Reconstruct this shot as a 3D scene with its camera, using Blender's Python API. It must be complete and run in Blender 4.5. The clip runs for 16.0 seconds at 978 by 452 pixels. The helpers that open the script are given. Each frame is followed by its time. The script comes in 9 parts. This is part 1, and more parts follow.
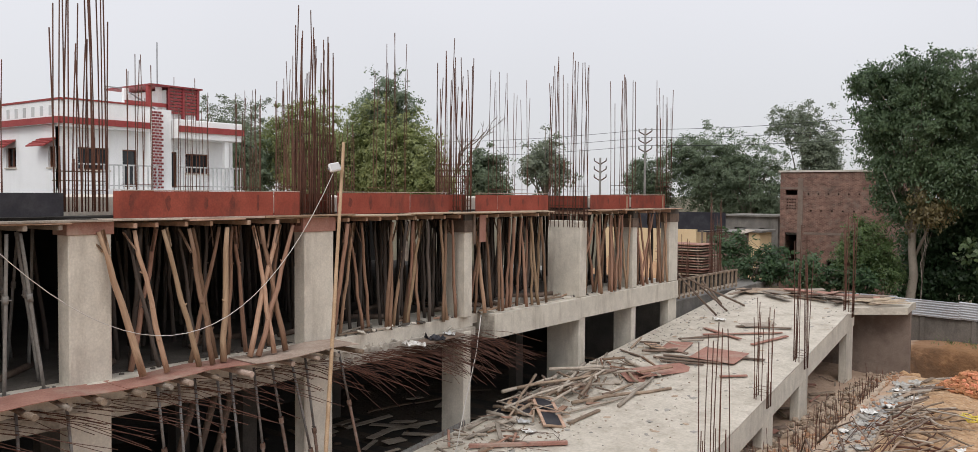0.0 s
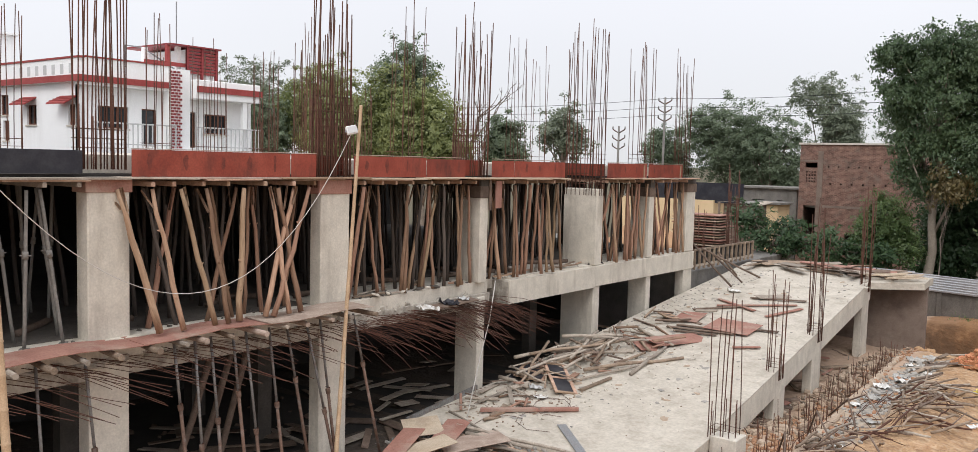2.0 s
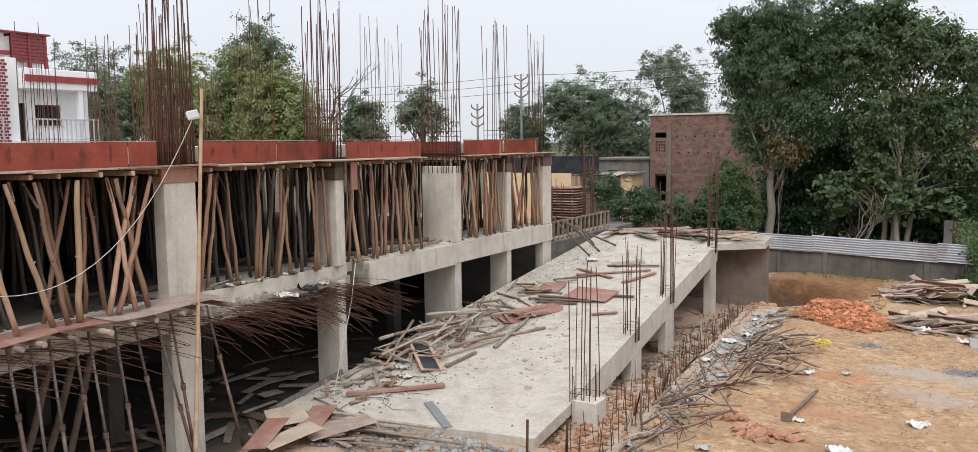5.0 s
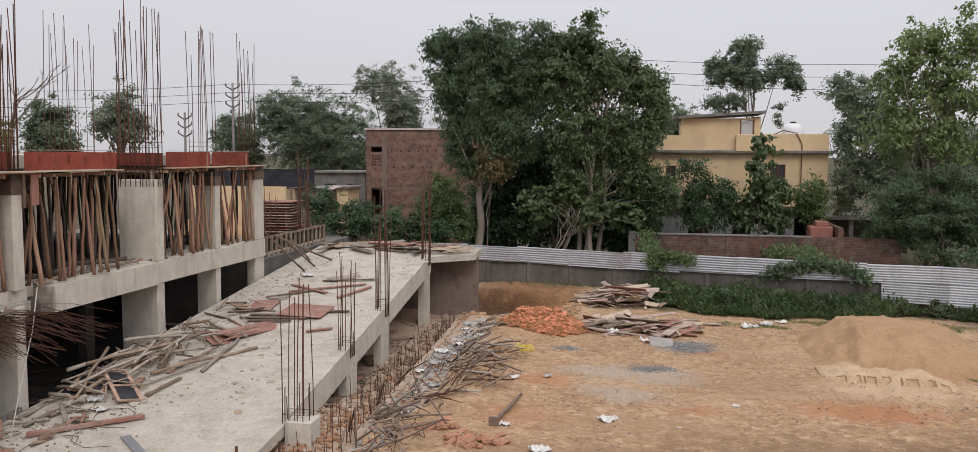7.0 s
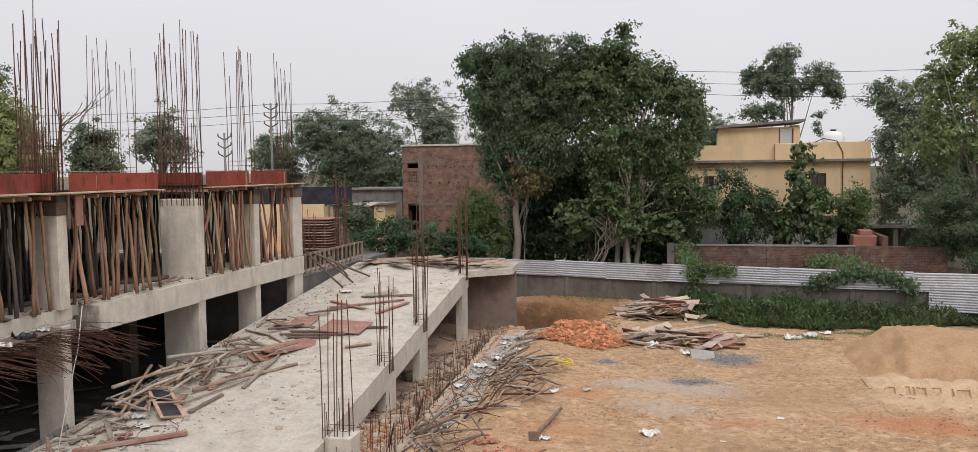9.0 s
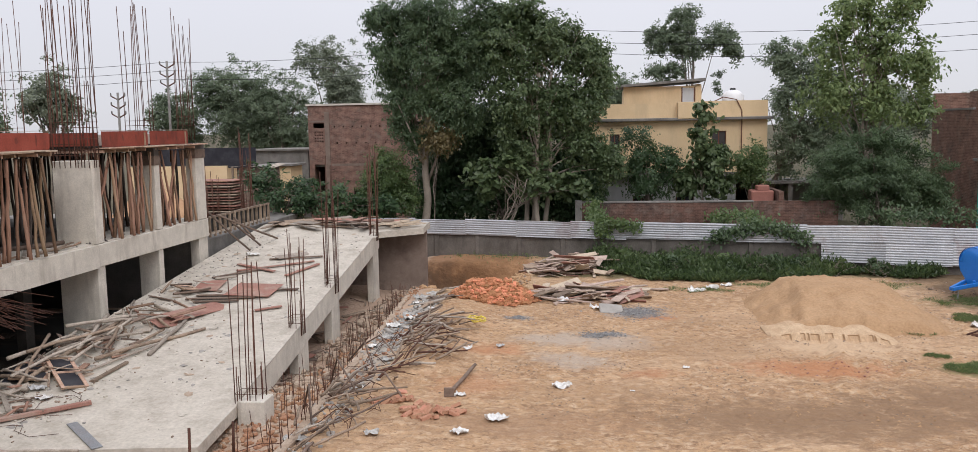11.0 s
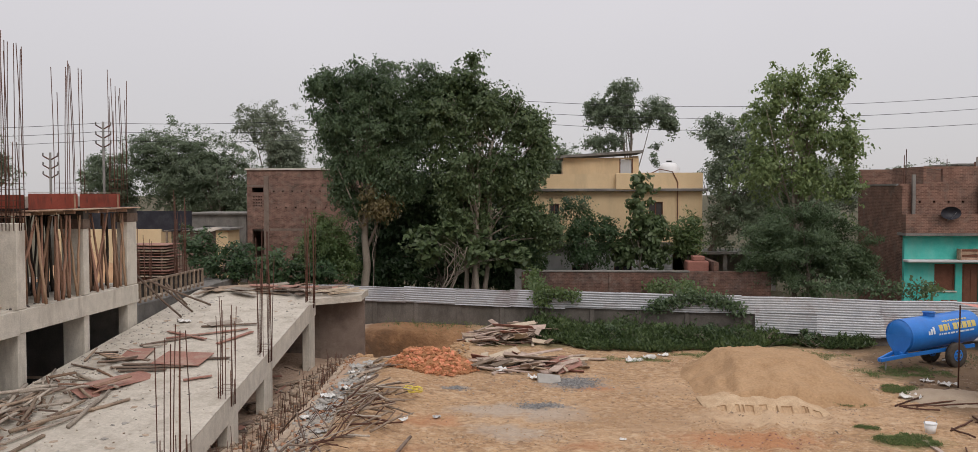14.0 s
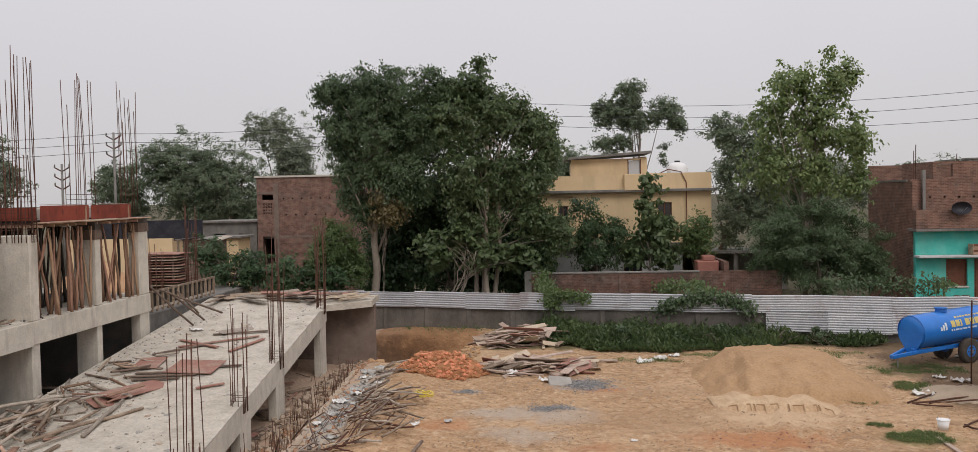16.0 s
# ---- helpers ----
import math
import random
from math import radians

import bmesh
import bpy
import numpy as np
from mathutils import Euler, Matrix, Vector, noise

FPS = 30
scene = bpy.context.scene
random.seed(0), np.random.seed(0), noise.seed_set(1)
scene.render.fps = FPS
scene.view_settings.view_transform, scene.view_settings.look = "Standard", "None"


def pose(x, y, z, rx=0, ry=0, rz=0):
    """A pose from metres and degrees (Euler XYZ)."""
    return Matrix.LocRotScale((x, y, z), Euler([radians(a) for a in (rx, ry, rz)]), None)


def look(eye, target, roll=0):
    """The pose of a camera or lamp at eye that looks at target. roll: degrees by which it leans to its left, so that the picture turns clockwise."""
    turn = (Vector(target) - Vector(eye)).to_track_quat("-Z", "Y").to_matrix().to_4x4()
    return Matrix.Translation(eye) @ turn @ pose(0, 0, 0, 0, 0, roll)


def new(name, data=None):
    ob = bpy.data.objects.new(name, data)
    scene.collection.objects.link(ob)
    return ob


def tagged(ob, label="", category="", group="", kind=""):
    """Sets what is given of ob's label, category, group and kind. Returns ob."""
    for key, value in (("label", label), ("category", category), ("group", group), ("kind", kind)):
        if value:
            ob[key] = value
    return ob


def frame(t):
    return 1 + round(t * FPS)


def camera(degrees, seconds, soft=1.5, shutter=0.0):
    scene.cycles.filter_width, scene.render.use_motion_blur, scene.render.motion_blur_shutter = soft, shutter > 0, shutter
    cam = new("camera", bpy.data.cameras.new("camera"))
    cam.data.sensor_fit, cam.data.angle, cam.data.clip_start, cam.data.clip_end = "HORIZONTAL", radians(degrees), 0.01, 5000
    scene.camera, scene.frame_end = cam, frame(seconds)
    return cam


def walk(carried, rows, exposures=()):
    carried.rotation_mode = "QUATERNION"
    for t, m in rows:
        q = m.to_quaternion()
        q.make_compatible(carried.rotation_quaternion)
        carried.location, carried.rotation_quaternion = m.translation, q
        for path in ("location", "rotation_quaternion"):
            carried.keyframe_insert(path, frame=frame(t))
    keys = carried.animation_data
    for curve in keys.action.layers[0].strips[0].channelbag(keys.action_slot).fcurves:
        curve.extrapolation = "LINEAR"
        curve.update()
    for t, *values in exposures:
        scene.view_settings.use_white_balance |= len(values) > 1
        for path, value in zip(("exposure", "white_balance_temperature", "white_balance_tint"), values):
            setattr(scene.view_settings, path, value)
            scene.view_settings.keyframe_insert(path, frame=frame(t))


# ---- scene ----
cam = camera(58.67, 16.0, soft=0.4)
EYE = 6.4
# seconds, x, y, z from the eye point, yaw, pitch, roll
EXPOSURES = [(0, 0.27, 6350, 10), (1.5, 0.45, 6350, 10), (2, 0.50, 6300, 10), (3, 0.47, 6250, 10), (5.5, 0.47, 6150, 10), (6, 0.30, 6200, 10), (6.5, 0.17, 6450, 13), (7, 0.10, 6350, 13), (8, 0.16, 6450, 13), (10.5, 0.32, 6300, 13), (11, 0.32, 6200, 13), (11.5, 0.16, 6350, 13), (12, 0.04, 6550, 13), (12.5, 0.06, 6550, 13), (13, 0.13, 6550, 13), (13.5, 0.07, 6550, 13), (14, 0.01, 6550, 13), (14.5, 0.00, 6550, 13), (15, 0.08, 6550, 13), (15.5, 0.09, 6550, 13), (16, 0.02, 6550, 13)]
PATH = [
    (0, -0.003, -0.004, 0.002, 36.68, -2.10, 0.40),
    (0.5, -0.008, -0.077, -0.009, 39.62, -2.33, 0.69),
    (1, -0.021, -0.092, -0.003, 40.42, -2.57, 1.02),
    (1.5, -0.069, -0.014, -0.017, 39.94, -3.10, 1.45),
    (2, 0.004, 0.012, -0.020, 37.72, -4.30, 1.53),
    (2.5, 0.013, 0.178, -0.015, 34.71, -4.60, 1.53),
    (3, 0.086, 0.282, -0.025, 32.91, -4.56, 0.97),
    (3.2, 0.086, 0.282, -0.025, 32.26, -4.58, 0.77),
    (5.3, 0.202, 0.145, -0.068, 27.18, -5.79, -1.37),
    (5.5, 0.202, 0.145, -0.068, 23.65, -5.83, -0.93),
    (6, 0.254, 0.270, -0.061, 12.93, -5.64, 0.18),
    (6.5, 0.290, 0.339, -0.062, 10.59, -5.37, 0.31),
    (7, 0.320, 0.265, -0.001, 10.54, -4.75, 0.33),
    (7.5, 0.367, 0.203, 0.017, 13.51, -3.29, -0.10),
    (8, 0.382, 0.336, -0.021, 13.46, -3.19, -0.35),
    (8.2, 0.382, 0.336, -0.021, 13.21, -3.35, -0.40),
    (10.3, 0.188, 0.277, -0.093, 12.23, -4.89, -1.80),
    (10.5, 0.188, 0.277, -0.093, 10.73, -5.60, -1.58),
    (11, 0.202, 0.309, -0.100, 6.93, -6.44, -1.04),
    (11.5, 0.250, 0.385, -0.027, 1.19, -5.25, -0.40),
    (12, 0.265, 0.313, -0.026, 4.91, -4.56, 0.56),
    (12.5, 0.228, 0.208, -0.005, 11.29, -4.16, 0.43),
    (13, 0.215, 0.179, 0.006, 13.92, -3.71, 0.23),
    (13.5, 0.273, 0.319, -0.003, 9.08, -2.81, -0.17),
    (14, 0.289, 0.360, -0.018, 3.04, -2.13, -0.07),
    (14.5, 0.277, 0.555, -0.036, 0.35, -1.84, -0.07),
    (15, 0.303, 0.450, -0.053, -1.79, -1.99, -0.39),
    (15.5, 0.331, 0.452, -0.041, -2.39, -2.01, -0.73),
    (16, 0.371, 0.287, 0.008, 3.73, -1.93, -1.13),
]
walk(cam, [(t, pose(x, y, EYE + z, 90 + p, 0, yaw) @ pose(0, 0, 0, 0, 0, roll)) for t, x, y, z, yaw, p, roll in PATH], EXPOSURES)

# ---- sky and sun ----
world = bpy.data.worlds.new("overcast_sky")
scene.world = world
world.use_nodes = True
wn = world.node_tree
wn.nodes.clear()
w_out = wn.nodes.new("ShaderNodeOutputWorld")
w_bg = wn.nodes.new("ShaderNodeBackground")
w_sky = wn.nodes.new("ShaderNodeTexSky")
w_sky.sky_type = "NISHITA"
w_sky.sun_disc = False
w_sky.sun_elevation = radians(58)
w_sky.sun_rotation = radians(200)
w_bg.inputs["Strength"].default_value = 1.0
w_tc = wn.nodes.new("ShaderNodeTexCoord")
w_sep = wn.nodes.new("ShaderNodeSeparateXYZ")
w_ramp = wn.nodes.new("ShaderNodeValToRGB")
w_noise = wn.nodes.new("ShaderNodeTexNoise")
w_noise.inputs["Scale"].default_value = 1.6
w_noise.inputs["Detail"].default_value = 3
w_ramp.color_ramp.elements[0].position = 0.0
w_ramp.color_ramp.elements[0].color = (0.58, 0.575, 0.58, 1)
w_ramp.color_ramp.elements[1].position = 1.0
w_ramp.color_ramp.elements[1].color = (1.28, 1.27, 1.30, 1)
el = w_ramp.color_ramp.elements.new(0.3)
el.color = (0.745, 0.735, 0.76, 1)
w_mul = wn.nodes.new("ShaderNodeMix")
w_mul.data_type = "RGBA"
w_mul.inputs[0].default_value = 0.06
w_scale = wn.nodes.new("ShaderNodeVectorMath")
w_scale.operation = "SCALE"
w_scale.inputs[3].default_value = 0.10
w_mod = wn.nodes.new("ShaderNodeMapRange")
w_mod.inputs[1].default_value = 0.3
w_mod.inputs[2].default_value = 0.7
w_mod.inputs[3].default_value = 0.96
w_mod.inputs[4].default_value = 1.04
w_cl = wn.nodes.new("ShaderNodeVectorMath")
w_cl.operation = "SCALE"
wn.links.new(w_tc.outputs["Generated"], w_sep.inputs[0])
wn.links.new(w_sep.outputs["Z"], w_ramp.inputs[0])
wn.links.new(w_tc.outputs["Generated"], w_noise.inputs["Vector"])
wn.links.new(w_noise.outputs[0], w_mod.inputs[0])
wn.links.new(w_ramp.outputs[0], w_cl.inputs[0])
wn.links.new(w_mod.outputs[0], w_cl.inputs[3])
wn.links.new(w_sky.outputs[0], w_scale.inputs[0])
wn.links.new(w_cl.outputs[0], w_mul.inputs[6])
wn.links.new(w_scale.outputs[0], w_mul.inputs[7])
wn.links.new(w_mul.outputs[2], w_bg.inputs["Color"])
wn.links.new(w_bg.outputs[0], w_out.inputs[0])

sun = new("sun", bpy.data.lights.new("sun", "SUN"))
sun.data.energy = 0.9
sun.data.angle = radians(25)
sun.data.color = (1.0, 0.96, 0.90)
sun.matrix_basis = look((10, -18, 40), (-6, 20, 0))


# ---- materials ----
def surf(name, c1, c2, scale=3.0, rough=0.85, bump=0.15, fine=40.0, stain=None, stain_scale=0.6, stain_amount=0.5,
         vary=0.0, island=0.0, metal=0.0, stretch=(1, 1, 1), streaks=0.0, leafy=0.0, spec=0.3, hue=0.0, grain=0.18, stain_from=0.50):
    m = bpy.data.materials.new(name)
    m.use_nodes = True
    nt = m.node_tree
    nt.nodes.clear()
    N, L = nt.nodes.new, nt.links.new
    out = N("ShaderNodeOutputMaterial")
    b = N("ShaderNodeBsdfPrincipled")
    tc = N("ShaderNodeTexCoord")
    mp = N("ShaderNodeMapping")
    mp.inputs["Scale"].default_value = stretch
    L(tc.outputs["Object"], mp.inputs["Vector"])
    n1 = N("ShaderNodeTexNoise")
    n1.inputs["Scale"].default_value = scale
    n1.inputs["Detail"].default_value = 6
    n1.inputs["Roughness"].default_value = 0.65
    L(mp.outputs[0], n1.inputs["Vector"])
    n2 = N("ShaderNodeTexNoise")
    n2.inputs["Scale"].default_value = fine
    n2.inputs["Detail"].default_value = 4
    L(mp.outputs[0], n2.inputs["Vector"])
    r1 = N("ShaderNodeMapRange")
    r1.inputs[1].default_value, r1.inputs[2].default_value = 0.32, 0.68
    L(n1.outputs[0], r1.inputs[0])
    mix = N("ShaderNodeMix")
    mix.data_type = "RGBA"
    mix.inputs[6].default_value = (*c1, 1)
    mix.inputs[7].default_value = (*c2, 1)
    L(r1.outputs[0], mix.inputs[0])
    col = mix.outputs[2]
    # grain
    g = N("ShaderNodeMapRange")
    g.inputs[1].default_value, g.inputs[2].default_value = 0.25, 0.75
    g.inputs[3].default_value, g.inputs[4].default_value = 1 - grain, 1 + grain
    L(n2.outputs[0], g.inputs[0])
    sc = N("ShaderNodeVectorMath")
    sc.operation = "SCALE"
    L(col, sc.inputs[0])
    L(g.outputs[0], sc.inputs[3])
    col = sc.outputs[0]
    if stain:
        n3 = N("ShaderNodeTexNoise")
        n3.inputs["Scale"].default_value = stain_scale
        n3.inputs["Detail"].default_value = 8
        n3.inputs["Roughness"].default_value = 0.7
        if streaks:
            mp2 = N("ShaderNodeMapping")
            mp2.inputs["Scale"].default_value = (1, 1, 1 / streaks)
            L(tc.outputs["Object"], mp2.inputs["Vector"])
            L(mp2.outputs[0], n3.inputs["Vector"])
        else:
            L(tc.outputs["Object"], n3.inputs["Vector"])
        r3 = N("ShaderNodeMapRange")
        r3.inputs[1].default_value, r3.inputs[2].default_value = stain_from, stain_from + 0.18
        r3.inputs[4].default_value = stain_amount
        L(n3.outputs[0], r3.inputs[0])
        mx = N("ShaderNodeMix")
        mx.data_type = "RGBA"
        mx.inputs[7].default_value = (*stain, 1)
        L(r3.outputs[0], mx.inputs[0])
        L(col, mx.inputs[6])
        col = mx.outputs[2]
    if vary or island or hue:
        if island:
            src = N("ShaderNodeNewGeometry").outputs["Random Per Island"]
        else:
            src = N("ShaderNodeObjectInfo").outputs["Random"]
        amt = max(vary, island)
        hv = N("ShaderNodeHueSaturation")
        rv = N("ShaderNodeMapRange")
        rv.inputs[3].default_value, rv.inputs[4].default_value = 1 - amt, 1 + amt
        L(src, rv.inputs[0])
        L(rv.outputs[0], hv.inputs["Value"])
        if hue:
            rh = N("ShaderNodeMapRange")
            rh.inputs[3].default_value, rh.inputs[4].default_value = 0.5 + hue, 0.5 - hue
            L(src, rh.inputs[0])
            L(rh.outputs[0], hv.inputs["Hue"])
        L(col, hv.inputs["Color"])
        col = hv.outputs[0]
    L(col, b.inputs["Base Color"])
    b.inputs["Roughness"].default_value = rough
    b.inputs["Metallic"].default_value = metal
    b.inputs["Specular IOR Level"].default_value = spec
    if bump:
        bp = N("ShaderNodeBump")
        bp.inputs["Strength"].default_value = bump
        bp.inputs["Distance"].default_value = 0.02
        add = N("ShaderNodeMath")
        add.operation = "ADD"
        L(n1.outputs[0], add.inputs[0])
        L(n2.outputs[0], add.inputs[1])
        L(add.outputs[0], bp.inputs["Height"])
        L(bp.outputs[0], b.inputs["Normal"])
    last = b.outputs[0]
    if leafy:
        tr = N("ShaderNodeBsdfTranslucent")
        L(col, tr.inputs["Color"])
        ms = N("ShaderNodeMixShader")
        ms.inputs[0].default_value = leafy
        L(last, ms.inputs[1])
        L(tr.outputs[0], ms.inputs[2])
        last = ms.outputs[0]
    L(last, out.inputs[0])
    return m


def brick_surf(name, c1, c2, mortar, width=0.23, height=0.075, axis="x", stain=(0.1, 0.07, 0.06), gap=0.02, smear=(0.21, 0.165, 0.135)):
    """Brickwork too far off for single bricks: courses at true size, worn and stained."""
    m = surf(name, c1, c2, 2.6, 0.92, 0.3, 30, stain, 0.7, 0.8)
    nt = m.node_tree
    N, L = nt.nodes.new, nt.links.new
    b = [n for n in nt.nodes if n.type == "BSDF_PRINCIPLED"][0]
    tc = [n for n in nt.nodes if n.type == "TEX_COORD"][0]
    sp, cb = N("ShaderNodeSeparateXYZ"), N("ShaderNodeCombineXYZ")
    L(tc.outputs["Object"], sp.inputs[0])
    ad = N("ShaderNodeMath")
    ad.operation = "ADD"
    L(sp.outputs["X"], ad.inputs[0])
    L(sp.outputs["Y"], ad.inputs[1])
    L(ad.outputs[0], cb.inputs["X"])
    L(sp.outputs["Z"], cb.inputs["Y"])
    br = N("ShaderNodeTexBrick")
    br.inputs["Color1"].default_value = (1, 1, 1, 1)
    br.inputs["Color2"].default_value = (0.62, 0.62, 0.62, 1)
    br.inputs["Mortar"].default_value = (*mortar, 1)
    br.inputs["Scale"].default_value = 1.0
    br.inputs["Brick Width"].default_value = width
    br.inputs["Row Height"].default_value = height
    br.inputs["Mortar Size"].default_value = gap * 0.5
    L(cb.outputs[0], br.inputs["Vector"])
    old = b.inputs["Base Color"].links[0].from_socket
    mx = N("ShaderNodeMix")
    mx.data_type = "RGBA"
    mx.blend_type = "MULTIPLY"
    mx.inputs[0].default_value = 1.0
    L(old, mx.inputs[6])
    L(br.outputs["Color"], mx.inputs[7])
    L(mx.outputs[2], b.inputs["Base Color"])
    # old mortar smeared over the face
    nz = N("ShaderNodeTexNoise")
    nz.inputs["Scale"].default_value = 1.9
    nz.inputs["Detail"].default_value = 8
    nz.inputs["Roughness"].default_value = 0.75
    L(tc.outputs["Object"], nz.inputs["Vector"])
    rz = N("ShaderNodeMapRange")
    rz.inputs[1].default_value, rz.inputs[2].default_value, rz.inputs[4].default_value = 0.52, 0.66, 0.62
    L(nz.outputs[0], rz.inputs[0])
    my = N("ShaderNodeMix")
    my.data_type = "RGBA"
    my.inputs[7].default_value = (*smear, 1)
    L(rz.outputs[0], my.inputs[0])
    L(mx.outputs[2], my.inputs[6])
    L(my.outputs[2], b.inputs["Base Color"])
    return m


CONCRETE = surf("cast_concrete", (0.50, 0.46, 0.395), (0.645, 0.595, 0.51), 2.2, 0.9, 0.35, 26, (0.32, 0.28, 0.23), 2.0, 0.65, streaks=5.0, grain=0.11)
RAMPC = surf("ramp_concrete", (0.445, 0.40, 0.332), (0.56, 0.51, 0.435), 1.8, 0.92, 0.6, 12, (0.34, 0.295, 0.24), 1.1, 0.8, grain=0.14)
OLDC = surf("old_concrete", (0.16, 0.15, 0.14), (0.26, 0.245, 0.22), 1.2, 0.95, 0.35, 20, (0.09, 0.085, 0.075), 0.8, 0.7, streaks=3.0)
REDPLY = surf("red_formply", (0.215, 0.042, 0.026), (0.30, 0.070, 0.044), 1.4, 0.6, 0.06, 30, (0.085, 0.030, 0.022), 1.7, 0.75, streaks=2.5, vary=0.12)
OILRED = surf("oiled_red_ply", (0.11, 0.032, 0.022), (0.20, 0.045, 0.03), 9, 0.55, 0.05, 40)
BLACKPLY = surf("black_formply", (0.018, 0.018, 0.024), (0.03, 0.03, 0.038), 2, 0.45, 0.05, 30, (0.08, 0.08, 0.085), 1.5, 0.4)
OLDPLY = surf("worn_red_ply", (0.27, 0.13, 0.10), (0.36, 0.19, 0.145), 2.0, 0.85, 0.15, 30, (0.42, 0.35, 0.28), 1.3, 0.6)
PALEPLY = surf("pale_ply", (0.46, 0.36, 0.26), (0.55, 0.46, 0.35), 2.0, 0.9, 0.15, 30, (0.30, 0.23, 0.17), 1.3, 0.5)
WOOD = surf("pale_timber", (0.34, 0.22, 0.15), (0.50, 0.355, 0.255), 6, 0.85, 0.3, 40, (0.22, 0.13, 0.08), 2.5, 0.6, vary=0.25, hue=0.01)
DARKWOOD = surf("weathered_timber", (0.13, 0.09, 0.068), (0.21, 0.155, 0.12), 6, 0.9, 0.3, 40, (0.08, 0.06, 0.05), 2.0, 0.5, vary=0.3)
REDWOOD = surf("reddish_timber", (0.20, 0.118, 0.08), (0.31, 0.195, 0.135), 6, 0.88, 0.3, 40, (0.11, 0.065, 0.045), 2.2, 0.6, vary=0.3, hue=0.01)
SCRAP = surf("dusty_timber", (0.20, 0.145, 0.105), (0.34, 0.26, 0.19), 5, 0.92, 0.3, 40, (0.12, 0.085, 0.06), 2.0, 0.6, vary=0.3)
GREYWOOD = surf("grey_timber", (0.28, 0.235, 0.19), (0.40, 0.345, 0.285), 5, 0.9, 0.3, 40, (0.18, 0.14, 0.11), 2.0, 0.5, vary=0.3)
POLEWOOD = surf("peeled_pole", (0.29, 0.18, 0.112), (0.46, 0.315, 0.21), 7, 0.85, 0.3, 45, (0.13, 0.075, 0.042), 5.0, 0.75, vary=0.22, hue=0.01, stretch=(1, 1, 0.10), streaks=7.0)
POLERED = surf("brown_pole", (0.20, 0.112, 0.072), (0.33, 0.205, 0.138), 7, 0.88, 0.3, 45, (0.08, 0.05, 0.035), 5.0, 0.7, vary=0.35, hue=0.01, stretch=(1, 1, 0.10), streaks=7.0)
# darkest poles: the shade deep under the deck lowers their colour
POLESHADE = surf("shade_dark_pole", (0.066, 0.053, 0.045), (0.12, 0.097, 0.082), 7, 0.9, 0.3, 45, (0.05, 0.04, 0.035), 5.0, 0.6, vary=0.35, stretch=(1, 1, 0.10), streaks=7.0)
FADEDPLY = surf("faded_board", (0.36, 0.265, 0.215), (0.50, 0.395, 0.325), 3.0, 0.9, 0.2, 30, (0.24, 0.16, 0.125), 1.6, 0.6, vary=0.2, hue=0.008)
BAMBOO = surf("bamboo", (0.45, 0.31, 0.19), (0.57, 0.42, 0.28), 4, 0.6, 0.15, 40, (0.28, 0.17, 0.08), 2.0, 0.5)
# grime, and for inner columns and floor the indoor shade in the colour
GRIMESHADE = surf("grimy_shade_concrete", (0.065, 0.057, 0.049), (0.11, 0.096, 0.083), 1.5, 0.95, 0.3, 20, (0.06, 0.052, 0.045), 1.2, 0.6)
# near-black: shade inside the storeys put into the colour; also the kerb board
NEARBLACK = surf("inner_shade_and_board", (0.03, 0.028, 0.026), (0.05, 0.046, 0.042), 1.5, 0.95, 0.2, 20)
RUST = surf("rusty_steel", (0.072, 0.034, 0.024), (0.125, 0.056, 0.036), 4, 0.85, 0.2, 60, (0.05, 0.03, 0.025), 1.0, 0.6, vary=0.25)
GALV = surf("galvanised_tin", (0.36, 0.37, 0.385), (0.48, 0.49, 0.50), 0.9, 0.5, 0.05, 20, (0.17, 0.10, 0.075), 0.5, 0.6, metal=0.25, vary=0.1, spec=0.5)
RUSTTIN = surf("rusting_tin", (0.40, 0.41, 0.42), (0.56, 0.57, 0.575), 1.6, 0.55, 0.1, 20, (0.17, 0.085, 0.06), 0.8, 0.9, metal=0.2, vary=0.15, spec=0.5, stain_from=0.53)
STEEL = surf("dull_steel", (0.25, 0.26, 0.27), (0.36, 0.37, 0.38), 3, 0.5, 0.1, 30, (0.15, 0.10, 0.08), 1.5, 0.4, metal=0.5)
BRICK = surf("fired_brick", (0.44, 0.185, 0.088), (0.57, 0.27, 0.145), 8, 0.95, 0.3, 60, (0.30, 0.11, 0.06), 4, 0.5, vary=0.42, hue=0.012)
DUSTBRICK = surf("dusty_brick", (0.36, 0.175, 0.105), (0.46, 0.25, 0.16), 6, 0.95, 0.3, 60, (0.42, 0.28, 0.17), 3, 0.6, vary=0.25, hue=0.01)
OLDBRICK = brick_surf("old_brickwork", (0.145, 0.080, 0.062), (0.285, 0.165, 0.125), (1.35, 1.5, 1.55), stain=(0.13, 0.088, 0.07), gap=0.014)
MIDBRICK = brick_surf("smoked_brickwork", (0.165, 0.088, 0.064), (0.275, 0.155, 0.115), (1.3, 1.45, 1.5), stain=(0.09, 0.066, 0.055), gap=0.016)
DARKBRICK = brick_surf("dark_brickwork", (0.11, 0.06, 0.045), (0.19, 0.105, 0.078), (1.25, 1.35, 1.4), stain=(0.06, 0.05, 0.045), gap=0.014)
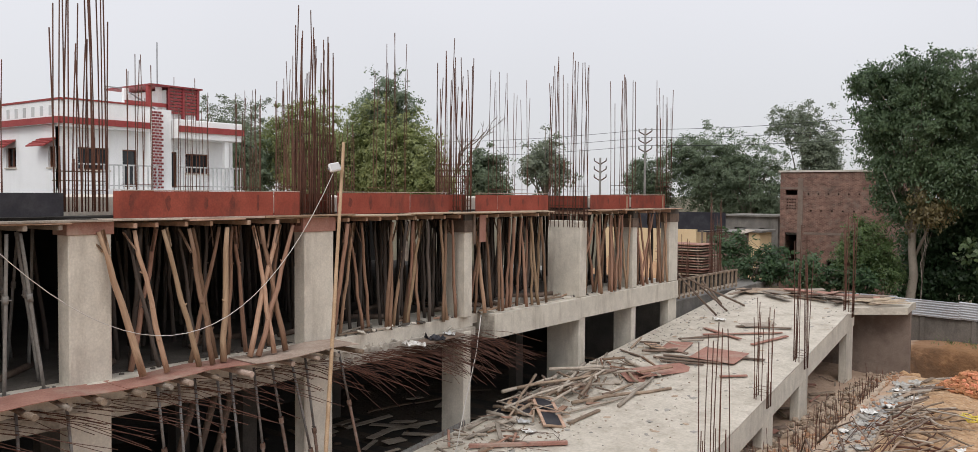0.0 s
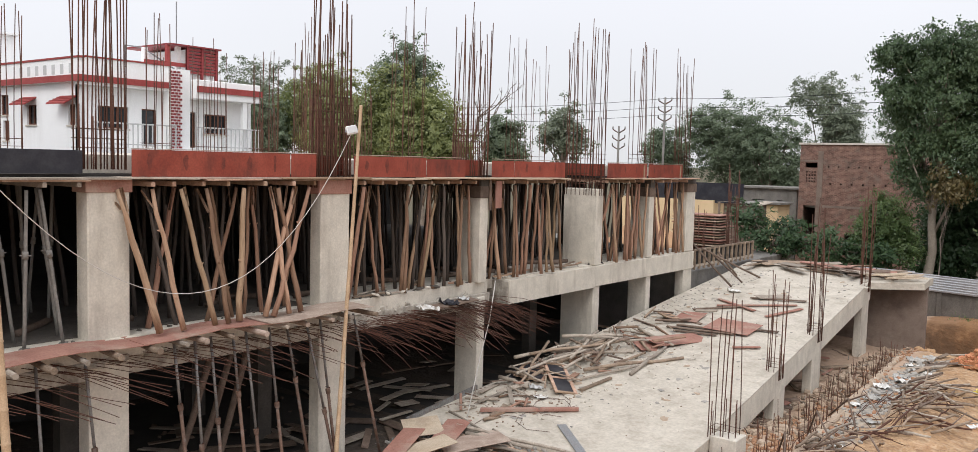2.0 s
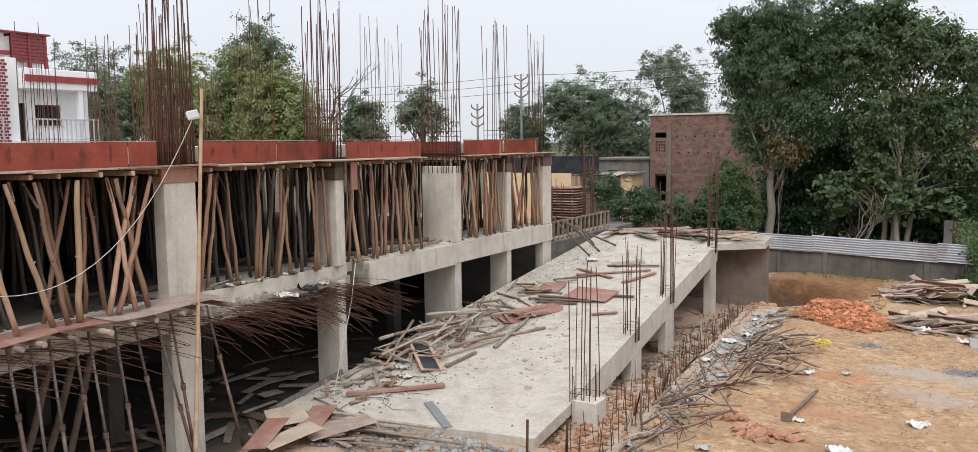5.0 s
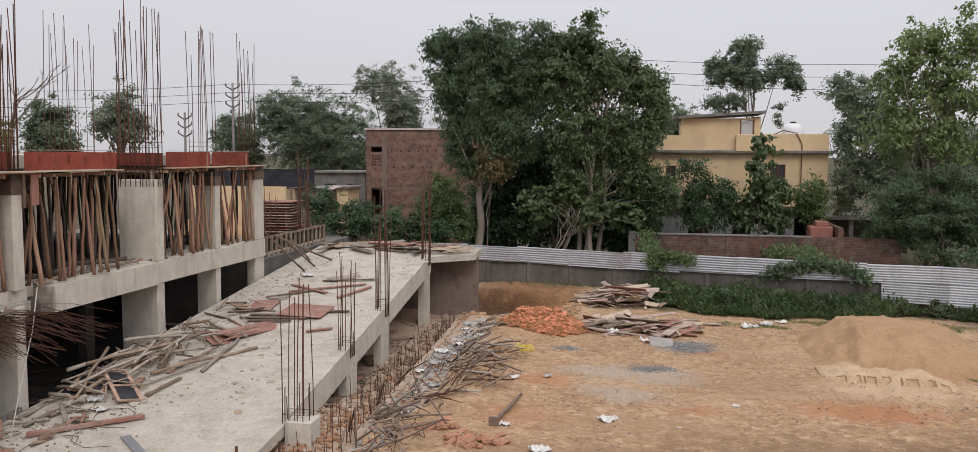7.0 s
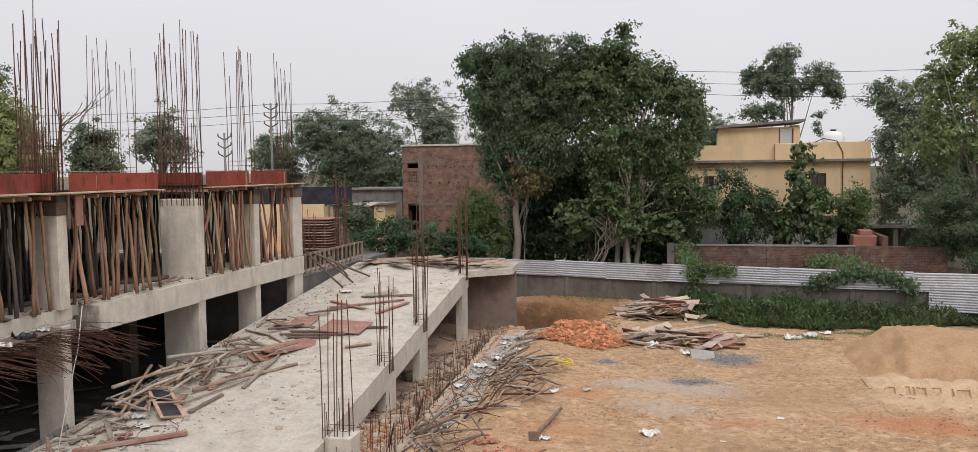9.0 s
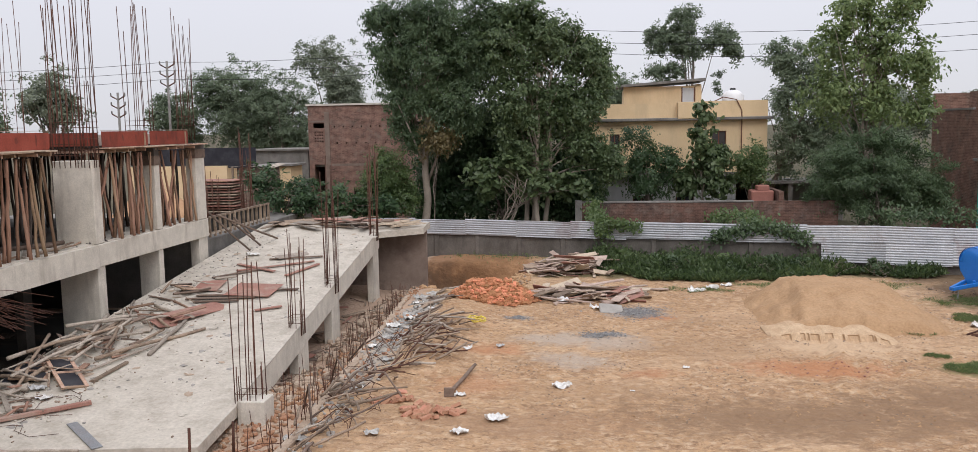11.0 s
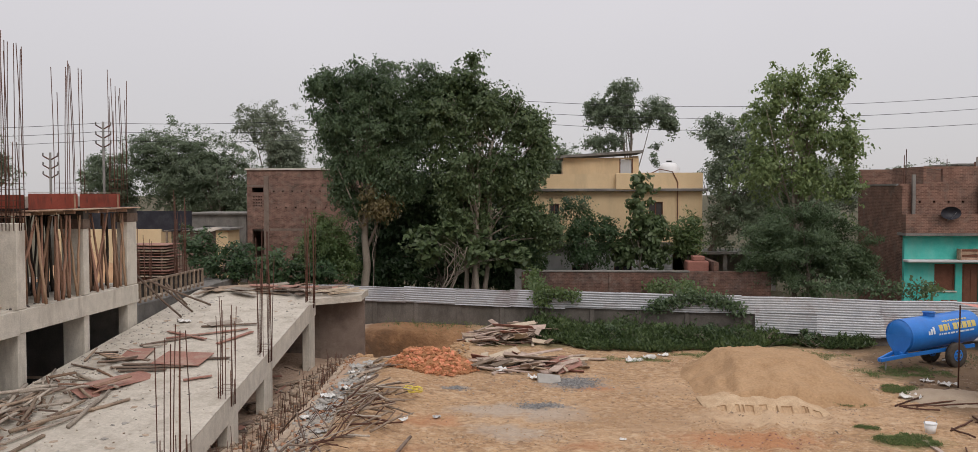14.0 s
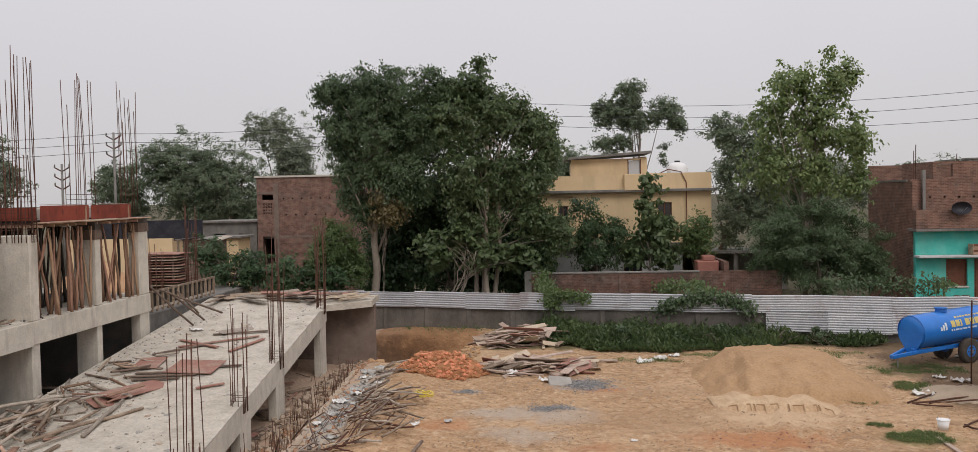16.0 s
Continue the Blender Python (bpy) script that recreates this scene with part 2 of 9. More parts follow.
BANDC = surf("brown_cement", (0.17, 0.125, 0.10), (0.25, 0.195, 0.16), 1.6, 0.95, 0.3, 25, (0.10, 0.075, 0.06), 1.2, 0.6)
DUSTC = surf("dusty_cement", (0.33, 0.245, 0.175), (0.45, 0.36, 0.275), 2.0, 0.95, 0.5, 18, (0.26, 0.17, 0.11), 1.3, 0.7)
ROUGHC = surf("rough_cement", (0.34, 0.305, 0.26), (0.48, 0.44, 0.375), 2.4, 0.95, 0.8, 14, (0.13, 0.11, 0.09), 1.8, 0.8)
YELLOW = surf("yellow_wash", (0.68, 0.50, 0.295), (0.75, 0.57, 0.35), 0.8, 0.9, 0.06, 20, (0.42, 0.32, 0.20), 0.7, 0.4, grain=0.05, streaks=4.0)
WHITE = surf("white_wash", (0.84, 0.84, 0.83), (0.89, 0.89, 0.885), 0.8, 0.85, 0.05, 20, (0.64, 0.63, 0.61), 0.7, 0.32, grain=0.05, streaks=4.0)
GREYWASH = surf("pale_grey_wash", (0.50, 0.50, 0.50), (0.60, 0.60, 0.59), 0.8, 0.9, 0.06, 20, (0.32, 0.31, 0.29), 0.7, 0.5, grain=0.05, streaks=3.0)
REDPAINT = surf("red_paint", (0.27, 0.045, 0.042), (0.345, 0.072, 0.066), 1.5, 0.7, 0.05, 20, (0.25, 0.05, 0.04), 1, 0.4)
TEAL = surf("teal_wash", (0.04, 0.40, 0.335), (0.11, 0.51, 0.44), 1.2, 0.85, 0.06, 20, (0.20, 0.42, 0.36), 0.9, 0.5, grain=0.05, streaks=3.0)
DARK = surf("opening_shade", (0.012, 0.012, 0.014), (0.02, 0.02, 0.022), 3, 0.6, 0)
BROWNDOOR = surf("brown_joinery", (0.12, 0.045, 0.025), (0.17, 0.07, 0.04), 4, 0.6, 0.1)
GLASSY = surf("window_glass", (0.02, 0.022, 0.026), (0.03, 0.033, 0.038), 2, 0.12, 0, spec=0.6)
SAND = surf("river_sand", (0.345, 0.212, 0.112), (0.44, 0.285, 0.16), 1.6, 0.98, 0.8, 14, (0.33, 0.20, 0.105), 0.8, 0.6)
PALESAND = surf("fresh_cut_sand", (0.43, 0.29, 0.172), (0.56, 0.41, 0.265), 2.2, 0.98, 0.6, 16, (0.40, 0.26, 0.15), 1.3, 0.6, stretch=(1.6, 1, 0.5))
BLUE = surf("blue_enamel", (0.012, 0.15, 0.52), (0.02, 0.19, 0.60), 1.5, 0.35, 0.03, 20, (0.03, 0.12, 0.36), 1.2, 0.5, spec=0.5, grain=0.05)
RUBBER = surf("tyre_rubber", (0.045, 0.038, 0.032), (0.095, 0.078, 0.062), 6, 0.9, 0.2)
PLASTIC = surf("white_plastic", (0.74, 0.74, 0.73), (0.80, 0.80, 0.80), 2, 0.45, 0.03, 20, (0.6, 0.58, 0.52), 1, 0.4, grain=0.03)
CLOTH = surf("white_sack", (0.58, 0.56, 0.53), (0.74, 0.73, 0.70), 5, 0.9, 0.4, 20, (0.36, 0.30, 0.23), 3, 0.7)
OLDSACK = surf("dusty_sack", (0.36, 0.35, 0.33), (0.48, 0.47, 0.44), 5, 0.9, 0.4, 20, (0.28, 0.22, 0.16), 3, 0.7)
PINK = surf("faded_red_canvas", (0.48, 0.19, 0.15), (0.58, 0.27, 0.215), 1.2, 0.85, 0.15, 20, (0.66, 0.50, 0.45), 0.8, 0.5)
REDTIN = surf("red_roof_sheet", (0.26, 0.105, 0.08), (0.35, 0.16, 0.12), 1.2, 0.7, 0.1, 20, (0.25, 0.12, 0.1), 0.8, 0.5)
GRAVEL = surf("grey_gravel", (0.19, 0.185, 0.18), (0.29, 0.28, 0.27), 8, 0.95, 0.3, 30, island=0.3)
WALLC = surf("stained_wall", (0.105, 0.092, 0.08), (0.175, 0.155, 0.135), 1.2, 0.95, 0.35, 20, (0.06, 0.055, 0.045), 0.8, 0.7, streaks=3.0)
PLASTER = surf("grey_plaster", (0.30, 0.28, 0.25), (0.38, 0.355, 0.32), 1.0, 0.95, 0.2, 20, (0.20, 0.185, 0.165), 0.8, 0.6, grain=0.05, streaks=3.0)
RUSTPIPE = surf("rusted_tube", (0.105, 0.062, 0.045), (0.19, 0.12, 0.088), 9, 0.7, 0.15, 50, (0.24, 0.235, 0.225), 4.0, 0.6, vary=0.2, metal=0.2)
OLDSTEEL = surf("worn_tube", (0.15, 0.145, 0.14), (0.25, 0.245, 0.235), 9, 0.6, 0.1, 50, (0.13, 0.075, 0.05), 4.0, 0.7, vary=0.2, metal=0.3)
WIRE = surf("black_cable", (0.03, 0.03, 0.03), (0.05, 0.05, 0.05), 3, 0.7, 0)
PALEWIRE = surf("pale_cable", (0.5, 0.47, 0.43), (0.6, 0.57, 0.53), 3, 0.7, 0)
YROPE = surf("yellow_rope", (0.62, 0.48, 0.06), (0.72, 0.58, 0.12), 3, 0.8, 0.1)
MAROON = surf("maroon_tile", (0.20, 0.03, 0.035), (0.27, 0.05, 0.05), 3, 0.5, 0.05)
BARK = surf("bark", (0.16, 0.13, 0.105), (0.27, 0.225, 0.185), 5, 0.95, 0.5, 40, (0.08, 0.065, 0.05), 2, 0.6)
PALEBARK = surf("pale_bark", (0.25, 0.21, 0.165), (0.35, 0.30, 0.245), 4, 0.95, 0.4, 40, (0.18, 0.15, 0.12), 2, 0.6)


def leaf_surf(name, c1, c2, amount=0.18, leafy=0.45):
    return surf(name, c1, c2, 0.35, 0.45, 0, 3, island=amount, hue=0.012, leafy=leafy, spec=0.5)


LEAF_DARK = leaf_surf("dark_leaf", (0.074, 0.118, 0.056), (0.122, 0.178, 0.084), 0.18)
LEAF_DEEP = leaf_surf("deep_leaf", (0.052, 0.098, 0.044), (0.088, 0.145, 0.062), 0.16)
LEAF_LIGHT = leaf_surf("light_leaf", (0.160, 0.222, 0.080), (0.235, 0.305, 0.125), 0.22)
LEAF_MID = leaf_surf("green_leaf", (0.092, 0.145, 0.048), (0.140, 0.198, 0.072))
LEAF_TEAK = leaf_surf("broad_leaf", (0.092, 0.138, 0.056), (0.150, 0.203, 0.092), 0.22)
LEAF_YEL = leaf_surf("yellowish_leaf", (0.205, 0.24, 0.085), (0.285, 0.31, 0.125))
# far foliage: distance haze is mixed into these two leaf colours
LEAF_GREY = leaf_surf("haze_grey_leaf", (0.175, 0.205, 0.140), (0.235, 0.268, 0.185), 0.2)
LEAF_HAZE = leaf_surf("haze_pale_leaf", (0.148, 0.192, 0.115), (0.205, 0.255, 0.160), 0.12)
LEAF_DRY = leaf_surf("dry_leaf", (0.15, 0.12, 0.05), (0.20, 0.16, 0.07))
LAWN = leaf_surf("short_grass", (0.105, 0.155, 0.052), (0.165, 0.22, 0.082), 0.3)
GRASS = leaf_surf("weeds", (0.060, 0.098, 0.036), (0.105, 0.150, 0.056), 0.35)


# ---- building blocks ----
rng = random.Random(7)


class Shape:
    """Collects faces in world metres and becomes one mesh."""

    def __init__(self):
        self.v, self.f = [], []

    def quad(self, a, b, c, d):
        n = len(self.v)
        self.v += [tuple(a), tuple(b), tuple(c), tuple(d)]
        self.f.append((n, n + 1, n + 2, n + 3))
        return self

    def box(self, x0, x1, y0, y1, z0, z1, chamfer=0.0, m=None):
        """A box; with a chamfer its twelve edges are broken."""
        x0, x1, y0, y1, z0, z1 = min(x0, x1), max(x0, x1), min(y0, y1), max(y0, y1), min(z0, z1), max(z0, z1)
        n = len(self.v)
        if chamfer <= 0:
            p = [(x, y, z) for x in (x0, x1) for y in (y0, y1) for z in (z0, z1)]
            f = [(0, 1, 3, 2), (4, 6, 7, 5), (0, 4, 5, 1), (2, 3, 7, 6), (0, 2, 6, 4), (1, 5, 7, 3)]
        else:
            c = min(chamfer, (x1 - x0) / 2.2, (y1 - y0) / 2.2, (z1 - z0) / 2.2)
            p, idx = [], {}
            for i, (x, sx) in enumerate(((x0, 1), (x1, -1))):
                for j, (y, sy) in enumerate(((y0, 1), (y1, -1))):
                    for k, (z, sz) in enumerate(((z0, 1), (z1, -1))):
                        for a in range(3):
                            q = [x + sx * c, y + sy * c, z + sz * c]
                            q[a] = (x, y, z)[a]
                            idx[i, j, k, a] = len(p)
                            p.append(tuple(q))
            f = []
            for a in range(3):
                b, d = (a + 1) % 3, (a + 2) % 3
                for s in (0, 1):
                    face = []
                    for u, w in ((0, 0), (1, 0), (1, 1), (0, 1)):
                        key = [0, 0, 0]
                        key[a], key[b], key[d] = s, u, w
                        face.append(idx[(*key, a)])
                    f.append(tuple(face if s else face[::-1]))
                for u in (0, 1):
                    for w in (0, 1):
                        k0, k1 = [0, 0, 0], [0, 0, 0]
                        k0[b] = k1[b] = u
                        k0[d] = k1[d] = w
                        k0[a], k1[a] = 0, 1
                        face = [idx[(*k0, b)], idx[(*k1, b)], idx[(*k1, d)], idx[(*k0, d)]]
                        f.append(tuple(face if (u + w) % 2 == 0 else face[::-1]))
            for i in (0, 1):
                for j in (0, 1):
                    for k in (0, 1):
                        face = [idx[i, j, k, a] for a in range(3)]
                        f.append(tuple(face if (i + j + k) % 2 else face[::-1]))
        if m is not None:
            p = [tuple(m @ Vector(q)) for q in p]
        self.v += p
        self.f += [tuple(n + i for i in q) for q in f]
        return self

    def tube(self, pts, radii, sides=8, caps=True):
        """A round bar along the points."""
        pts = [Vector(p) for p in pts]
        if isinstance(radii, (int, float)):
            radii = [radii] * len(pts)
        n = len(self.v)
        for i, p in enumerate(pts):
            d = (pts[min(i + 1, len(pts) - 1)] - pts[max(i - 1, 0)]).normalized()
            up = Vector((0, 0, 1)) if abs(d.z) < 0.9 else Vector((1, 0, 0))
            a = d.cross(up).normalized()
            b = a.cross(d)
            for k in range(sides):
                w = 2 * math.pi * k / sides
                self.v.append(tuple(p + (a * math.cos(w) + b * math.sin(w)) * radii[i]))
        for i in range(len(pts) - 1):
            for k in range(sides):
                k2 = (k + 1) % sides
                self.f.append((n + i * sides + k, n + i * sides + k2, n + (i + 1) * sides + k2, n + (i + 1) * sides + k))
        if caps:
            self.f.append(tuple(n + k for k in range(sides))[::-1])
            e = n + (len(pts) - 1) * sides
            self.f.append(tuple(e + k for k in range(sides)))
        return self

    def bar(self, p, q, w, h, roll=0.0):
        """A squared timber or plank from p to q, w across and h thick."""
        p, q = Vector(p), Vector(q)
        d = q - p
        m = Matrix.Translation(p) @ d.to_track_quat("X", "Z").to_matrix().to_4x4() @ Matrix.Rotation(roll, 4, "X")
        return self.box(0, d.length, -w / 2, w / 2, -h / 2, h / 2, min(w, h) * 0.12, m)

    def prism(self, loop, z0, z1):
        """An upright solid over a plan loop (anticlockwise)."""
        n, k = len(self.v), len(loop)
        self.v += [(x, y, z0) for x, y in loop] + [(x, y, z1) for x, y in loop]
        self.f.append(tuple(n + i for i in range(k))[::-1])
        self.f.append(tuple(n + k + i for i in range(k)))
        for i in range(k):
            j = (i + 1) % k
            self.f.append((n + i, n + j, n + k + j, n + k + i))
        return self

    def mesh(self, name, material, smooth=False):
        me = bpy.data.meshes.new(name)
        me.from_pydata(self.v, [], self.f)
        me.materials.append(material)
        if smooth:
            me.polygons.foreach_set("use_smooth", [True] * len(me.polygons))
        me.update()
        return me


def thing(name, at, label, category, group="", kind=""):
    """An empty root at the base of a thing."""
    ob = new(name)
    ob.empty_display_size = 0.2
    ob.location = at
    return tagged(ob, label, category, group, kind)


def part(name, shape, material, parent, label="", smooth=False):
    """One mesh, in world metres, under a thing or under a part of it."""
    ob = new(name, shape.mesh(name, material, smooth))
    ob.parent = parent
    if parent.type == "EMPTY":
        ob.matrix_parent_inverse = Matrix.Translation(-parent.location)
    if label:
        ob["label"] = label
    return ob


def piece(name, mesh, parent, m):
    """A piece on shared mesh data, at the world pose m."""
    ob = new(name, mesh)
    ob.parent = parent
    if parent.type == "EMPTY":
        ob.matrix_parent_inverse = Matrix.Translation(-parent.location)
    ob.matrix_basis = m
    return ob


def solo(name, shape, material, label, category, group="", kind="", smooth=False):
    """A thing of one mesh, in world metres."""
    return tagged(new(name, shape.mesh(name, material, smooth)), label, category, group, kind)


def jit(a):
    return rng.uniform(-a, a)


def bent(p, q, n=5, wob=0.03):
    """Points from p to q, slightly crooked like a natural pole."""
    p, q = Vector(p), Vector(q)
    out = []
    for i in range(n + 1):
        s = i / n
        o = Vector((jit(wob), jit(wob), jit(wob))) if 0 < i < n else Vector()
        out.append(p.lerp(q, s) + o)
    return out


def ramp_z(y):
    return 0.30 + 0.106 * (y - 18.8) if y < 37 else 0.30 + 0.106 * 18.2


def ramp_right(y):
    return -7.88 - 0.056 * (y - 20)


def plinth_x(y):
    return -5.98 - 0.055 * (y - 17)


# ---- ground ----
def wall_y(x):
    return 40.2 - 0.2 * x


# wheel ruts in plan: from, to, depth
RUTS = [(6.3, 27.8, 5.1, 21.5, 0.12), (6.95, 27.7, 5.7, 21.5, 0.11), (8.1, 27.6, 6.6, 21.5, 0.12), (8.9, 27.6, 7.2, 21.5, 0.11), (3.6, 20.5, 1.0, 27.5, 0.05), (4.9, 21.0, 2.4, 27.8, 0.05),
        (-1.4, 19.0, 0.4, 25.0, 0.05), (0.2, 19.0, 1.9, 25.5, 0.045), (-2.5, 22.0, -0.9, 27.5, 0.04), (9.5, 20.5, 5.5, 24.8, 0.05), (10.4, 21.6, 6.4, 26.0, 0.045)]


def ground_z(x, y):
    z = 0.05 * noise.noise(Vector((x * 0.35, y * 0.35, 0))) + 0.04 * noise.noise(Vector((x * 1.7, y * 1.7, 3))) + 0.026 * noise.noise(Vector((x * 3.6, y * 3.6, 5)))
    if -5 < x < 14 and 16 < y < 36:
        k = abs(noise.noise(Vector((x * 2.3, y * 2.9, 41))))
        z += 0.055 * max(0.0, 0.22 - k) * 4 * (0.4 + max(0, noise.noise(Vector((x * 0.5, y * 0.5, 23))))) + 0.022 * noise.noise(Vector((x * 7.5, y * 7.5, 15)))
    if abs(x) > 60 or y > 90:
        z *= 0.3

    def ease(v, a, b):
        s = min(1, max(0, (v - a) / (b - a)))
        return s * s * (3 - 2 * s)
    # dug strip below the ramp
    xb = plinth_x(y) - 0.1
    pit = (1 - ease(x, xb - 0.2, xb + 0.05)) * ease(x, -26, -24) * ease(y, 6, 10) * (1 - ease(y, 38.5, 39.3))
    pit *= 1 - 0.75 * ease(x, -14.2, -13.6) * ease(y, 13, 14.2) * (1 - ease(y, 16.2, 17.4))
    z -= (0.45 - 0.25 * ease(x, -9.0, -8.2) * ease(y, 17, 18.5) * (1 - ease(y, 20.5, 24)) + 0.23 * ease(x, -9.8, -9.0) * ease(y, 21, 25)) * pit
    # open trench before the back wall
    tr = ease(x, -7.6, -6.6) * (1 - ease(x, -4.0, -2.8 + 0.3 * math.sin(y))) * ease(y, 33.8, 35.4) * (1 - ease(y, 38.9 + 0.25 * math.sin(x * 2), 39.7 + 0.2 * math.sin(x * 1.3)))
    z -= (1.0 + 0.25 * noise.noise(Vector((x * 1.2, y * 1.2, 7)))) * tr
    if tr > 0:
        z += tr * 0.4 * noise.noise(Vector((x * 1.6, y * 1.6, 17)))
    # wheel ruts and the scraped bench at the foot of the sand
    if -4 < x < 11 and 16 < y < 30:
        for ax_, ay_, bx_, by_, dp in RUTS:
            ux, uy = bx_ - ax_, by_ - ay_
            s_ = min(1, max(0, ((x - ax_) * ux + (y - ay_) * uy) / (ux * ux + uy * uy)))
            d_ = math.hypot(x - ax_ - ux * s_, y - ay_ - uy * s_)
            if d_ < 1.0:
                z += 0.55 * dp * (0.6 * math.exp(-((d_ - 0.5) / 0.2) ** 2) - math.exp(-(d_ / 0.28) ** 2))
    z += 0.25 * ease(y, 38.6, 40.0) * ease(x, -9, -6) * (1 - ease(x, 17, 22)) * (1 - ease(y, 42, 44))
    # slope of loose soil beside the plinth
    z += 0.30 * math.exp(-((x + 4.6) / 1.1) ** 2) * ease(y, 20, 24) * (1 - ease(y, 30, 33))
    return z


def axis(a, b, step, lo, hi):
    inner = list(np.arange(a, b + 1e-6, step))
    out, d, v = [], step * 2, a
    while v > lo:
        v -= d
        d *= 1.6
        out.append(max(v, lo))
    left = out[::-1]
    out, d, v = [], step * 2, b
    while v < hi:
        v += d
        d *= 1.6
        out.append(min(v, hi))
    return left + inner + out


gx, gy = axis(-9, 15, 0.11, -3000, 3000), axis(16, 42, 0.11, -3000, 3000)
gs = Shape()
gs.v = [(x, y, ground_z(x, y)) for y in gy for x in gx]
W = len(gx)
gs.f = [(j * W + i, j * W + i + 1, (j + 1) * W + i + 1, (j + 1) * W + i) for j in range(len(gy) - 1) for i in range(W - 1)]


def soil_material():
    m = surf("sandy_soil", (0.365, 0.222, 0.115), (0.485, 0.315, 0.178), 0.5, 0.97, 1.0, 6, (0.36, 0.20, 0.10), 0.42, 0.65)
    [n for n in m.node_tree.nodes if n.type == "BUMP"][0].inputs["Distance"].default_value = 0.09
    nt = m.node_tree
    N, L = nt.nodes.new, nt.links.new
    b = [n for n in nt.nodes if n.type == "BSDF_PRINCIPLED"][0]
    tc = [n for n in nt.nodes if n.type == "TEX_COORD"][0]
    col = b.inputs["Base Color"].links[0].from_socket
    sp = N("ShaderNodeSeparateXYZ")
    L(tc.outputs["Object"], sp.inputs[0])
    # trodden clods and finer mottling
    for sc_, lo, hi, amt, colr in ((1.3, 0.52, 0.60, 0.6, (0.29, 0.175, 0.10)), (9.0, 0.54, 0.60, 0.75, (0.235, 0.14, 0.078)), (22.0, 0.55, 0.63, 0.45, (0.55, 0.41, 0.27)), (38.0, 0.57, 0.63, 0.5, (0.24, 0.15, 0.085)), (4.5, 0.53, 0.60, 0.65, (0.58, 0.43, 0.285)), (3.0, 0.56, 0.61, 0.75, (0.245, 0.145, 0.08)), (6.0, 0.58, 0.63, 0.7, (0.20, 0.12, 0.068)), (0.16, 0.50, 0.62, 0.5, (0.52, 0.36, 0.225))):
        nn = N("ShaderNodeTexNoise")
        nn.inputs["Scale"].default_value = sc_
        nn.inputs["Detail"].default_value = 7
        nn.inputs["Roughness"].default_value = 0.7
        mq = N("ShaderNodeMapping")
        mq.inputs["Scale"].default_value = (1.0, 1.0, 1.0)
        mq.inputs["Rotation"].default_value = (0, 0, 0.15)
        L(tc.outputs["Object"], mq.inputs["Vector"])
        L(mq.outputs[0], nn.inputs["Vector"])
        rq = N("ShaderNodeMapRange")
        rq.inputs[1].default_value, rq.inputs[2].default_value, rq.inputs[4].default_value = lo, hi, amt
        L(nn.outputs[0], rq.inputs[0])
        mm = N("ShaderNodeMix")
        mm.data_type = "RGBA"
        mm.inputs[7].default_value = (*colr, 1)
        L(rq.outputs[0], mm.inputs[0])
        L(col, mm.inputs[6])
        col = mm.outputs[2]

    def zone(pairs, colour, amount, colr):
        """Another ground colour blended in past some lines of the plan, with a ragged border."""
        nz = N("ShaderNodeTexNoise")
        nz.inputs["Scale"].default_value = 0.7
        nz.inputs["Detail"].default_value = 5
        L(tc.outputs["Object"], nz.inputs["Vector"])
        fac = None
        for kx, ky, c, soft in pairs:
            a1, a2 = N("ShaderNodeMath"), N("ShaderNodeMath")
            a1.operation = a2.operation = "MULTIPLY_ADD"
            L(sp.outputs["X"], a1.inputs[0])
            a1.inputs[1].default_value, a1.inputs[2].default_value = kx, c
            L(sp.outputs["Y"], a2.inputs[0])
            a2.inputs[1].default_value = ky
            L(a1.outputs[0], a2.inputs[2])
            a3 = N("ShaderNodeMath")
            a3.operation = "MULTIPLY_ADD"
            L(nz.outputs[0], a3.inputs[0])
            a3.inputs[1].default_value = soft * 2
            L(a2.outputs[0], a3.inputs[2])
            r = N("ShaderNodeMapRange")
            r.inputs[1].default_value, r.inputs[2].default_value = soft * 0.7, soft * 1.3
            L(a3.outputs[0], r.inputs[0])
            if fac is None:
                fac = r.outputs[0]
            else:
                mu = N("ShaderNodeMath")
                mu.operation = "MULTIPLY"
                L(fac, mu.inputs[0])
                L(r.outputs[0], mu.inputs[1])
                fac = mu.outputs[0]
        am = N("ShaderNodeMath")
        am.operation = "MULTIPLY"
        am.inputs[1].default_value = amount
        L(fac, am.inputs[0])
        mm = N("ShaderNodeMix")
        mm.data_type = "RGBA"
        mm.inputs[7].default_value = (*colour, 1)
        L(am.outputs[0], mm.inputs[0])
        L(colr, mm.inputs[6])
        return mm.outputs[2]

    def patch(cx, cy, rx, ry, colour, amount, colr):
        """A patch of ground in another colour, with a broken outline."""
        sb_, mu_, ln_ = N("ShaderNodeVectorMath"), N("ShaderNodeVectorMath"), N("ShaderNodeVectorMath")
        sb_.operation, mu_.operation, ln_.operation = "SUBTRACT", "MULTIPLY", "LENGTH"
        L(tc.outputs["Object"], sb_.inputs[0])
        sb_.inputs[1].default_value = (cx, cy, 0)
        L(sb_.outputs[0], mu_.inputs[0])
        mu_.inputs[1].default_value = (1 / rx, 1 / ry, 0)
        L(mu_.outputs[0], ln_.inputs[0])
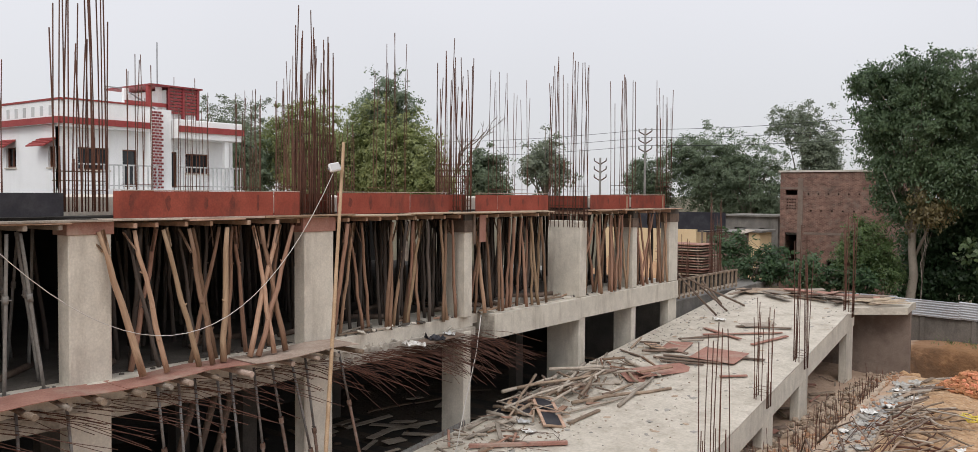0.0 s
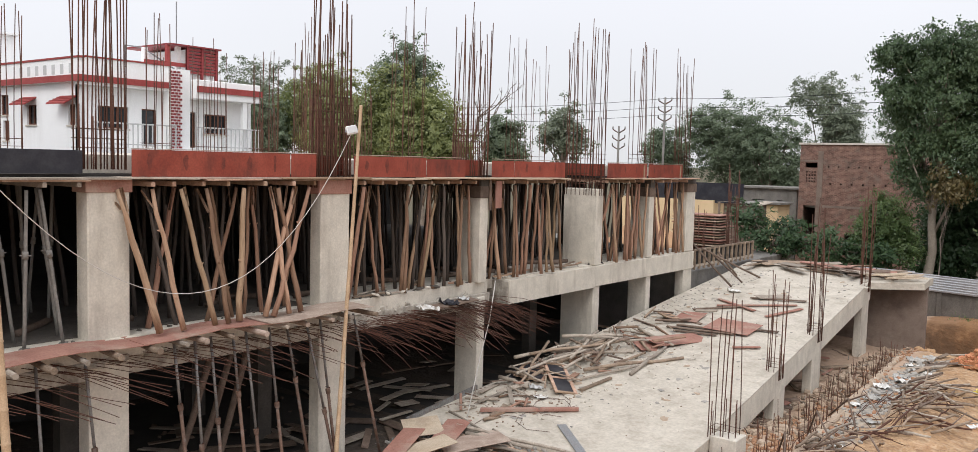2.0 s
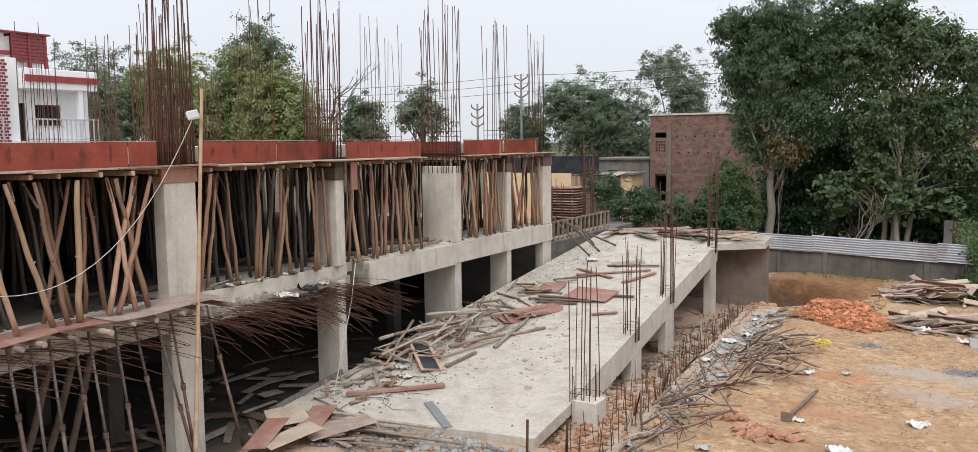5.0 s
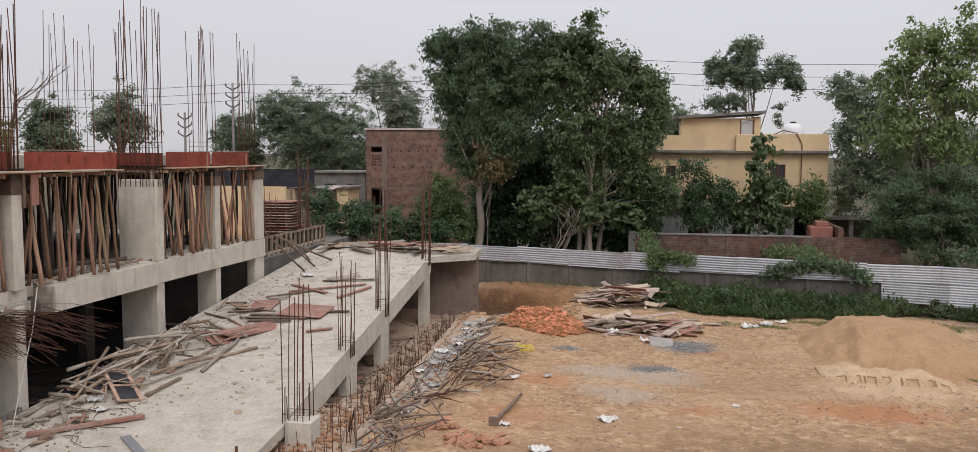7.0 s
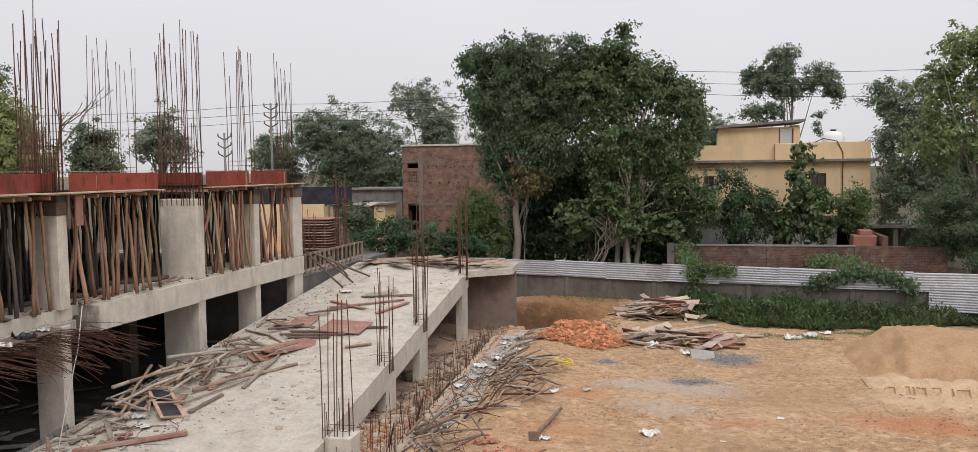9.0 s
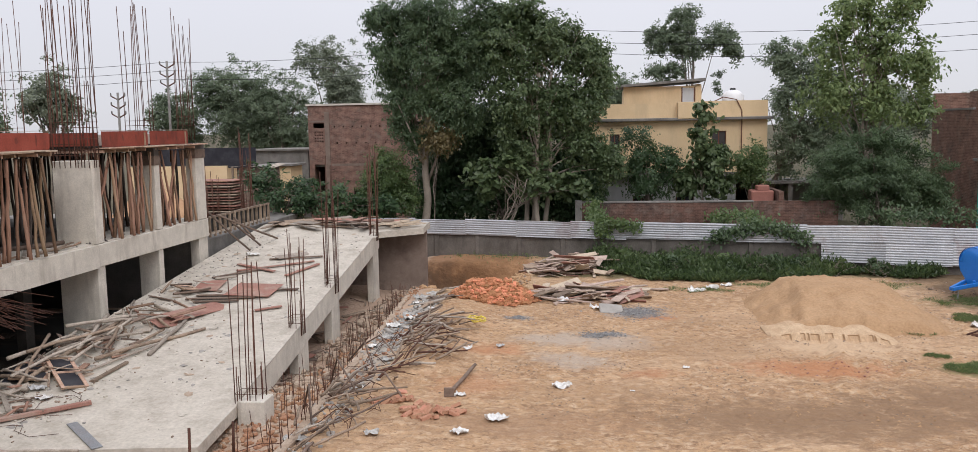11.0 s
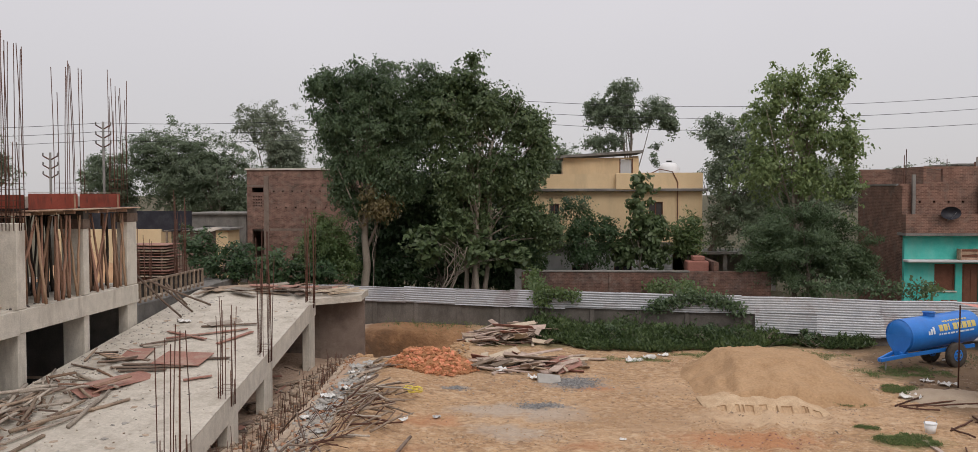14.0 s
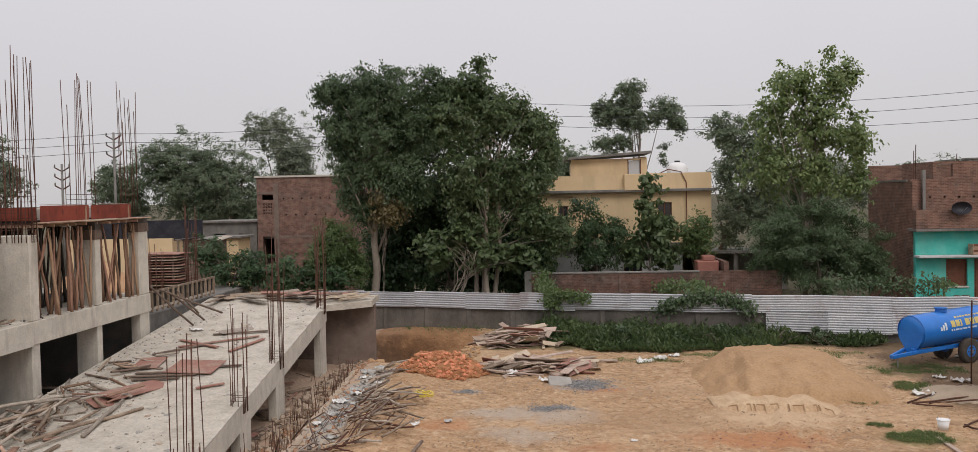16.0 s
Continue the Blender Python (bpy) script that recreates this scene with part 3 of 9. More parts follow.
        nz = N("ShaderNodeTexNoise")
        nz.inputs["Scale"].default_value = 1.6
        nz.inputs["Detail"].default_value = 7
        nz.inputs["Roughness"].default_value = 0.7
        L(tc.outputs["Object"], nz.inputs["Vector"])
        ad = N("ShaderNodeMath")
        ad.operation = "MULTIPLY_ADD"
        L(nz.outputs[0], ad.inputs[0])
        ad.inputs[1].default_value = 2.2
        L(ln_.outputs["Value"], ad.inputs[2])
        r = N("ShaderNodeMapRange")
        r.inputs[1].default_value, r.inputs[2].default_value, r.inputs[3].default_value, r.inputs[4].default_value = 1.5, 2.1, amount, 0.0
        L(ad.outputs[0], r.inputs[0])
        mm = N("ShaderNodeMix")
        mm.data_type = "RGBA"
        mm.inputs[7].default_value = (*colour, 1)
        L(r.outputs[0], mm.inputs[0])
        L(colr, mm.inputs[6])
        return mm.outputs[2]

    # scrape marks left by the digger, drawn out across the yard
    for rot, sc_, colr_, amt in ((0.25, (1.5, 5.0, 1), (0.22, 0.13, 0.072), 0.6), (-0.35, (2.1, 6.0, 1), (0.57, 0.42, 0.275), 0.55), (1.75, (1.6, 7.0, 1), (0.25, 0.15, 0.085), 0.5)):
        mq, nn, rq, mm = N("ShaderNodeMapping"), N("ShaderNodeTexNoise"), N("ShaderNodeMapRange"), N("ShaderNodeMix")
        mq.inputs["Rotation"].default_value = (0, 0, rot)
        mq.inputs["Scale"].default_value = sc_
        L(tc.outputs["Object"], mq.inputs["Vector"])
        nn.inputs["Scale"].default_value = 1.0
        nn.inputs["Detail"].default_value = 6
        nn.inputs["Roughness"].default_value = 0.7
        nn.inputs["Distortion"].default_value = 1.2
        L(mq.outputs[0], nn.inputs["Vector"])
        rq.inputs[1].default_value, rq.inputs[2].default_value, rq.inputs[4].default_value = 0.55, 0.62, amt
        L(nn.outputs[0], rq.inputs[0])
        mm.data_type = "RGBA"
        mm.inputs[7].default_value = (*colr_, 1)
        L(rq.outputs[0], mm.inputs[0])
        L(col, mm.inputs[6])
        col = mm.outputs[2]

    GREYISH, REDDISH, BROWNISH = (0.40, 0.345, 0.285), (0.40, 0.17, 0.075), (0.33, 0.21, 0.12)
    for p_ in ((-0.8, 25.8, 1.7, 1.1, GREYISH, 0.65), (-0.4, 23.4, 1.5, 1.0, GREYISH, 0.6), (1.0, 25.4, 1.3, 1.1, GREYISH, 0.65), (2.3, 28.7, 0.9, 0.4, REDDISH, 0.7),
               (-2.6, 24.4, 1.0, 0.8, REDDISH, 0.6), (5.8, 22.9, 2.6, 1.0, REDDISH, 0.7), (1.6, 22.2, 0.9, 0.6, REDDISH, 0.5), (-2.8, 21.0, 1.4, 1.2, REDDISH, 0.4), (3.6, 25.0, 3.4, 1.8, BROWNISH, 0.5), (4.5, 28.4, 2.6, 1.0, BROWNISH, 0.4),
               (0.5, 20.5, 3.0, 1.2, BROWNISH, 0.45), (7.0, 25.2, 2.6, 1.4, (0.54, 0.385, 0.245), 0.75), (5.0, 19.0, 5.5, 1.9, (0.225, 0.138, 0.078), 0.85), (8.8, 20.4, 3.2, 2.0, (0.225, 0.138, 0.078), 0.85), (-1.5, 18.3, 3.0, 1.2, (0.29, 0.175, 0.10), 0.6), (13.3, 31.6, 2.2, 1.2, (0.20, 0.19, 0.08), 0.6), (9.0, 34.8, 4.5, 1.0, (0.22, 0.19, 0.08), 0.5), (9.95, 23.1, 1.2, 0.8, (0.20, 0.185, 0.08), 0.65)):
        col = patch(*p_, col)
    col = zone([(0, 1, -36.4, 1.5), (1, 0, 2.0, 1.5)], (0.13, 0.12, 0.055), 0.85, col)
    col = zone([(1, 0, -12.5, 2.0), (0, 1, -25.0, 2.0)], (0.135, 0.088, 0.052), 0.85, col)
    col = zone([(-1, 0, -6.3, 0.6)], (0.41, 0.30, 0.225), 0.85, col)
    # below the slab: dark mud, with the shade there painted in as well
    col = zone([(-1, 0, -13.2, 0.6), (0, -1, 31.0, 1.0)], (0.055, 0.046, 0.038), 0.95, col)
    col = zone([(0.2, 1, -41.0, 1.0)], (0.07, 0.065, 0.035), 0.9, col)
    col = zone([(-1, 0, -2.7, 0.8), (0, 1, -34.2, 0.8), (1, 0, 7.6, 0.5), (-0.2, -1, 41.0, 0.8)], (0.27, 0.14, 0.065), 0.8, col)
    col = patch(-5.8, 26.5, 0.85, 7.0, (0.40, 0.375, 0.33), 0.9, col)
    col = patch(-10.6, 15.2, 4.0, 1.1, (0.36, 0.29, 0.22), 0.9, col)
    # trench: moist soil, and the hollow's own shade painted into the ground colour
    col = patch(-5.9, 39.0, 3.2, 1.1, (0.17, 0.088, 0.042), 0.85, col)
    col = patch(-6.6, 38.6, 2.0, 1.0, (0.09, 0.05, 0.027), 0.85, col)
    for p_ in ((1.55, 29.6, 1.3, 1.2), (0.45, 26.3, 1.0, 0.5), (-2.3, 28.6, 0.6, 0.35)):
        col = patch(*p_, (0.27, 0.25, 0.23), 0.75, col)
    col = patch(-7.6, 24, 0.7, 9, (0.36, 0.25, 0.17), 0.6, col)
    L(col, b.inputs["Base Color"])
    return m


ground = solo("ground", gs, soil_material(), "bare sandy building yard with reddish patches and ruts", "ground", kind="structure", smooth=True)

# ---- concrete frame of the unfinished building ----
FX, FLOOR, UNDER = -14.3, 3.12, 2.42
frame_ob = thing("building_frame", (FX, 12, 0), "unfinished grey concrete building frame with bare columns and beams", "building")
# name, y0, y1, depth, top
COLS = [(-1.2, -0.4, 0.4, 5.7), (7.44, 8.2, 0.39, 5.68), (12.59, 13.42, 0.36, 5.58), (18.12, 18.46, 0.79, 5.40), (24.10, 24.52, 1.25, 5.56),
        (27.74, 28.08, 0.75, 5.28), (30.76, 31.50, 0.38, 5.40)]
for y0, y1, dx, top in COLS:
    part("column", Shape().box(FX - dx, FX, y0, y1, FLOOR - 0.02, top, 0.02), CONCRETE, frame_ob)
    part("column", Shape().box(FX - dx, FX - 0.02, y0 + 0.01, y1 - 0.01, -0.9, UNDER + 0.3, 0.02), CONCRETE, frame_ob)
# inner columns in a darker concrete that holds the shade under the slabs
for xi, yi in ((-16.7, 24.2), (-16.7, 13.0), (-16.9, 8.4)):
    part("column", Shape().box(xi - 0.3, xi, yi - 0.2, yi + 0.2, -0.9, 2.79), GRIMESHADE, frame_ob)
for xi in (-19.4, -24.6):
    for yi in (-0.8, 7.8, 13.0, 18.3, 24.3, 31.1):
        part("column", Shape().box(xi - 0.35, xi, yi - 0.2, yi + 0.2, -0.9, 2.75), GRIMESHADE, frame_ob)
        part("column", Shape().box(xi - 0.35, xi, yi - 0.2, yi + 0.2, FLOOR - 0.02, 5.7), GRIMESHADE, frame_ob)
# first floor: slab, with a ragged cast edge where it is to go on
ragged = [(-30, -6), (FX + 0.12, -6)]
yy = -6.0
while yy < 18.3:
    yy += rng.uniform(0.25, 0.6)
    xe = FX + 0.12 if yy < 12.9 else FX - 0.03 - 0.03 * (yy - 13.4)
    ragged.append((xe + jit(0.03 if yy > 12.9 else 0.05), min(yy, 18.85)))
ragged += [(FX - 0.5, 18.88), (FX - 0.5, 19.4), (FX - 0.1, 19.6), (FX - 0.1, 31.5), (-30, 31.5)]
part("floor_slab", Shape().prism(ragged, 2.80, FLOOR), CONCRETE, frame_ob)
part("edge_beam", Shape().box(FX - 0.45, FX - 0.06, -6, 18.7, 2.42, 2.797, 0.015), ROUGHC, frame_ob, "rough unfinished edge beam")
hg = Shape()
for k in range(150):
    y_ = rng.uniform(-3, 18.6)
    w_, h_ = rng.uniform(0.04, 0.14), rng.uniform(0.03, 0.11)
    hg.box(-w_ * 0.5, w_ * 0.5, -w_, w_, -h_, h_ * 0.4, 0.02, Matrix.Translation((FX + 0.08 if y_ < 12.9 else FX - 0.08 - 0.03 * (y_ - 13.4), y_, 2.80 + jit(0.06))) @ Euler((jit(0.6), jit(0.4), jit(0.8))).to_matrix().to_4x4())
ob = part("spilled_mortar", hg, ROUGHC, frame_ob, "hardened mortar spilled over the slab edge")
ob["kind"] = "stuff"
# thin dark layer: floor grime plus the shade away from the open edge
part("inner_floor_shade", Shape().box(-29.9, FX - 0.42, -5.9, 12.6, 3.123, 3.14), GRIMESHADE, frame_ob, "grimy inner floor, shade put into its colour")
part("inner_floor_shade", Shape().box(-29.9, FX - 1.6, 12.6, 31.4, 3.123, 3.14), GRIMESHADE, frame_ob, "grimy inner floor, shade put into its colour")
# deep beam past the third column, and its flush run to the end
part("edge_beam", Shape().prism([(-15.25, 19.36), (-14.2, 19.38), (-14.25, 24.1), (-15.3, 24.1)], 2.40, 3.07), CONCRETE, frame_ob)
# end face as its own part in a darker, rougher cement
part("beam_end", Shape().box(-15.22, -14.23, 19.345, 19.375, 2.43, 3.04, 0.012), ROUGHC, frame_ob, "darker end face of the deep beam")
part("edge_beam", Shape().box(FX - 0.5, FX + 0.03, 24.1, 31.52, UNDER, 3.09, 0.015), CONCRETE, frame_ob)
for yb in (18.3, 24.3, 27.9, 31.1):
    part("cross_beam", Shape().box(-30, FX - 0.5, yb - 0.15, yb + 0.15, 2.45, 2.80), CONCRETE, frame_ob)
# added rear, end and basement walls that keep the storeys dark inside
part("back_wall", Shape().box(-30.2, -30, -6, 31.5, -0.9, 5.9), NEARBLACK, frame_ob)
part("side_wall", Shape().box(-30, FX - 0.2, -6.2, -6, -0.9, 5.9), NEARBLACK, frame_ob)
part("back_wall", Shape().box(-30, FX - 4.5, 31.5, 31.7, -0.9, 2.8), NEARBLACK, frame_ob)
part("added_shade_wall", Shape().box(-22.2, -22, -6, 31.5, -0.9, 2.45), NEARBLACK, frame_ob)
# lower floor near black: the darkness below the slab is coloured in
part("lower_floor", Shape().box(-22, FX - 1.2, -5.9, 31.4, -0.7, ground_z(-18, 14) + 0.03), NEARBLACK, frame_ob, "damp lower floor, the deep shade put into its colour")
part("deck_slab", Shape().prism([(-30, -6), (FX - 0.7, -6), (FX - 0.7, 22.3), (-16.2, 22.3), (-16.2, 24.7), (FX - 0.7, 24.7), (FX - 0.7, 31.3), (-30, 31.3)], 5.97, 6.30), CONCRETE, frame_ob)

# ---- ramp ----
ramp = thing("ramp", (-11, 18, 0), "long sloping pale concrete ramp slab on short columns, littered with debris", "ramp", kind="structure")


def ramp_slab():
    s = Shape()
    ys = [16.0 + i * 0.75 for i in range(30)]
    for y in ys:
        xl, xr = FX + 0.06, ramp_right(y) if y > 18.3 else -7.72
        if y > 35.6:
            xr = -6.95
        row = [xl + (xr - xl) * k / 20 for k in range(21)]
        for x in row:
            yy = y + (0.10 * (x + 11) if y == ys[0] else 0)
            s.v.append((x, yy, ramp_z(yy) + (0.012 * noise.noise(Vector((x, yy, 5))))))
        for x in (xl, xr):
            s.v.append((x, y + (0.10 * (x + 11) if y == ys[0] else 0), ramp_z(y) - 0.26))
    w = 23
    for j in range(len(ys) - 1):
        for i in range(20):
            s.f.append((j * w + i, j * w + i + 1, (j + 1) * w + i + 1, (j + 1) * w + i))
        s.f.append((j * w + 21, j * w, (j + 1) * w, (j + 1) * w + 21))
        s.f.append((j * w + 20, j * w + 22, (j + 1) * w + 22, (j + 1) * w + 20))
        s.f.append((j * w + 22, j * w + 21, (j + 1) * w + 21, (j + 1) * w + 22))
    s.f.append(tuple(range(20, -1, -1)) + (21, 22))
    e = (len(ys) - 1) * w
    s.f.append(tuple(e + i for i in range(21)) + (e + 22, e + 21))
    return s


part("ramp_slab", ramp_slab(), RAMPC, ramp)
rb = Shape()
ys = [18.9, 20.0, 23.5, 27.5, 31.5, 35.6]
for a, b in zip(ys[:-1], ys[1:]):
    n = len(rb.v)
    for y in (a, b):
        x, zt = ramp_right(y), ramp_z(y)
        rb.v += [(x + 0.02, y, zt - 0.005), (x + 0.02, y, zt - 0.68), (x - 0.32, y, zt - 0.68), (x - 0.32, y, zt - 0.25)]
    rb.f += [(n, n + 1, n + 5, n + 4), (n + 1, n + 2, n + 6, n + 5), (n + 2, n + 3, n + 7, n + 6)]
    if a == ys[0]:
        rb.f.append((n, n + 3, n + 2, n + 1))
    if b == ys[-1]:
        rb.f.append((n + 4, n + 5, n + 6, n + 7))
part("edge_beam", rb, CONCRETE, ramp)
for y in (23.95, 27.9, 34.95):
    x = ramp_right(y)
    part("column", Shape().box(x - 0.29, x - 0.005, y - 0.44, y + 0.44, -1.2, ramp_z(y) - 0.6, 0.015), CONCRETE, ramp)
    part("column", Shape().box(x - 3.4, x - 3.0, y - 0.2, y + 0.2, -0.95, ramp_z(y) - 0.2, 0.015), CONCRETE, ramp)
part("corner_block", Shape().box(-7.73, -7.10, 18.33, 18.95, -0.4, 0.34, 0.02), CONCRETE, ramp)
# end wall: brown dirt, and a darker colour for shade below the overhang
part("end_wall", Shape().box(-14.2, -7.0, 37.0, 37.25, -0.95, 1.95, 0.015), BANDC, ramp, "dirty brown concrete end wall, overhang shade deepening its colour")
kb_ = Shape()
kb_.v = [(x_, y_, ramp_z(y_) + h_) for y_ in (15.35, 18.1) for x_ in (FX + 0.02, FX + 0.07) for h_ in (-0.30, 0.13)]
kb_.f = [(0, 1, 3, 2), (6, 7, 5, 4), (1, 5, 7, 3), (0, 2, 6, 4), (2, 3, 7, 6), (0, 4, 5, 1)]
part("side_kerb", kb_, OLDSTEEL, ramp, "grey steel edge board")
# plinth beam beside the dug strip
pb = Shape()
yy = 15.0
while yy < 32.0:
    y2 = yy + rng.uniform(0.5, 1.3)
    pb.box(plinth_x(yy) - 0.12 + jit(0.02), plinth_x(yy) + 0.10 + jit(0.03), yy, y2, -0.7, 0.09 + jit(0.035), 0.03)
    yy = y2 - 0.01
solo("plinth_beam", pb, DUSTC, "low dusty concrete plinth beam beside the dug strip", "beam", kind="structure")

# ---- boundary wall with its tin ----
xs = [-11.5 + i * 2.05 for i in range(16)]
wall_ob = thing("boundary_wall", (4, 39.4, 0), "old grey concrete boundary wall behind the yard", "wall", kind="structure")
for a, b in zip(xs[:-1], xs[1:]):
    if a > 19:
        break
    b = min(b, 19.3)
    s = Shape()
    s.prism([(a + 0.1, wall_y(a + 0.1)), (b - 0.1, wall_y(b - 0.1)), (b - 0.1, wall_y(b - 0.1) + 0.08), (a + 0.1, wall_y(a + 0.1) + 0.08)], -0.3, 1.28 + jit(0.03))
    part("panel", s, WALLC, wall_ob)
    part("post", Shape().box(a - 0.1, a + 0.1, wall_y(a) - 0.06, wall_y(a) + 0.14, -0.3, 1.34, 0.015), WALLC, wall_ob)
side = thing("boundary_wall", (20.2, 31, 0), "old grey concrete boundary wall beside the tank trailer", "wall", kind="structure")
for i in range(6):
    y = 36.2 - i * 2.0
    x = 19.35 + i * 0.28
    part("panel", Shape().prism([(x, y), (x + 0.28, y - 1.96), (x + 0.36, y - 1.96), (x + 0.08, y)], -0.3, 1.25), WALLC, side)


def tin_sheet(p, q, z0, z1, pitch=0.105, depth=0.02):
    """Corrugated sheet laid with its waves along the wall."""
    s = Shape()
    d = Vector((q[0] - p[0], q[1] - p[1], 0)).normalized()
    nrm = Vector((d.y, -d.x, 0))
    n = int((z1 - z0) / pitch * 4)
    cols = 5
    sag = [jit(0.045) for _ in range(cols)]
    slope = jit(0.035)
    for k in range(cols):
        c = Vector((p[0] + (q[0] - p[0]) * k / (cols - 1), p[1] + (q[1] - p[1]) * k / (cols - 1), 0))
        for i in range(n + 1):
            z = z0 + (z1 - z0) * i / n
            o = depth * math.sin(z / pitch * 2 * math.pi) + sag[k]
            s.v.append(tuple(c + nrm * o + Vector((0, 0, z + slope * (k / (cols - 1) - 0.5) * 2 + 0.25 * sag[k]))))
    for k in range(cols - 1):
        for i in range(n):
            a = k * (n + 1) + i
            s.f.append((a, a + n + 1, a + n + 2, a + 1))
    return s


tin = thing("tin_fence", (4, 39.2, 1.2), "weathered silver corrugated tin sheets fixed along the boundary wall", "fence")
x = -11.0
while x < 19.0:
    L_ = rng.uniform(2.2, 3.0)
    x2 = min(x + L_, 19.25)
    ob = part("tin_sheet", tin_sheet((x, wall_y(x) - 0.14 - 0.02 * rng.random()), (x2 + 0.06, wall_y(x2) - 0.14), 1.20 + jit(0.03), 1.96 + jit(0.03)), GALV if x < 7 else RUSTTIN, tin, smooth=True)
    x = x2
x = 9.7
while x < 17.5:
    x2 = x + 2.45
    part("tin_sheet", tin_sheet((x, wall_y(x) - 0.22), (x2, wall_y(x2) - 0.22), 0.40 + jit(0.03), 1.30 + jit(0.04)), RUSTTIN, tin, smooth=True)
    x = x2
for i in range(4):
    y = 36.0 - i * 2.5
    xx = 19.22 + i * 0.35
    part("tin_sheet", tin_sheet((xx, y), (xx + 0.35, y - 2.5), 1.0 + jit(0.03), 1.75 + jit(0.04)), GALV, tin, smooth=True)

# ---- formwork of the upper deck ----
deck = thing("deck_formwork", (FX, 12, 5.8), "red and black plywood shuttering round the upper deck on plank edging", "formwork")
REDS = [(8.25, 11.75), (11.78, 12.45), (13.55, 15.95), (15.98, 17.45), (18.6, 19.6), (19.63, 22.2), (24.75, 27.45), (27.6, 30.3)]
for y0, y1 in REDS:
    part("side_panel", Shape().box(FX - 0.03, FX - 0.01, y0, y1, 5.93, 6.40 + jit(0.02), 0.004, Matrix.Rotation(0, 4, "Z")), REDPLY, deck)
    ym = y0 + rng.uniform(0.3, 0.6)
    while ym < y1 - 0.2:
        om = Shape()
        hm, wm = rng.uniform(0.10, 0.17), rng.uniform(0.035, 0.07)
        om.v = [(FX - 0.0075, ym + wm * math.cos(a_) * rng.uniform(0.6, 1.2), 6.19 + jit(0.01) + hm * math.sin(a_) * rng.uniform(0.8, 1.2)) for a_ in np.linspace(0, 2 * math.pi, 13)[:-1]]
        om.f = [tuple(range(12))]
        part("oil_mark", om, OILRED, deck, "dark oily mark on the red panel")
        ym += rng.uniform(0.6, 0.85)
    part("panel_edge", Shape().box(FX - 0.036, FX - 0.006, y0, y1, 6.42, 6.434), FADEDPLY, deck, "pale raw upper edge")
    for k in range(int((y1 - y0) / 1.2) + 1):
        yb = y0 + 0.05 + k * 1.2
        if rng.random() < 0.22:
            part("batten", Shape().box(FX - 0.008, FX + 0.03, yb, yb + 0.045, 5.93, 6.36), WOOD, deck)
for y0, y1 in ((-4.0, 1.2), (1.25, 5.9), (6.0, 7.4)):
    part("side_panel", Shape().box(FX - 0.09, FX - 0.07, y0, y1, 5.98, 6.38 + jit(0.01), 0.004), BLACKPLY, deck, "black plywood panel")
for y0, y1 in ((12.5, 13.5), (17.5, 18.55), (22.25, 22.3)):
    part("side_panel", Shape().box(FX - 0.32, FX - 0.30, y0, y1, 5.93, 6.38), REDPLY, deck)
# soffit boards carry the shade under the deck in their colour
part("soffit", Shape().prism([(-29.8, -5.9), (FX - 0.25, -5.9), (FX - 0.25, 22.3), (-16.1, 22.3), (-16.1, 24.7), (FX - 0.25, 24.7), (FX - 0.25, 31.2), (-29.8, 31.2)], 5.905, 5.965), NEARBLACK, deck, "timber deck boards, the shade below put into their colour")
yy = -5.0
while yy < 31.0:
    Lp = rng.uniform(1.2, 2.6)
    if yy < 22.4 < yy + Lp:
        Lp = 22.3 - yy
    if 22.2 < yy < 24.7:
        yy = 24.75
        continue
    z = 5.905 + jit(0.012)
    o = rng.uniform(0.10, 0.28)
    wp = rng.uniform(0.4, 0.6)
    part("edge_plank", Shape().bar((FX - wp / 2 + jit(0.03) + o, yy, z), (FX - wp / 2 + o, min(yy + Lp, 31.3), z + jit(0.015)), wp, 0.036), (PALEPLY, FADEDPLY, WOOD)[rng.randrange(3)] if yy > 8.3 else GREYWOOD, deck)
    if rng.random() < 0.7:
        part("edge_plank", Shape().bar((FX + 0.02 + jit(0.06), yy + 0.3, z - 0.035), (FX + 0.05 + jit(0.05), min(yy + Lp * 0.7, 31.3), z - 0.03), rng.uniform(0.10, 0.2), 0.025), WOOD, deck)
    yy += Lp * 0.92
yy = -4.8
while yy < 31.0:
    if 22.4 < yy < 24.6:
        yy = 24.8
    part("joist", Shape().bar((FX - 3.5, yy, 5.80), (FX + rng.uniform(-0.05, 0.16), yy + jit(0.06), 5.80), 0.075, 0.09), WOOD if yy > 8 else GREYWOOD, deck)
    yy += rng.uniform(0.5, 0.75)
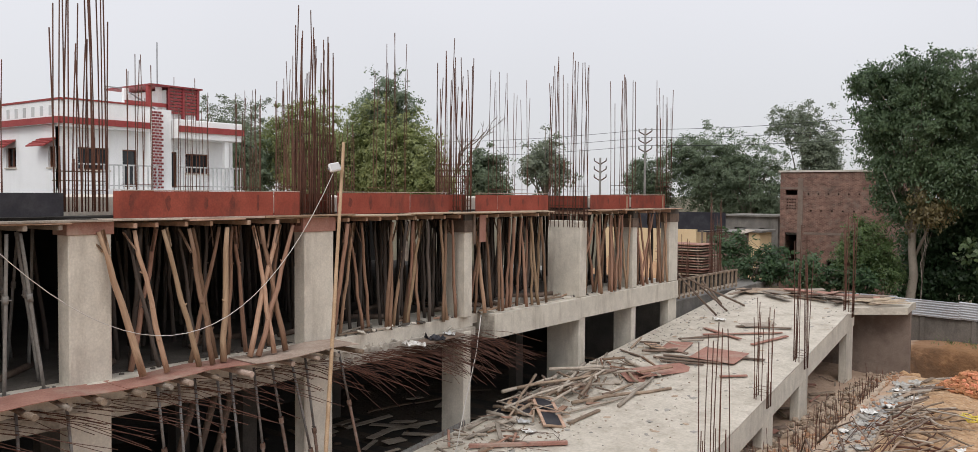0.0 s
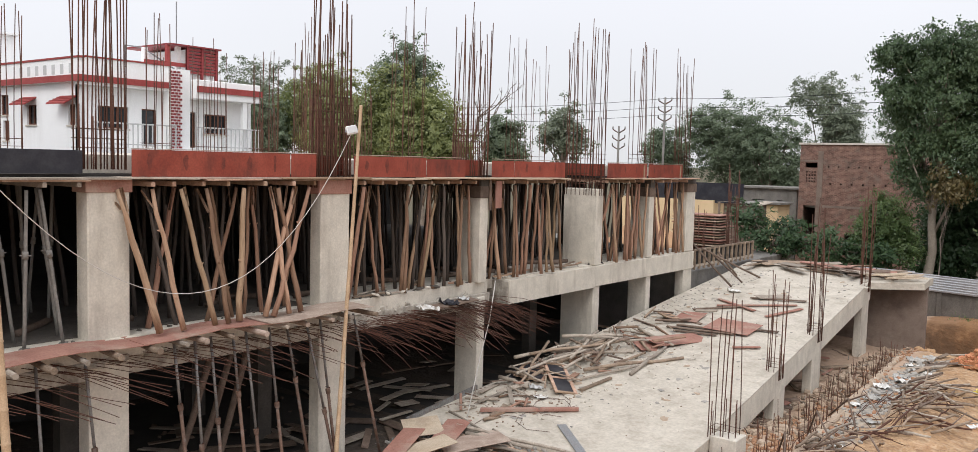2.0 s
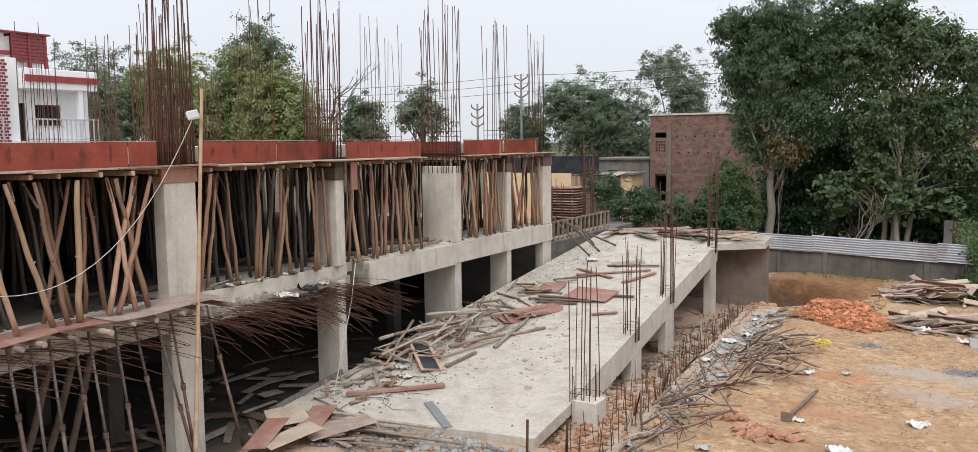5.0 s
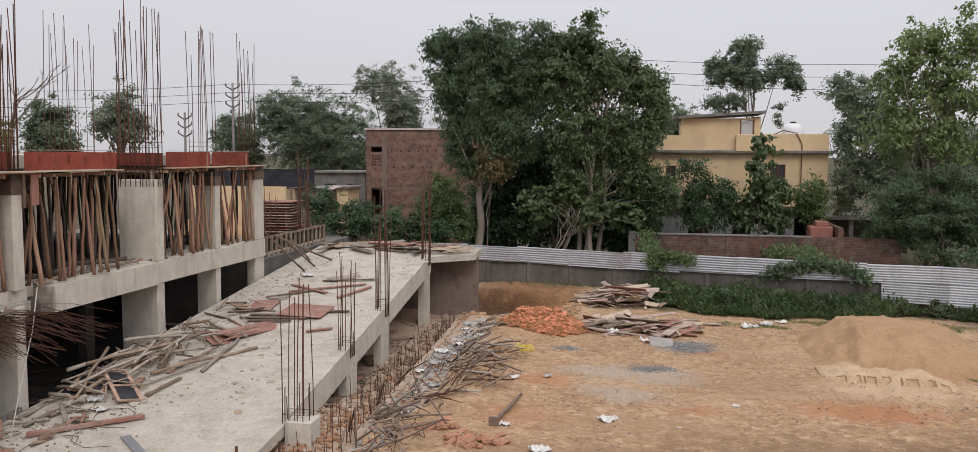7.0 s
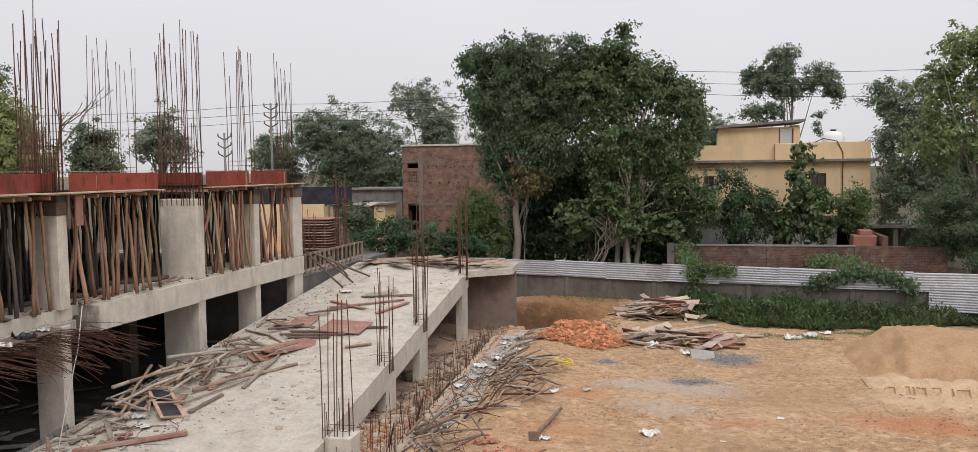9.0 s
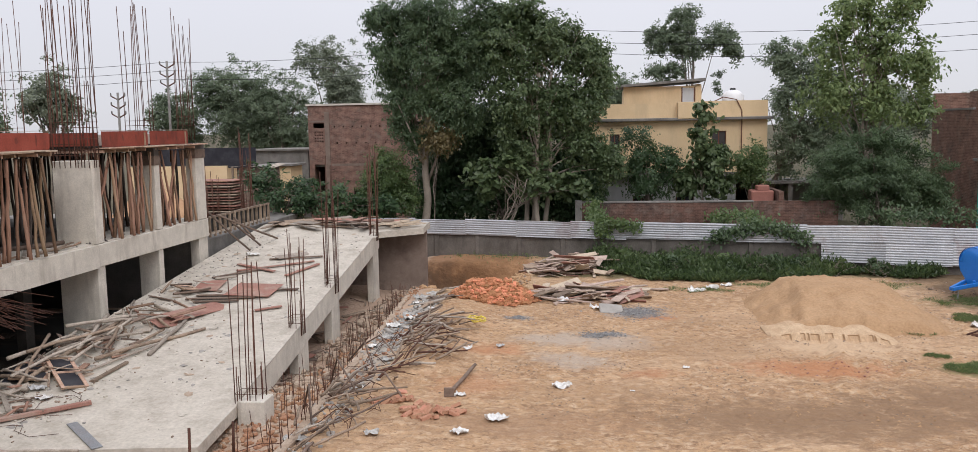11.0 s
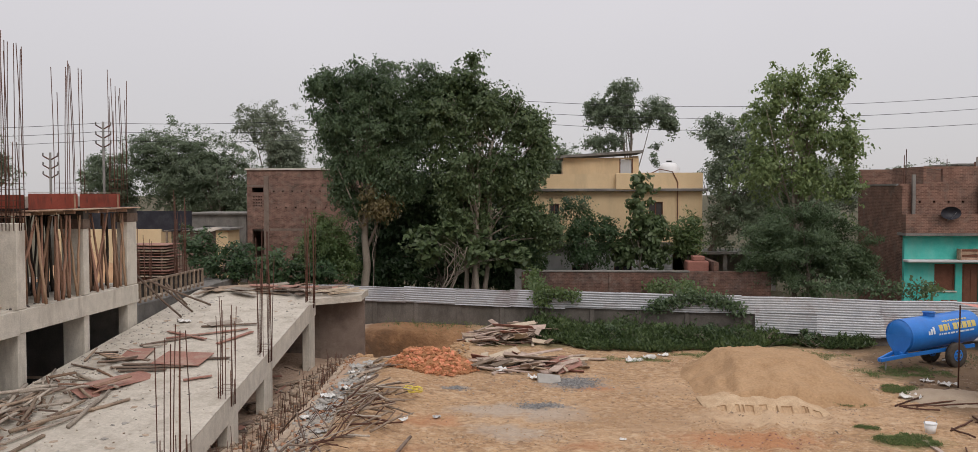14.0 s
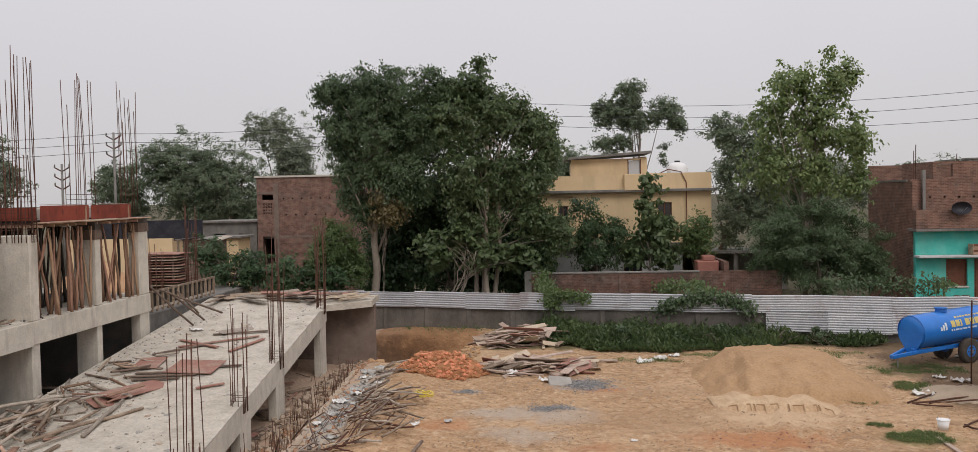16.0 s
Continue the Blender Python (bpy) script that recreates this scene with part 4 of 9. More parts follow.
for y0, y1, dx in ((18.08, 18.50, 0.8), (30.72, 31.54, 0.42), (12.52, 13.46, 0.40), (7.40, 8.24, 0.46), (27.7, 28.1, 0.8)):
    zt = 5.93
    col_top = {18.08: 5.40, 30.72: 5.40, 12.52: 5.58, 7.40: 5.68, 27.7: 5.28}[y0]
    mat_ = OLDPLY if y0 in (12.52, 7.40) else DARKWOOD
    part("column_collar", Shape().box(FX - dx, FX + 0.025, y0, y1, col_top - 0.02, min(zt - 0.05, col_top + 0.30), 0.01), mat_, deck, "timber collar box at a column head")
    part("collar_cap", Shape().box(FX - dx + 0.04, FX + 0.01, y0 + 0.04, y1 - 0.04, min(zt - 0.05, col_top + 0.30), 5.93), GRIMESHADE, deck)
for y_ in (22.32, 24.66):
    part("side_panel", Shape().box(-16.09, FX - 0.1, y_, y_ + 0.02, 5.97, 6.36), REDPLY, deck)
part("side_panel", Shape().box(-16.09, -16.07, 22.35, 24.65, 5.93, 6.36), DARKWOOD, deck)
part("collar_post", Shape().box(FX + 0.03, FX + 0.07, 18.42, 18.5, 5.05, 5.86), DARKWOOD, deck)
part("collar_post", Shape().box(FX + 0.03, FX + 0.07, 18.7, 18.95, 5.1, 5.84), OLDPLY, deck)

# ---- props under the deck ----
PROP_MESH = {}


def prop_mesh(kind, k):
    key = (kind, k)
    if key not in PROP_MESH:
        r = random.Random(k * 31 + len(kind))
        h = 2.72
        pts = [(0, 0, 0)]
        for i in range(1, 6):
            w = 0.022 if kind != "steel" else 0.006
            pts.append((r.uniform(-w, w), r.uniform(-w, w), h * i / 6))
        pts.append((0, 0, h))
        s = Shape()
        if kind == "steel":
            s.tube(pts, 0.03, 8)
            s.tube([(0, 0, 1.55), (0, 0, 1.68)], 0.048, 8)
            s.tube([(-0.09, 0, 1.61), (0.09, 0, 1.61)], 0.012, 6)
            s.box(-0.07, 0.07, -0.07, 0.07, 0, 0.012)
        else:
            r0 = r.uniform(0.042, 0.058)
            s.tube(pts, [r0 * (1 - 0.05 * i + r.uniform(-0.06, 0.06)) for i in range(7)], 8)
            for zz in (0.6, 1.2, 1.9):
                if r.random() < 0.5:
                    an = r.uniform(0, 6.28)
                    s.tube([(0, 0, zz), (0.06 * math.cos(an), 0.06 * math.sin(an), zz + 0.05)], [0.024, 0.012], 5)
            # a slim cleat nailed to the head, sometimes with a second one slanting off
            if r.random() < 0.6:
                s.bar((0.045, 0.01, h - r.uniform(0.3, 0.5)), (0.06, 0.0, h + 0.02), 0.05, 0.022)
            if r.random() < 0.3:
                s.bar((-0.03, 0.0, h - r.uniform(0.35, 0.5)), (-0.16, 0.02, h + 0.01), 0.045, 0.025)
        PROP_MESH[key] = s.mesh("prop", {"wood": POLEWOOD, "red": POLERED, "dark": POLESHADE, "steel": OLDC}[kind], True)
    return PROP_MESH[key]


LAB = {"wood": ("pale crooked timber prop wedged between floor and deck", "props of peeled timber"),
       "red": ("reddish brown crooked timber prop under the deck", "reddish timber props"),
       "dark": ("weathered timber prop under the deck, darkened for shade", "dark timber props"),
       "steel": ("grey adjustable prop under the deck", "grey props")}


def prop(foot, head, kind, k, thick=1.0):
    foot, head = Vector(foot), Vector(head)
    d = head - foot
    ob = new("prop", prop_mesh(kind, k))
    q = d.to_track_quat("Z", "X")
    ob.matrix_basis = Matrix.Translation(foot) @ q.to_matrix().to_4x4() @ Matrix.Rotation(rng.uniform(0, 6.28), 4, "Z") @ Matrix.Diagonal((thick, thick, d.length / 2.76, 1))
    tagged(ob, LAB[kind][0], "prop", LAB[kind][1])


HEAD = 5.75
# the leaning ones along the walkway: foot y, head y
for fy, hy, kd in ((8.55, 7.94, "wood"), (8.98, 8.62, "wood"), (9.66, 9.15, "wood"), (9.92, 9.72, "red"), (10.2, 10.55, "wood"), (10.85, 11.85, "wood"), (11.4, 11.2, "wood"), (11.0, 12.25, "red"), (11.75, 11.4, "red")):
    prop((-13.88 + jit(0.06), fy, FLOOR + 0.05), (FX + 0.04 + jit(0.04), hy, HEAD), kd, rng.randrange(9), 1.2)
for fy, hy in ((8.75, 9.35), (9.3, 8.6), (9.9, 10.6), (10.5, 10.0), (11.3, 11.05), (12.0, 12.2), (10.9, 10.95)):
    prop((FX - 0.35 + jit(0.15), fy, FLOOR), (FX - 0.3 + jit(0.15), hy, HEAD), "red" if hy > 9 else "dark", rng.randrange(9), 1.0)
# free bays, front row and rows behind
BAYS = [(13.6, 17.95, 0.24), (18.7, 22.6, 0.24), (24.7, 27.6, 0.19), (28.2, 30.6, 0.19)]
for y0, y1, st in BAYS:
    y = y0 + 0.1
    while y < y1:
        prop((FX - 0.2 + jit(0.3), y + jit(0.3), FLOOR), (FX - 0.2 + jit(0.25), y + jit(0.3), HEAD), ("wood", "red", "red", "dark" if y < 18 else "red")[rng.randrange(4)], rng.randrange(9))
        y += st * rng.uniform(0.7, 1.4)
# extra deep rows, added to close the bays and keep them dark
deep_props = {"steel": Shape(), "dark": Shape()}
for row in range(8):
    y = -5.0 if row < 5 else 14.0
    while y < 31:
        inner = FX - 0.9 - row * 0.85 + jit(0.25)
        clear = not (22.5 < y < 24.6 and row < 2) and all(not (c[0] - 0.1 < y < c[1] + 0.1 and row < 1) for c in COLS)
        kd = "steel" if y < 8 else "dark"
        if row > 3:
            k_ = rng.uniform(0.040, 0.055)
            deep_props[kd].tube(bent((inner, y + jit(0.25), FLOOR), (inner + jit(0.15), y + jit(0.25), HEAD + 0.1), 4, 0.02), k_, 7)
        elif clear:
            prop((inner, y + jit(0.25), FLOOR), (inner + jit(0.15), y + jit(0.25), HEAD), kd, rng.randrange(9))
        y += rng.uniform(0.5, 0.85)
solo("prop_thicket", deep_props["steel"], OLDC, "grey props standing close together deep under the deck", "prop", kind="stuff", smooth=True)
solo("prop_thicket", deep_props["dark"], POLESHADE, "timber props close together deep under the deck, shade put into their colour", "prop", kind="stuff", smooth=True)
for y in (3.2, 4.0, 4.7, 5.3, 5.9, 6.4, 6.9, 2.4, 1.6):
    prop((FX - 0.15 + jit(0.2), y + jit(0.35), FLOOR), (FX - 0.15 + jit(0.1), y + jit(0.25), HEAD), "steel", rng.randrange(9))
# sleepers lying on the floor
for i in range(26):
    y = -2 + i * 1.25 + jit(0.3)
    s = Shape().tube(bent((FX - 0.5 - rng.random() * 2.5, y, FLOOR + 0.07), (FX - 0.6 - rng.random() * 2.5, y + rng.uniform(0.8, 1.6), FLOOR + 0.07), 3, 0.01), 0.065, 8)
    solo("log", s, DARKWOOD, "dark timber log lying on the bare concrete floor", "log", "logs on the floor", smooth=True)

# ---- walkway on bamboo stubs ----
way = thing("walkway", (-13.8, 9, 3.0), "narrow walkway of worn red plywood sheets on projecting poles", "walkway")
for y0, y1, x1, dz, mt in ((2.0, 5.2, -13.48, 0.0, OLDPLY), (5.0, 8.2, -13.50, 0.012, OLDPLY), (8.0, 11.2, -13.52, 0.024, OLDPLY), (10.6, 13.35, -13.42, 0.045, FADEDPLY)):
    s = Shape()
    n = 10
    for i in range(n + 1):
        y = y0 + (y1 - y0) * i / n
        zz = 3.10 + dz + 0.03 * math.sin(y * 2.1) + jit(0.008)
        xo = x1 + jit(0.02)
        s.v += [(FX + 0.02, y, zz + 0.02), (xo, y, zz), (xo, y, zz - 0.014), (FX + 0.02, y, zz + 0.006)]
    for i in range(n):
        for k in range(4):
            a, b = i * 4 + k, i * 4 + (k + 1) % 4
            s.f.append((a, b, b + 4, a + 4))
    s.f += [(3, 2, 1, 0), (n * 4, n * 4 + 1, n * 4 + 2, n * 4 + 3)]
    part("sheet", s, mt, way)
y = 2.2
while y < 13.3:
    part("stub_pole", Shape().tube(bent((FX - 0.3, y, 3.03), (-13.45 + rng.uniform(0, 0.3), y + jit(0.14), 3.0 + jit(0.03)), 4, 0.008), rng.uniform(0.042, 0.062), 10), (FADEDPLY, GREYWOOD, SCRAP)[rng.randrange(3)], way, smooth=False)
    y += rng.uniform(0.42, 0.72)

# telescopic steel props holding the slab edge from below
def telescopic_prop(foot, head, join):
    foot, head = Vector(foot), Vector(head)
    t = thing("telescopic_prop", foot, "rusty telescopic steel prop raking up to the slab edge", "prop", "telescopic props")
    c = foot.lerp(head, join)
    d = (head - foot).normalized()
    part("outer_tube", Shape().tube([foot, c], 0.034, 10), RUSTPIPE, t, smooth=True)
    part("inner_tube", Shape().tube([c, head], 0.026, 10), OLDSTEEL, t, "grey inner tube", True)
    part("collar", Shape().tube([c - d * 0.09, c - d * 0.05, c + d * 0.02, c + d * 0.03], [0.046, 0.052, 0.052, 0.036], 10), RUSTPIPE, t)
    part("pin", Shape().bar(c + Vector((-0.09, 0.02, 0.04)), c + Vector((0.09, -0.02, 0.06)), 0.016, 0.016), RUST, t)
    part("foot_plate", Shape().box(-0.08, 0.08, -0.08, 0.08, -0.006, 0.006, 0, Matrix.Translation(foot)), RUSTPIPE, t)


for i, (y, dy, dx) in enumerate(((3.6, 0.1, 0.4), (4.5, -0.1, 0.5), (5.6, 0.1, 0.45), (6.4, -0.05, 0.5), (7.2, 0.1, 0.45), (8.85, 0.02, 0.55), (9.28, -0.12, 0.55), (9.62, -0.05, 0.55), (10.11, 0.02, 0.5), (10.41, 0.05, 0.5), (10.97, 0.08, 0.45), (11.41, 0.36, 0.4), (11.92, 0.58, 0.35), (12.3, 0.25, 0.3), (13.26, 0.6, 0.3))):
    telescopic_prop((-13.95 + dx, y + dy, -0.36), (-13.97, y, 2.93), 0.42 + 0.12 * (i % 3))
for y in (9.6, 10.1, 10.6):
    solo("raking_pole", Shape().tube(bent((FX - 1.0, y, -0.4), (FX - 0.8 + jit(0.2), y + 0.8, 2.4), 4, 0.02), 0.07, 8), DARKWOOD, "thick dark pole leaning below the floor", "pole", "poles below the slab edge", smooth=True)

# ---- rebar left standing and left out ----
BAR_MESH = {}


def rebar(length, k, r=0.011):
    key = (round(length, 1), k % 4, r)
    if key not in BAR_MESH:
        q = random.Random(k)
        lean = [q.uniform(-0.02, 0.02), q.uniform(-0.02, 0.02)]
        pts = [(lean[0] * s * s * key[0], lean[1] * s * s * key[0], key[0] * s) for s in (0, 0.3, 0.6, 1)]
        BAR_MESH[key] = Shape().tube(pts, r, 6).mesh("bar", RUST, True)
    return BAR_MESH[key]


def cluster(x0, x1, y0, y1, z, n, hi, lo, ties=3, r=0.011, lean=0.009, short=0, short_h=1.0):
    t = thing("rebar_cluster", ((x0 + x1) / 2, (y0 + y1) / 2, z), "rusty column bars standing upright in a bundle", "rebar", "upright column bars")
    count = [0, 0, 0, 0]
    for i in range(n + short):
        # bars sit along the faces of the column, evenly, more of them on the longer faces
        edge = (0, 1, 0, 1, 2, 0, 1, 3)[i % 8] if y1 - y0 > x1 - x0 else (2, 3, 2, 3, 0, 2, 3, 1)[i % 8]
        u = (count[edge] * 0.618 + 0.31 * edge + jit(0.05)) % 1.0
        count[edge] += 1
        px, py = ((x0, y0 + (y1 - y0) * u), (x1, y0 + (y1 - y0) * u), (x0 + (x1 - x0) * u, y0), (x0 + (x1 - x0) * u, y1))[edge]
        h = lo + (hi - lo) * rng.random() ** 0.8
        if i == 0:
            h = hi
        if i >= n:
            h = short_h * rng.uniform(0.7, 1.15)
        piece("bar", rebar(h, rng.randrange(4), r), t, Matrix.Translation((px, py, z - 0.25)) @ Euler((jit(lean), jit(lean), rng.uniform(0, 6.28))).to_matrix().to_4x4())
    for i in range(ties):
        zz = z + 0.12 + i * 0.16
        c = [(x0, y0, zz), (x1, y0, zz), (x1, y1, zz), (x0, y1, zz), (x0, y0, zz)]
        part("tie", Shape().tube(c, 0.006, 5), RUST, t)
    return t


cluster(-14.75, -14.4, 7.4, 8.2, 6.3, 20, 4.8, 2.4, 3, 0.012, short=5, short_h=1.2)
cluster(-14.75, -14.4, 5.2, 6.0, 6.3, 12, 4.2, 1.6, 1, 0.012)
cluster(-14.55, -14.3, 12.5, 13.45, 5.95, 26, 4.7, 2.4, 11, 0.012, short=26, short_h=1.9)
cluster(-15.15, -14.35, 17.95, 18.45, 5.95, 22, 4.8, 3.0, 8, 0.012, short=12, short_h=1.6)
cluster(-15.5, -14.25, 24.05, 24.5, 5.6, 18, 5.6, 4.4, 7, 0.012, short=6, short_h=2.2)
cluster(-15.15, -14.35, 27.6, 28.1, 6.3, 9, 4.6, 3.6, 3, 0.012)
cluster(-14.75, -14.4, 30.4, 31.1, 6.3, 9, 4.7, 2.6, 4, 0.012)
for x, y0, y1, n, hi, lo in ((-19.6, 7.9, 8.6, 8, 3.4, 2.6), (-19.6, 11.5, 12.1, 8, 3.7, 2.4), (-19.6, 16.0, 16.8, 12, 4.3, 2.4), (-19.6, 19.85, 21.2, 9, 5.6, 3.6), (-19.6, 26.2, 28.3, 12, 5.0, 4.0),
                             (-24.8, 16.35, 17.4, 12, 4.0, 2.6), (-24.8, 18.55, 19.5, 12, 3.9, 2.4), (-24.8, 20.4, 21.4, 12, 3.4, 1.8), (-24.8, 23.2, 24.0, 12, 3.0, 1.4), (-28.6, 21.6, 22.4, 14, 2.6, 1.2), (-28.6, 24.6, 25.4, 12, 2.4, 1.0), (-24.8, 29.1, 29.9, 12, 2.6, 1.2)):
    cluster(x, x + 0.4, y0, y1, 6.3, n, hi, lo, 2, 0.0105)
# on the ramp's edge
cluster(-7.80, -7.20, 18.4, 18.85, 0.36, 7, 3.5, 2.7, 1, 0.012, 0.006, short=6, short_h=0.95)
cluster(-8.35, -8.0, 23.45, 23.9, ramp_z(23.7), 9, 3.0, 2.1, 2, 0.011, 0.01, short=5, short_h=0.9)
cluster(-8.55, -8.2, 27.45, 27.9, ramp_z(27.7), 13, 4.5, 2.2, 2, 0.012, 0.012)
cluster(-8.95, -8.65, 34.8, 35.2, ramp_z(35.0), 11, 4.0, 2.4, 3, 0.012, 0.012)
cluster(-18.5, -17.0, 38.3, 38.7, 2.2, 20, 2.9, 1.5, 1, 0.014)
cluster(-16.0, -15.6, 38.8, 39.2, 2.2, 18, 4.6, 2.2, 6, 0.014)

# bars fanning out of the ragged slab edge
out_bars = thing("projecting_rebar", (FX + 0.6, 12, 2.7), "rusty bars bent out of the ragged slab edge", "rebar")
for i in range(190):
    y = rng.uniform(1.5, 18.8)
    if i % 4 == 0:
        y = rng.uniform(14.0, 18.0)
    s = rng.uniform(0.4, 1.3)
    dy = s * rng.uniform(1.4, 2.0)
    p0 = Vector(((FX + 0.05 if y < 12.9 else FX - 0.1), y, (2.84 if y < 12.9 else 2.62) + jit(0.08)))
    p1 = p0 + Vector((s * 0.5, dy * 0.48, -0.20 * s + jit(0.05)))
    p2 = p0 + Vector((s, dy, -0.62 * s + jit(0.15)))
    part("bar", Shape().tube([p0, p1, p2], 0.006, 4), RUST, out_bars)
hang = thing("hanging_rebar", (FX - 0.6, 16, 2.7), "loose rusty bars sagging below the slab between the columns", "rebar")
for i in range(66):
    y = rng.uniform(12.8, 17.6) if i < 52 else rng.uniform(17.8, 18.8)
    p0 = Vector((FX + 0.05 + jit(0.3), y, 2.68 + jit(0.10)))
    d = Vector((rng.uniform(0, 0.8), rng.uniform(0.9, 2.2), -rng.uniform(0.35, 1.3)))
    part("bar", Shape().tube([p0, p0 + d * 0.5 + Vector((0, 0, 0.1)), p0 + d], 0.0065, 4), RUST, hang)

# ---- bamboo lamp poles, lamps and the sagging cable ----
def lamp_pole(foot, top, r, lamp_at, size):
    t = thing("lamp_pole", foot, "tall yellow bamboo pole holding a site floodlight", "pole", "lamp poles")
    foot, top = Vector(foot), Vector(top)
    n = 14
    pts, rad = [], []
    for i in range(n + 1):
        s = i / n
        c = foot.lerp(top, s)
        rr = r * (1 - 0.35 * s)
        for o, k in ((-0.02, 1.0), (0.0, 1.14), (0.02, 1.0)):
            pts.append(c + (top - foot).normalized() * o)
            rad.append(rr * k)
    part("bamboo", Shape().tube(pts, rad, 10), BAMBOO, t, smooth=True)
    f = thing("floodlight", lamp_at, "small white site floodlight tied to a bamboo pole", "lamp", "floodlights")
    x, y, z = lamp_at
    m = Matrix.Translation(lamp_at) @ Euler((radians(12), radians(-18), radians(-20))).to_matrix().to_4x4()
    part("housing", Shape().box(-0.05, 0.03, -size, size, -size * 0.75, size * 0.75, 0.015, m), PLASTIC, f)
    part("lens", Shape().box(0.031, 0.04, -size * 0.85, size * 0.85, -size * 0.6, size * 0.6, 0.003, m), GREYWASH, f)
    part("bracket", Shape().box(-0.04, 0.0, -size - 0.03, size + 0.03, -size * 0.2, size * 0.1, 0.005, m), STEEL, f)


lamp_pole((-13.4, 12.25, -0.35), (-13.5, 12.95, 7.45), 0.05, (-13.42, 12.62, 6.94), 0.12)
lamp_pole((-12.3, 5.35, -0.1), (-12.55, 5.12, 6.62), 0.07, (-12.48, 5.02, 6.05), 0.16)
cb = []
for i in range(25):
    s = i / 24
    y = 12.6 + (5.05 - 12.6) * s
    x = -13.42 + (-12.48 + 13.42) * s
    z = 6.85 + (6.05 - 6.85) * s - 2.75 * 4 * s * (1 - s) * (1.0 - 0.2 * s)
    cb.append((x - 0.1 * math.sin(math.pi * s), y, z))
solo("lamp_cable", Shape().tube(cb, 0.007, 6), PALEWIRE, "pale cable sagging between the two floodlights", "cable", smooth=True)

# ---- kerb shuttering at the head of the ramp ----
kb = thing("kerb_formwork", (-14.5, 35, 2.4), "timber kerb shuttering with upright battens at the ramp head", "formwork")
part("board", Shape().box(-14.56, -14.53, 31.9, 38.3, 2.42, 3.08), NEARBLACK, kb)
part("rail", Shape().box(-14.53, -14.45, 31.9, 38.3, 3.02, 3.10), SCRAP, kb)
part("rail", Shape().box(-14.53, -14.45, 31.9, 38.3, 2.40, 2.48), GREYWOOD, kb)
for i in range(14):
    y = 32.0 + i * 0.47
    part("batten", Shape().box(-14.52, -14.42, y, y + 0.07, 2.30, 3.08, 0.008), SCRAP, kb)
for a, b in (((-14.3, 32.3, 3.15), (-12.6, 34.2, 1.98)), ((-14.4, 33.2, 3.0), (-12.9, 33.1, 1.85)), ((-14.5, 31.8, 3.4), (-13.0, 32.3, 1.75)), ((-14.3, 33.9, 2.9), (-13.6, 34.3, 1.95))):
    solo("raking_pole", Shape().tube(bent(a, b, 3, 0.02), 0.04, 8), DARKWOOD, "timber strut bracing the kerb shuttering", "pole", "kerb struts", smooth=True)


# ---- debris on the ramp ----
def on_ramp(x, y, h=0.0):
    return (x, y, ramp_z(y) + h)


def stick(p, q, r, mt, label, name="stick", group="", wob=0.015, sides=7):
    return solo(name, Shape().tube(bent(p, q, 4, wob), [r * 1.1, r, r, r * 0.95, r * 0.85], sides), mt, label, "timber", group, smooth=True)


TANGLE = "grey weathered pole in the timber heap on the ramp"
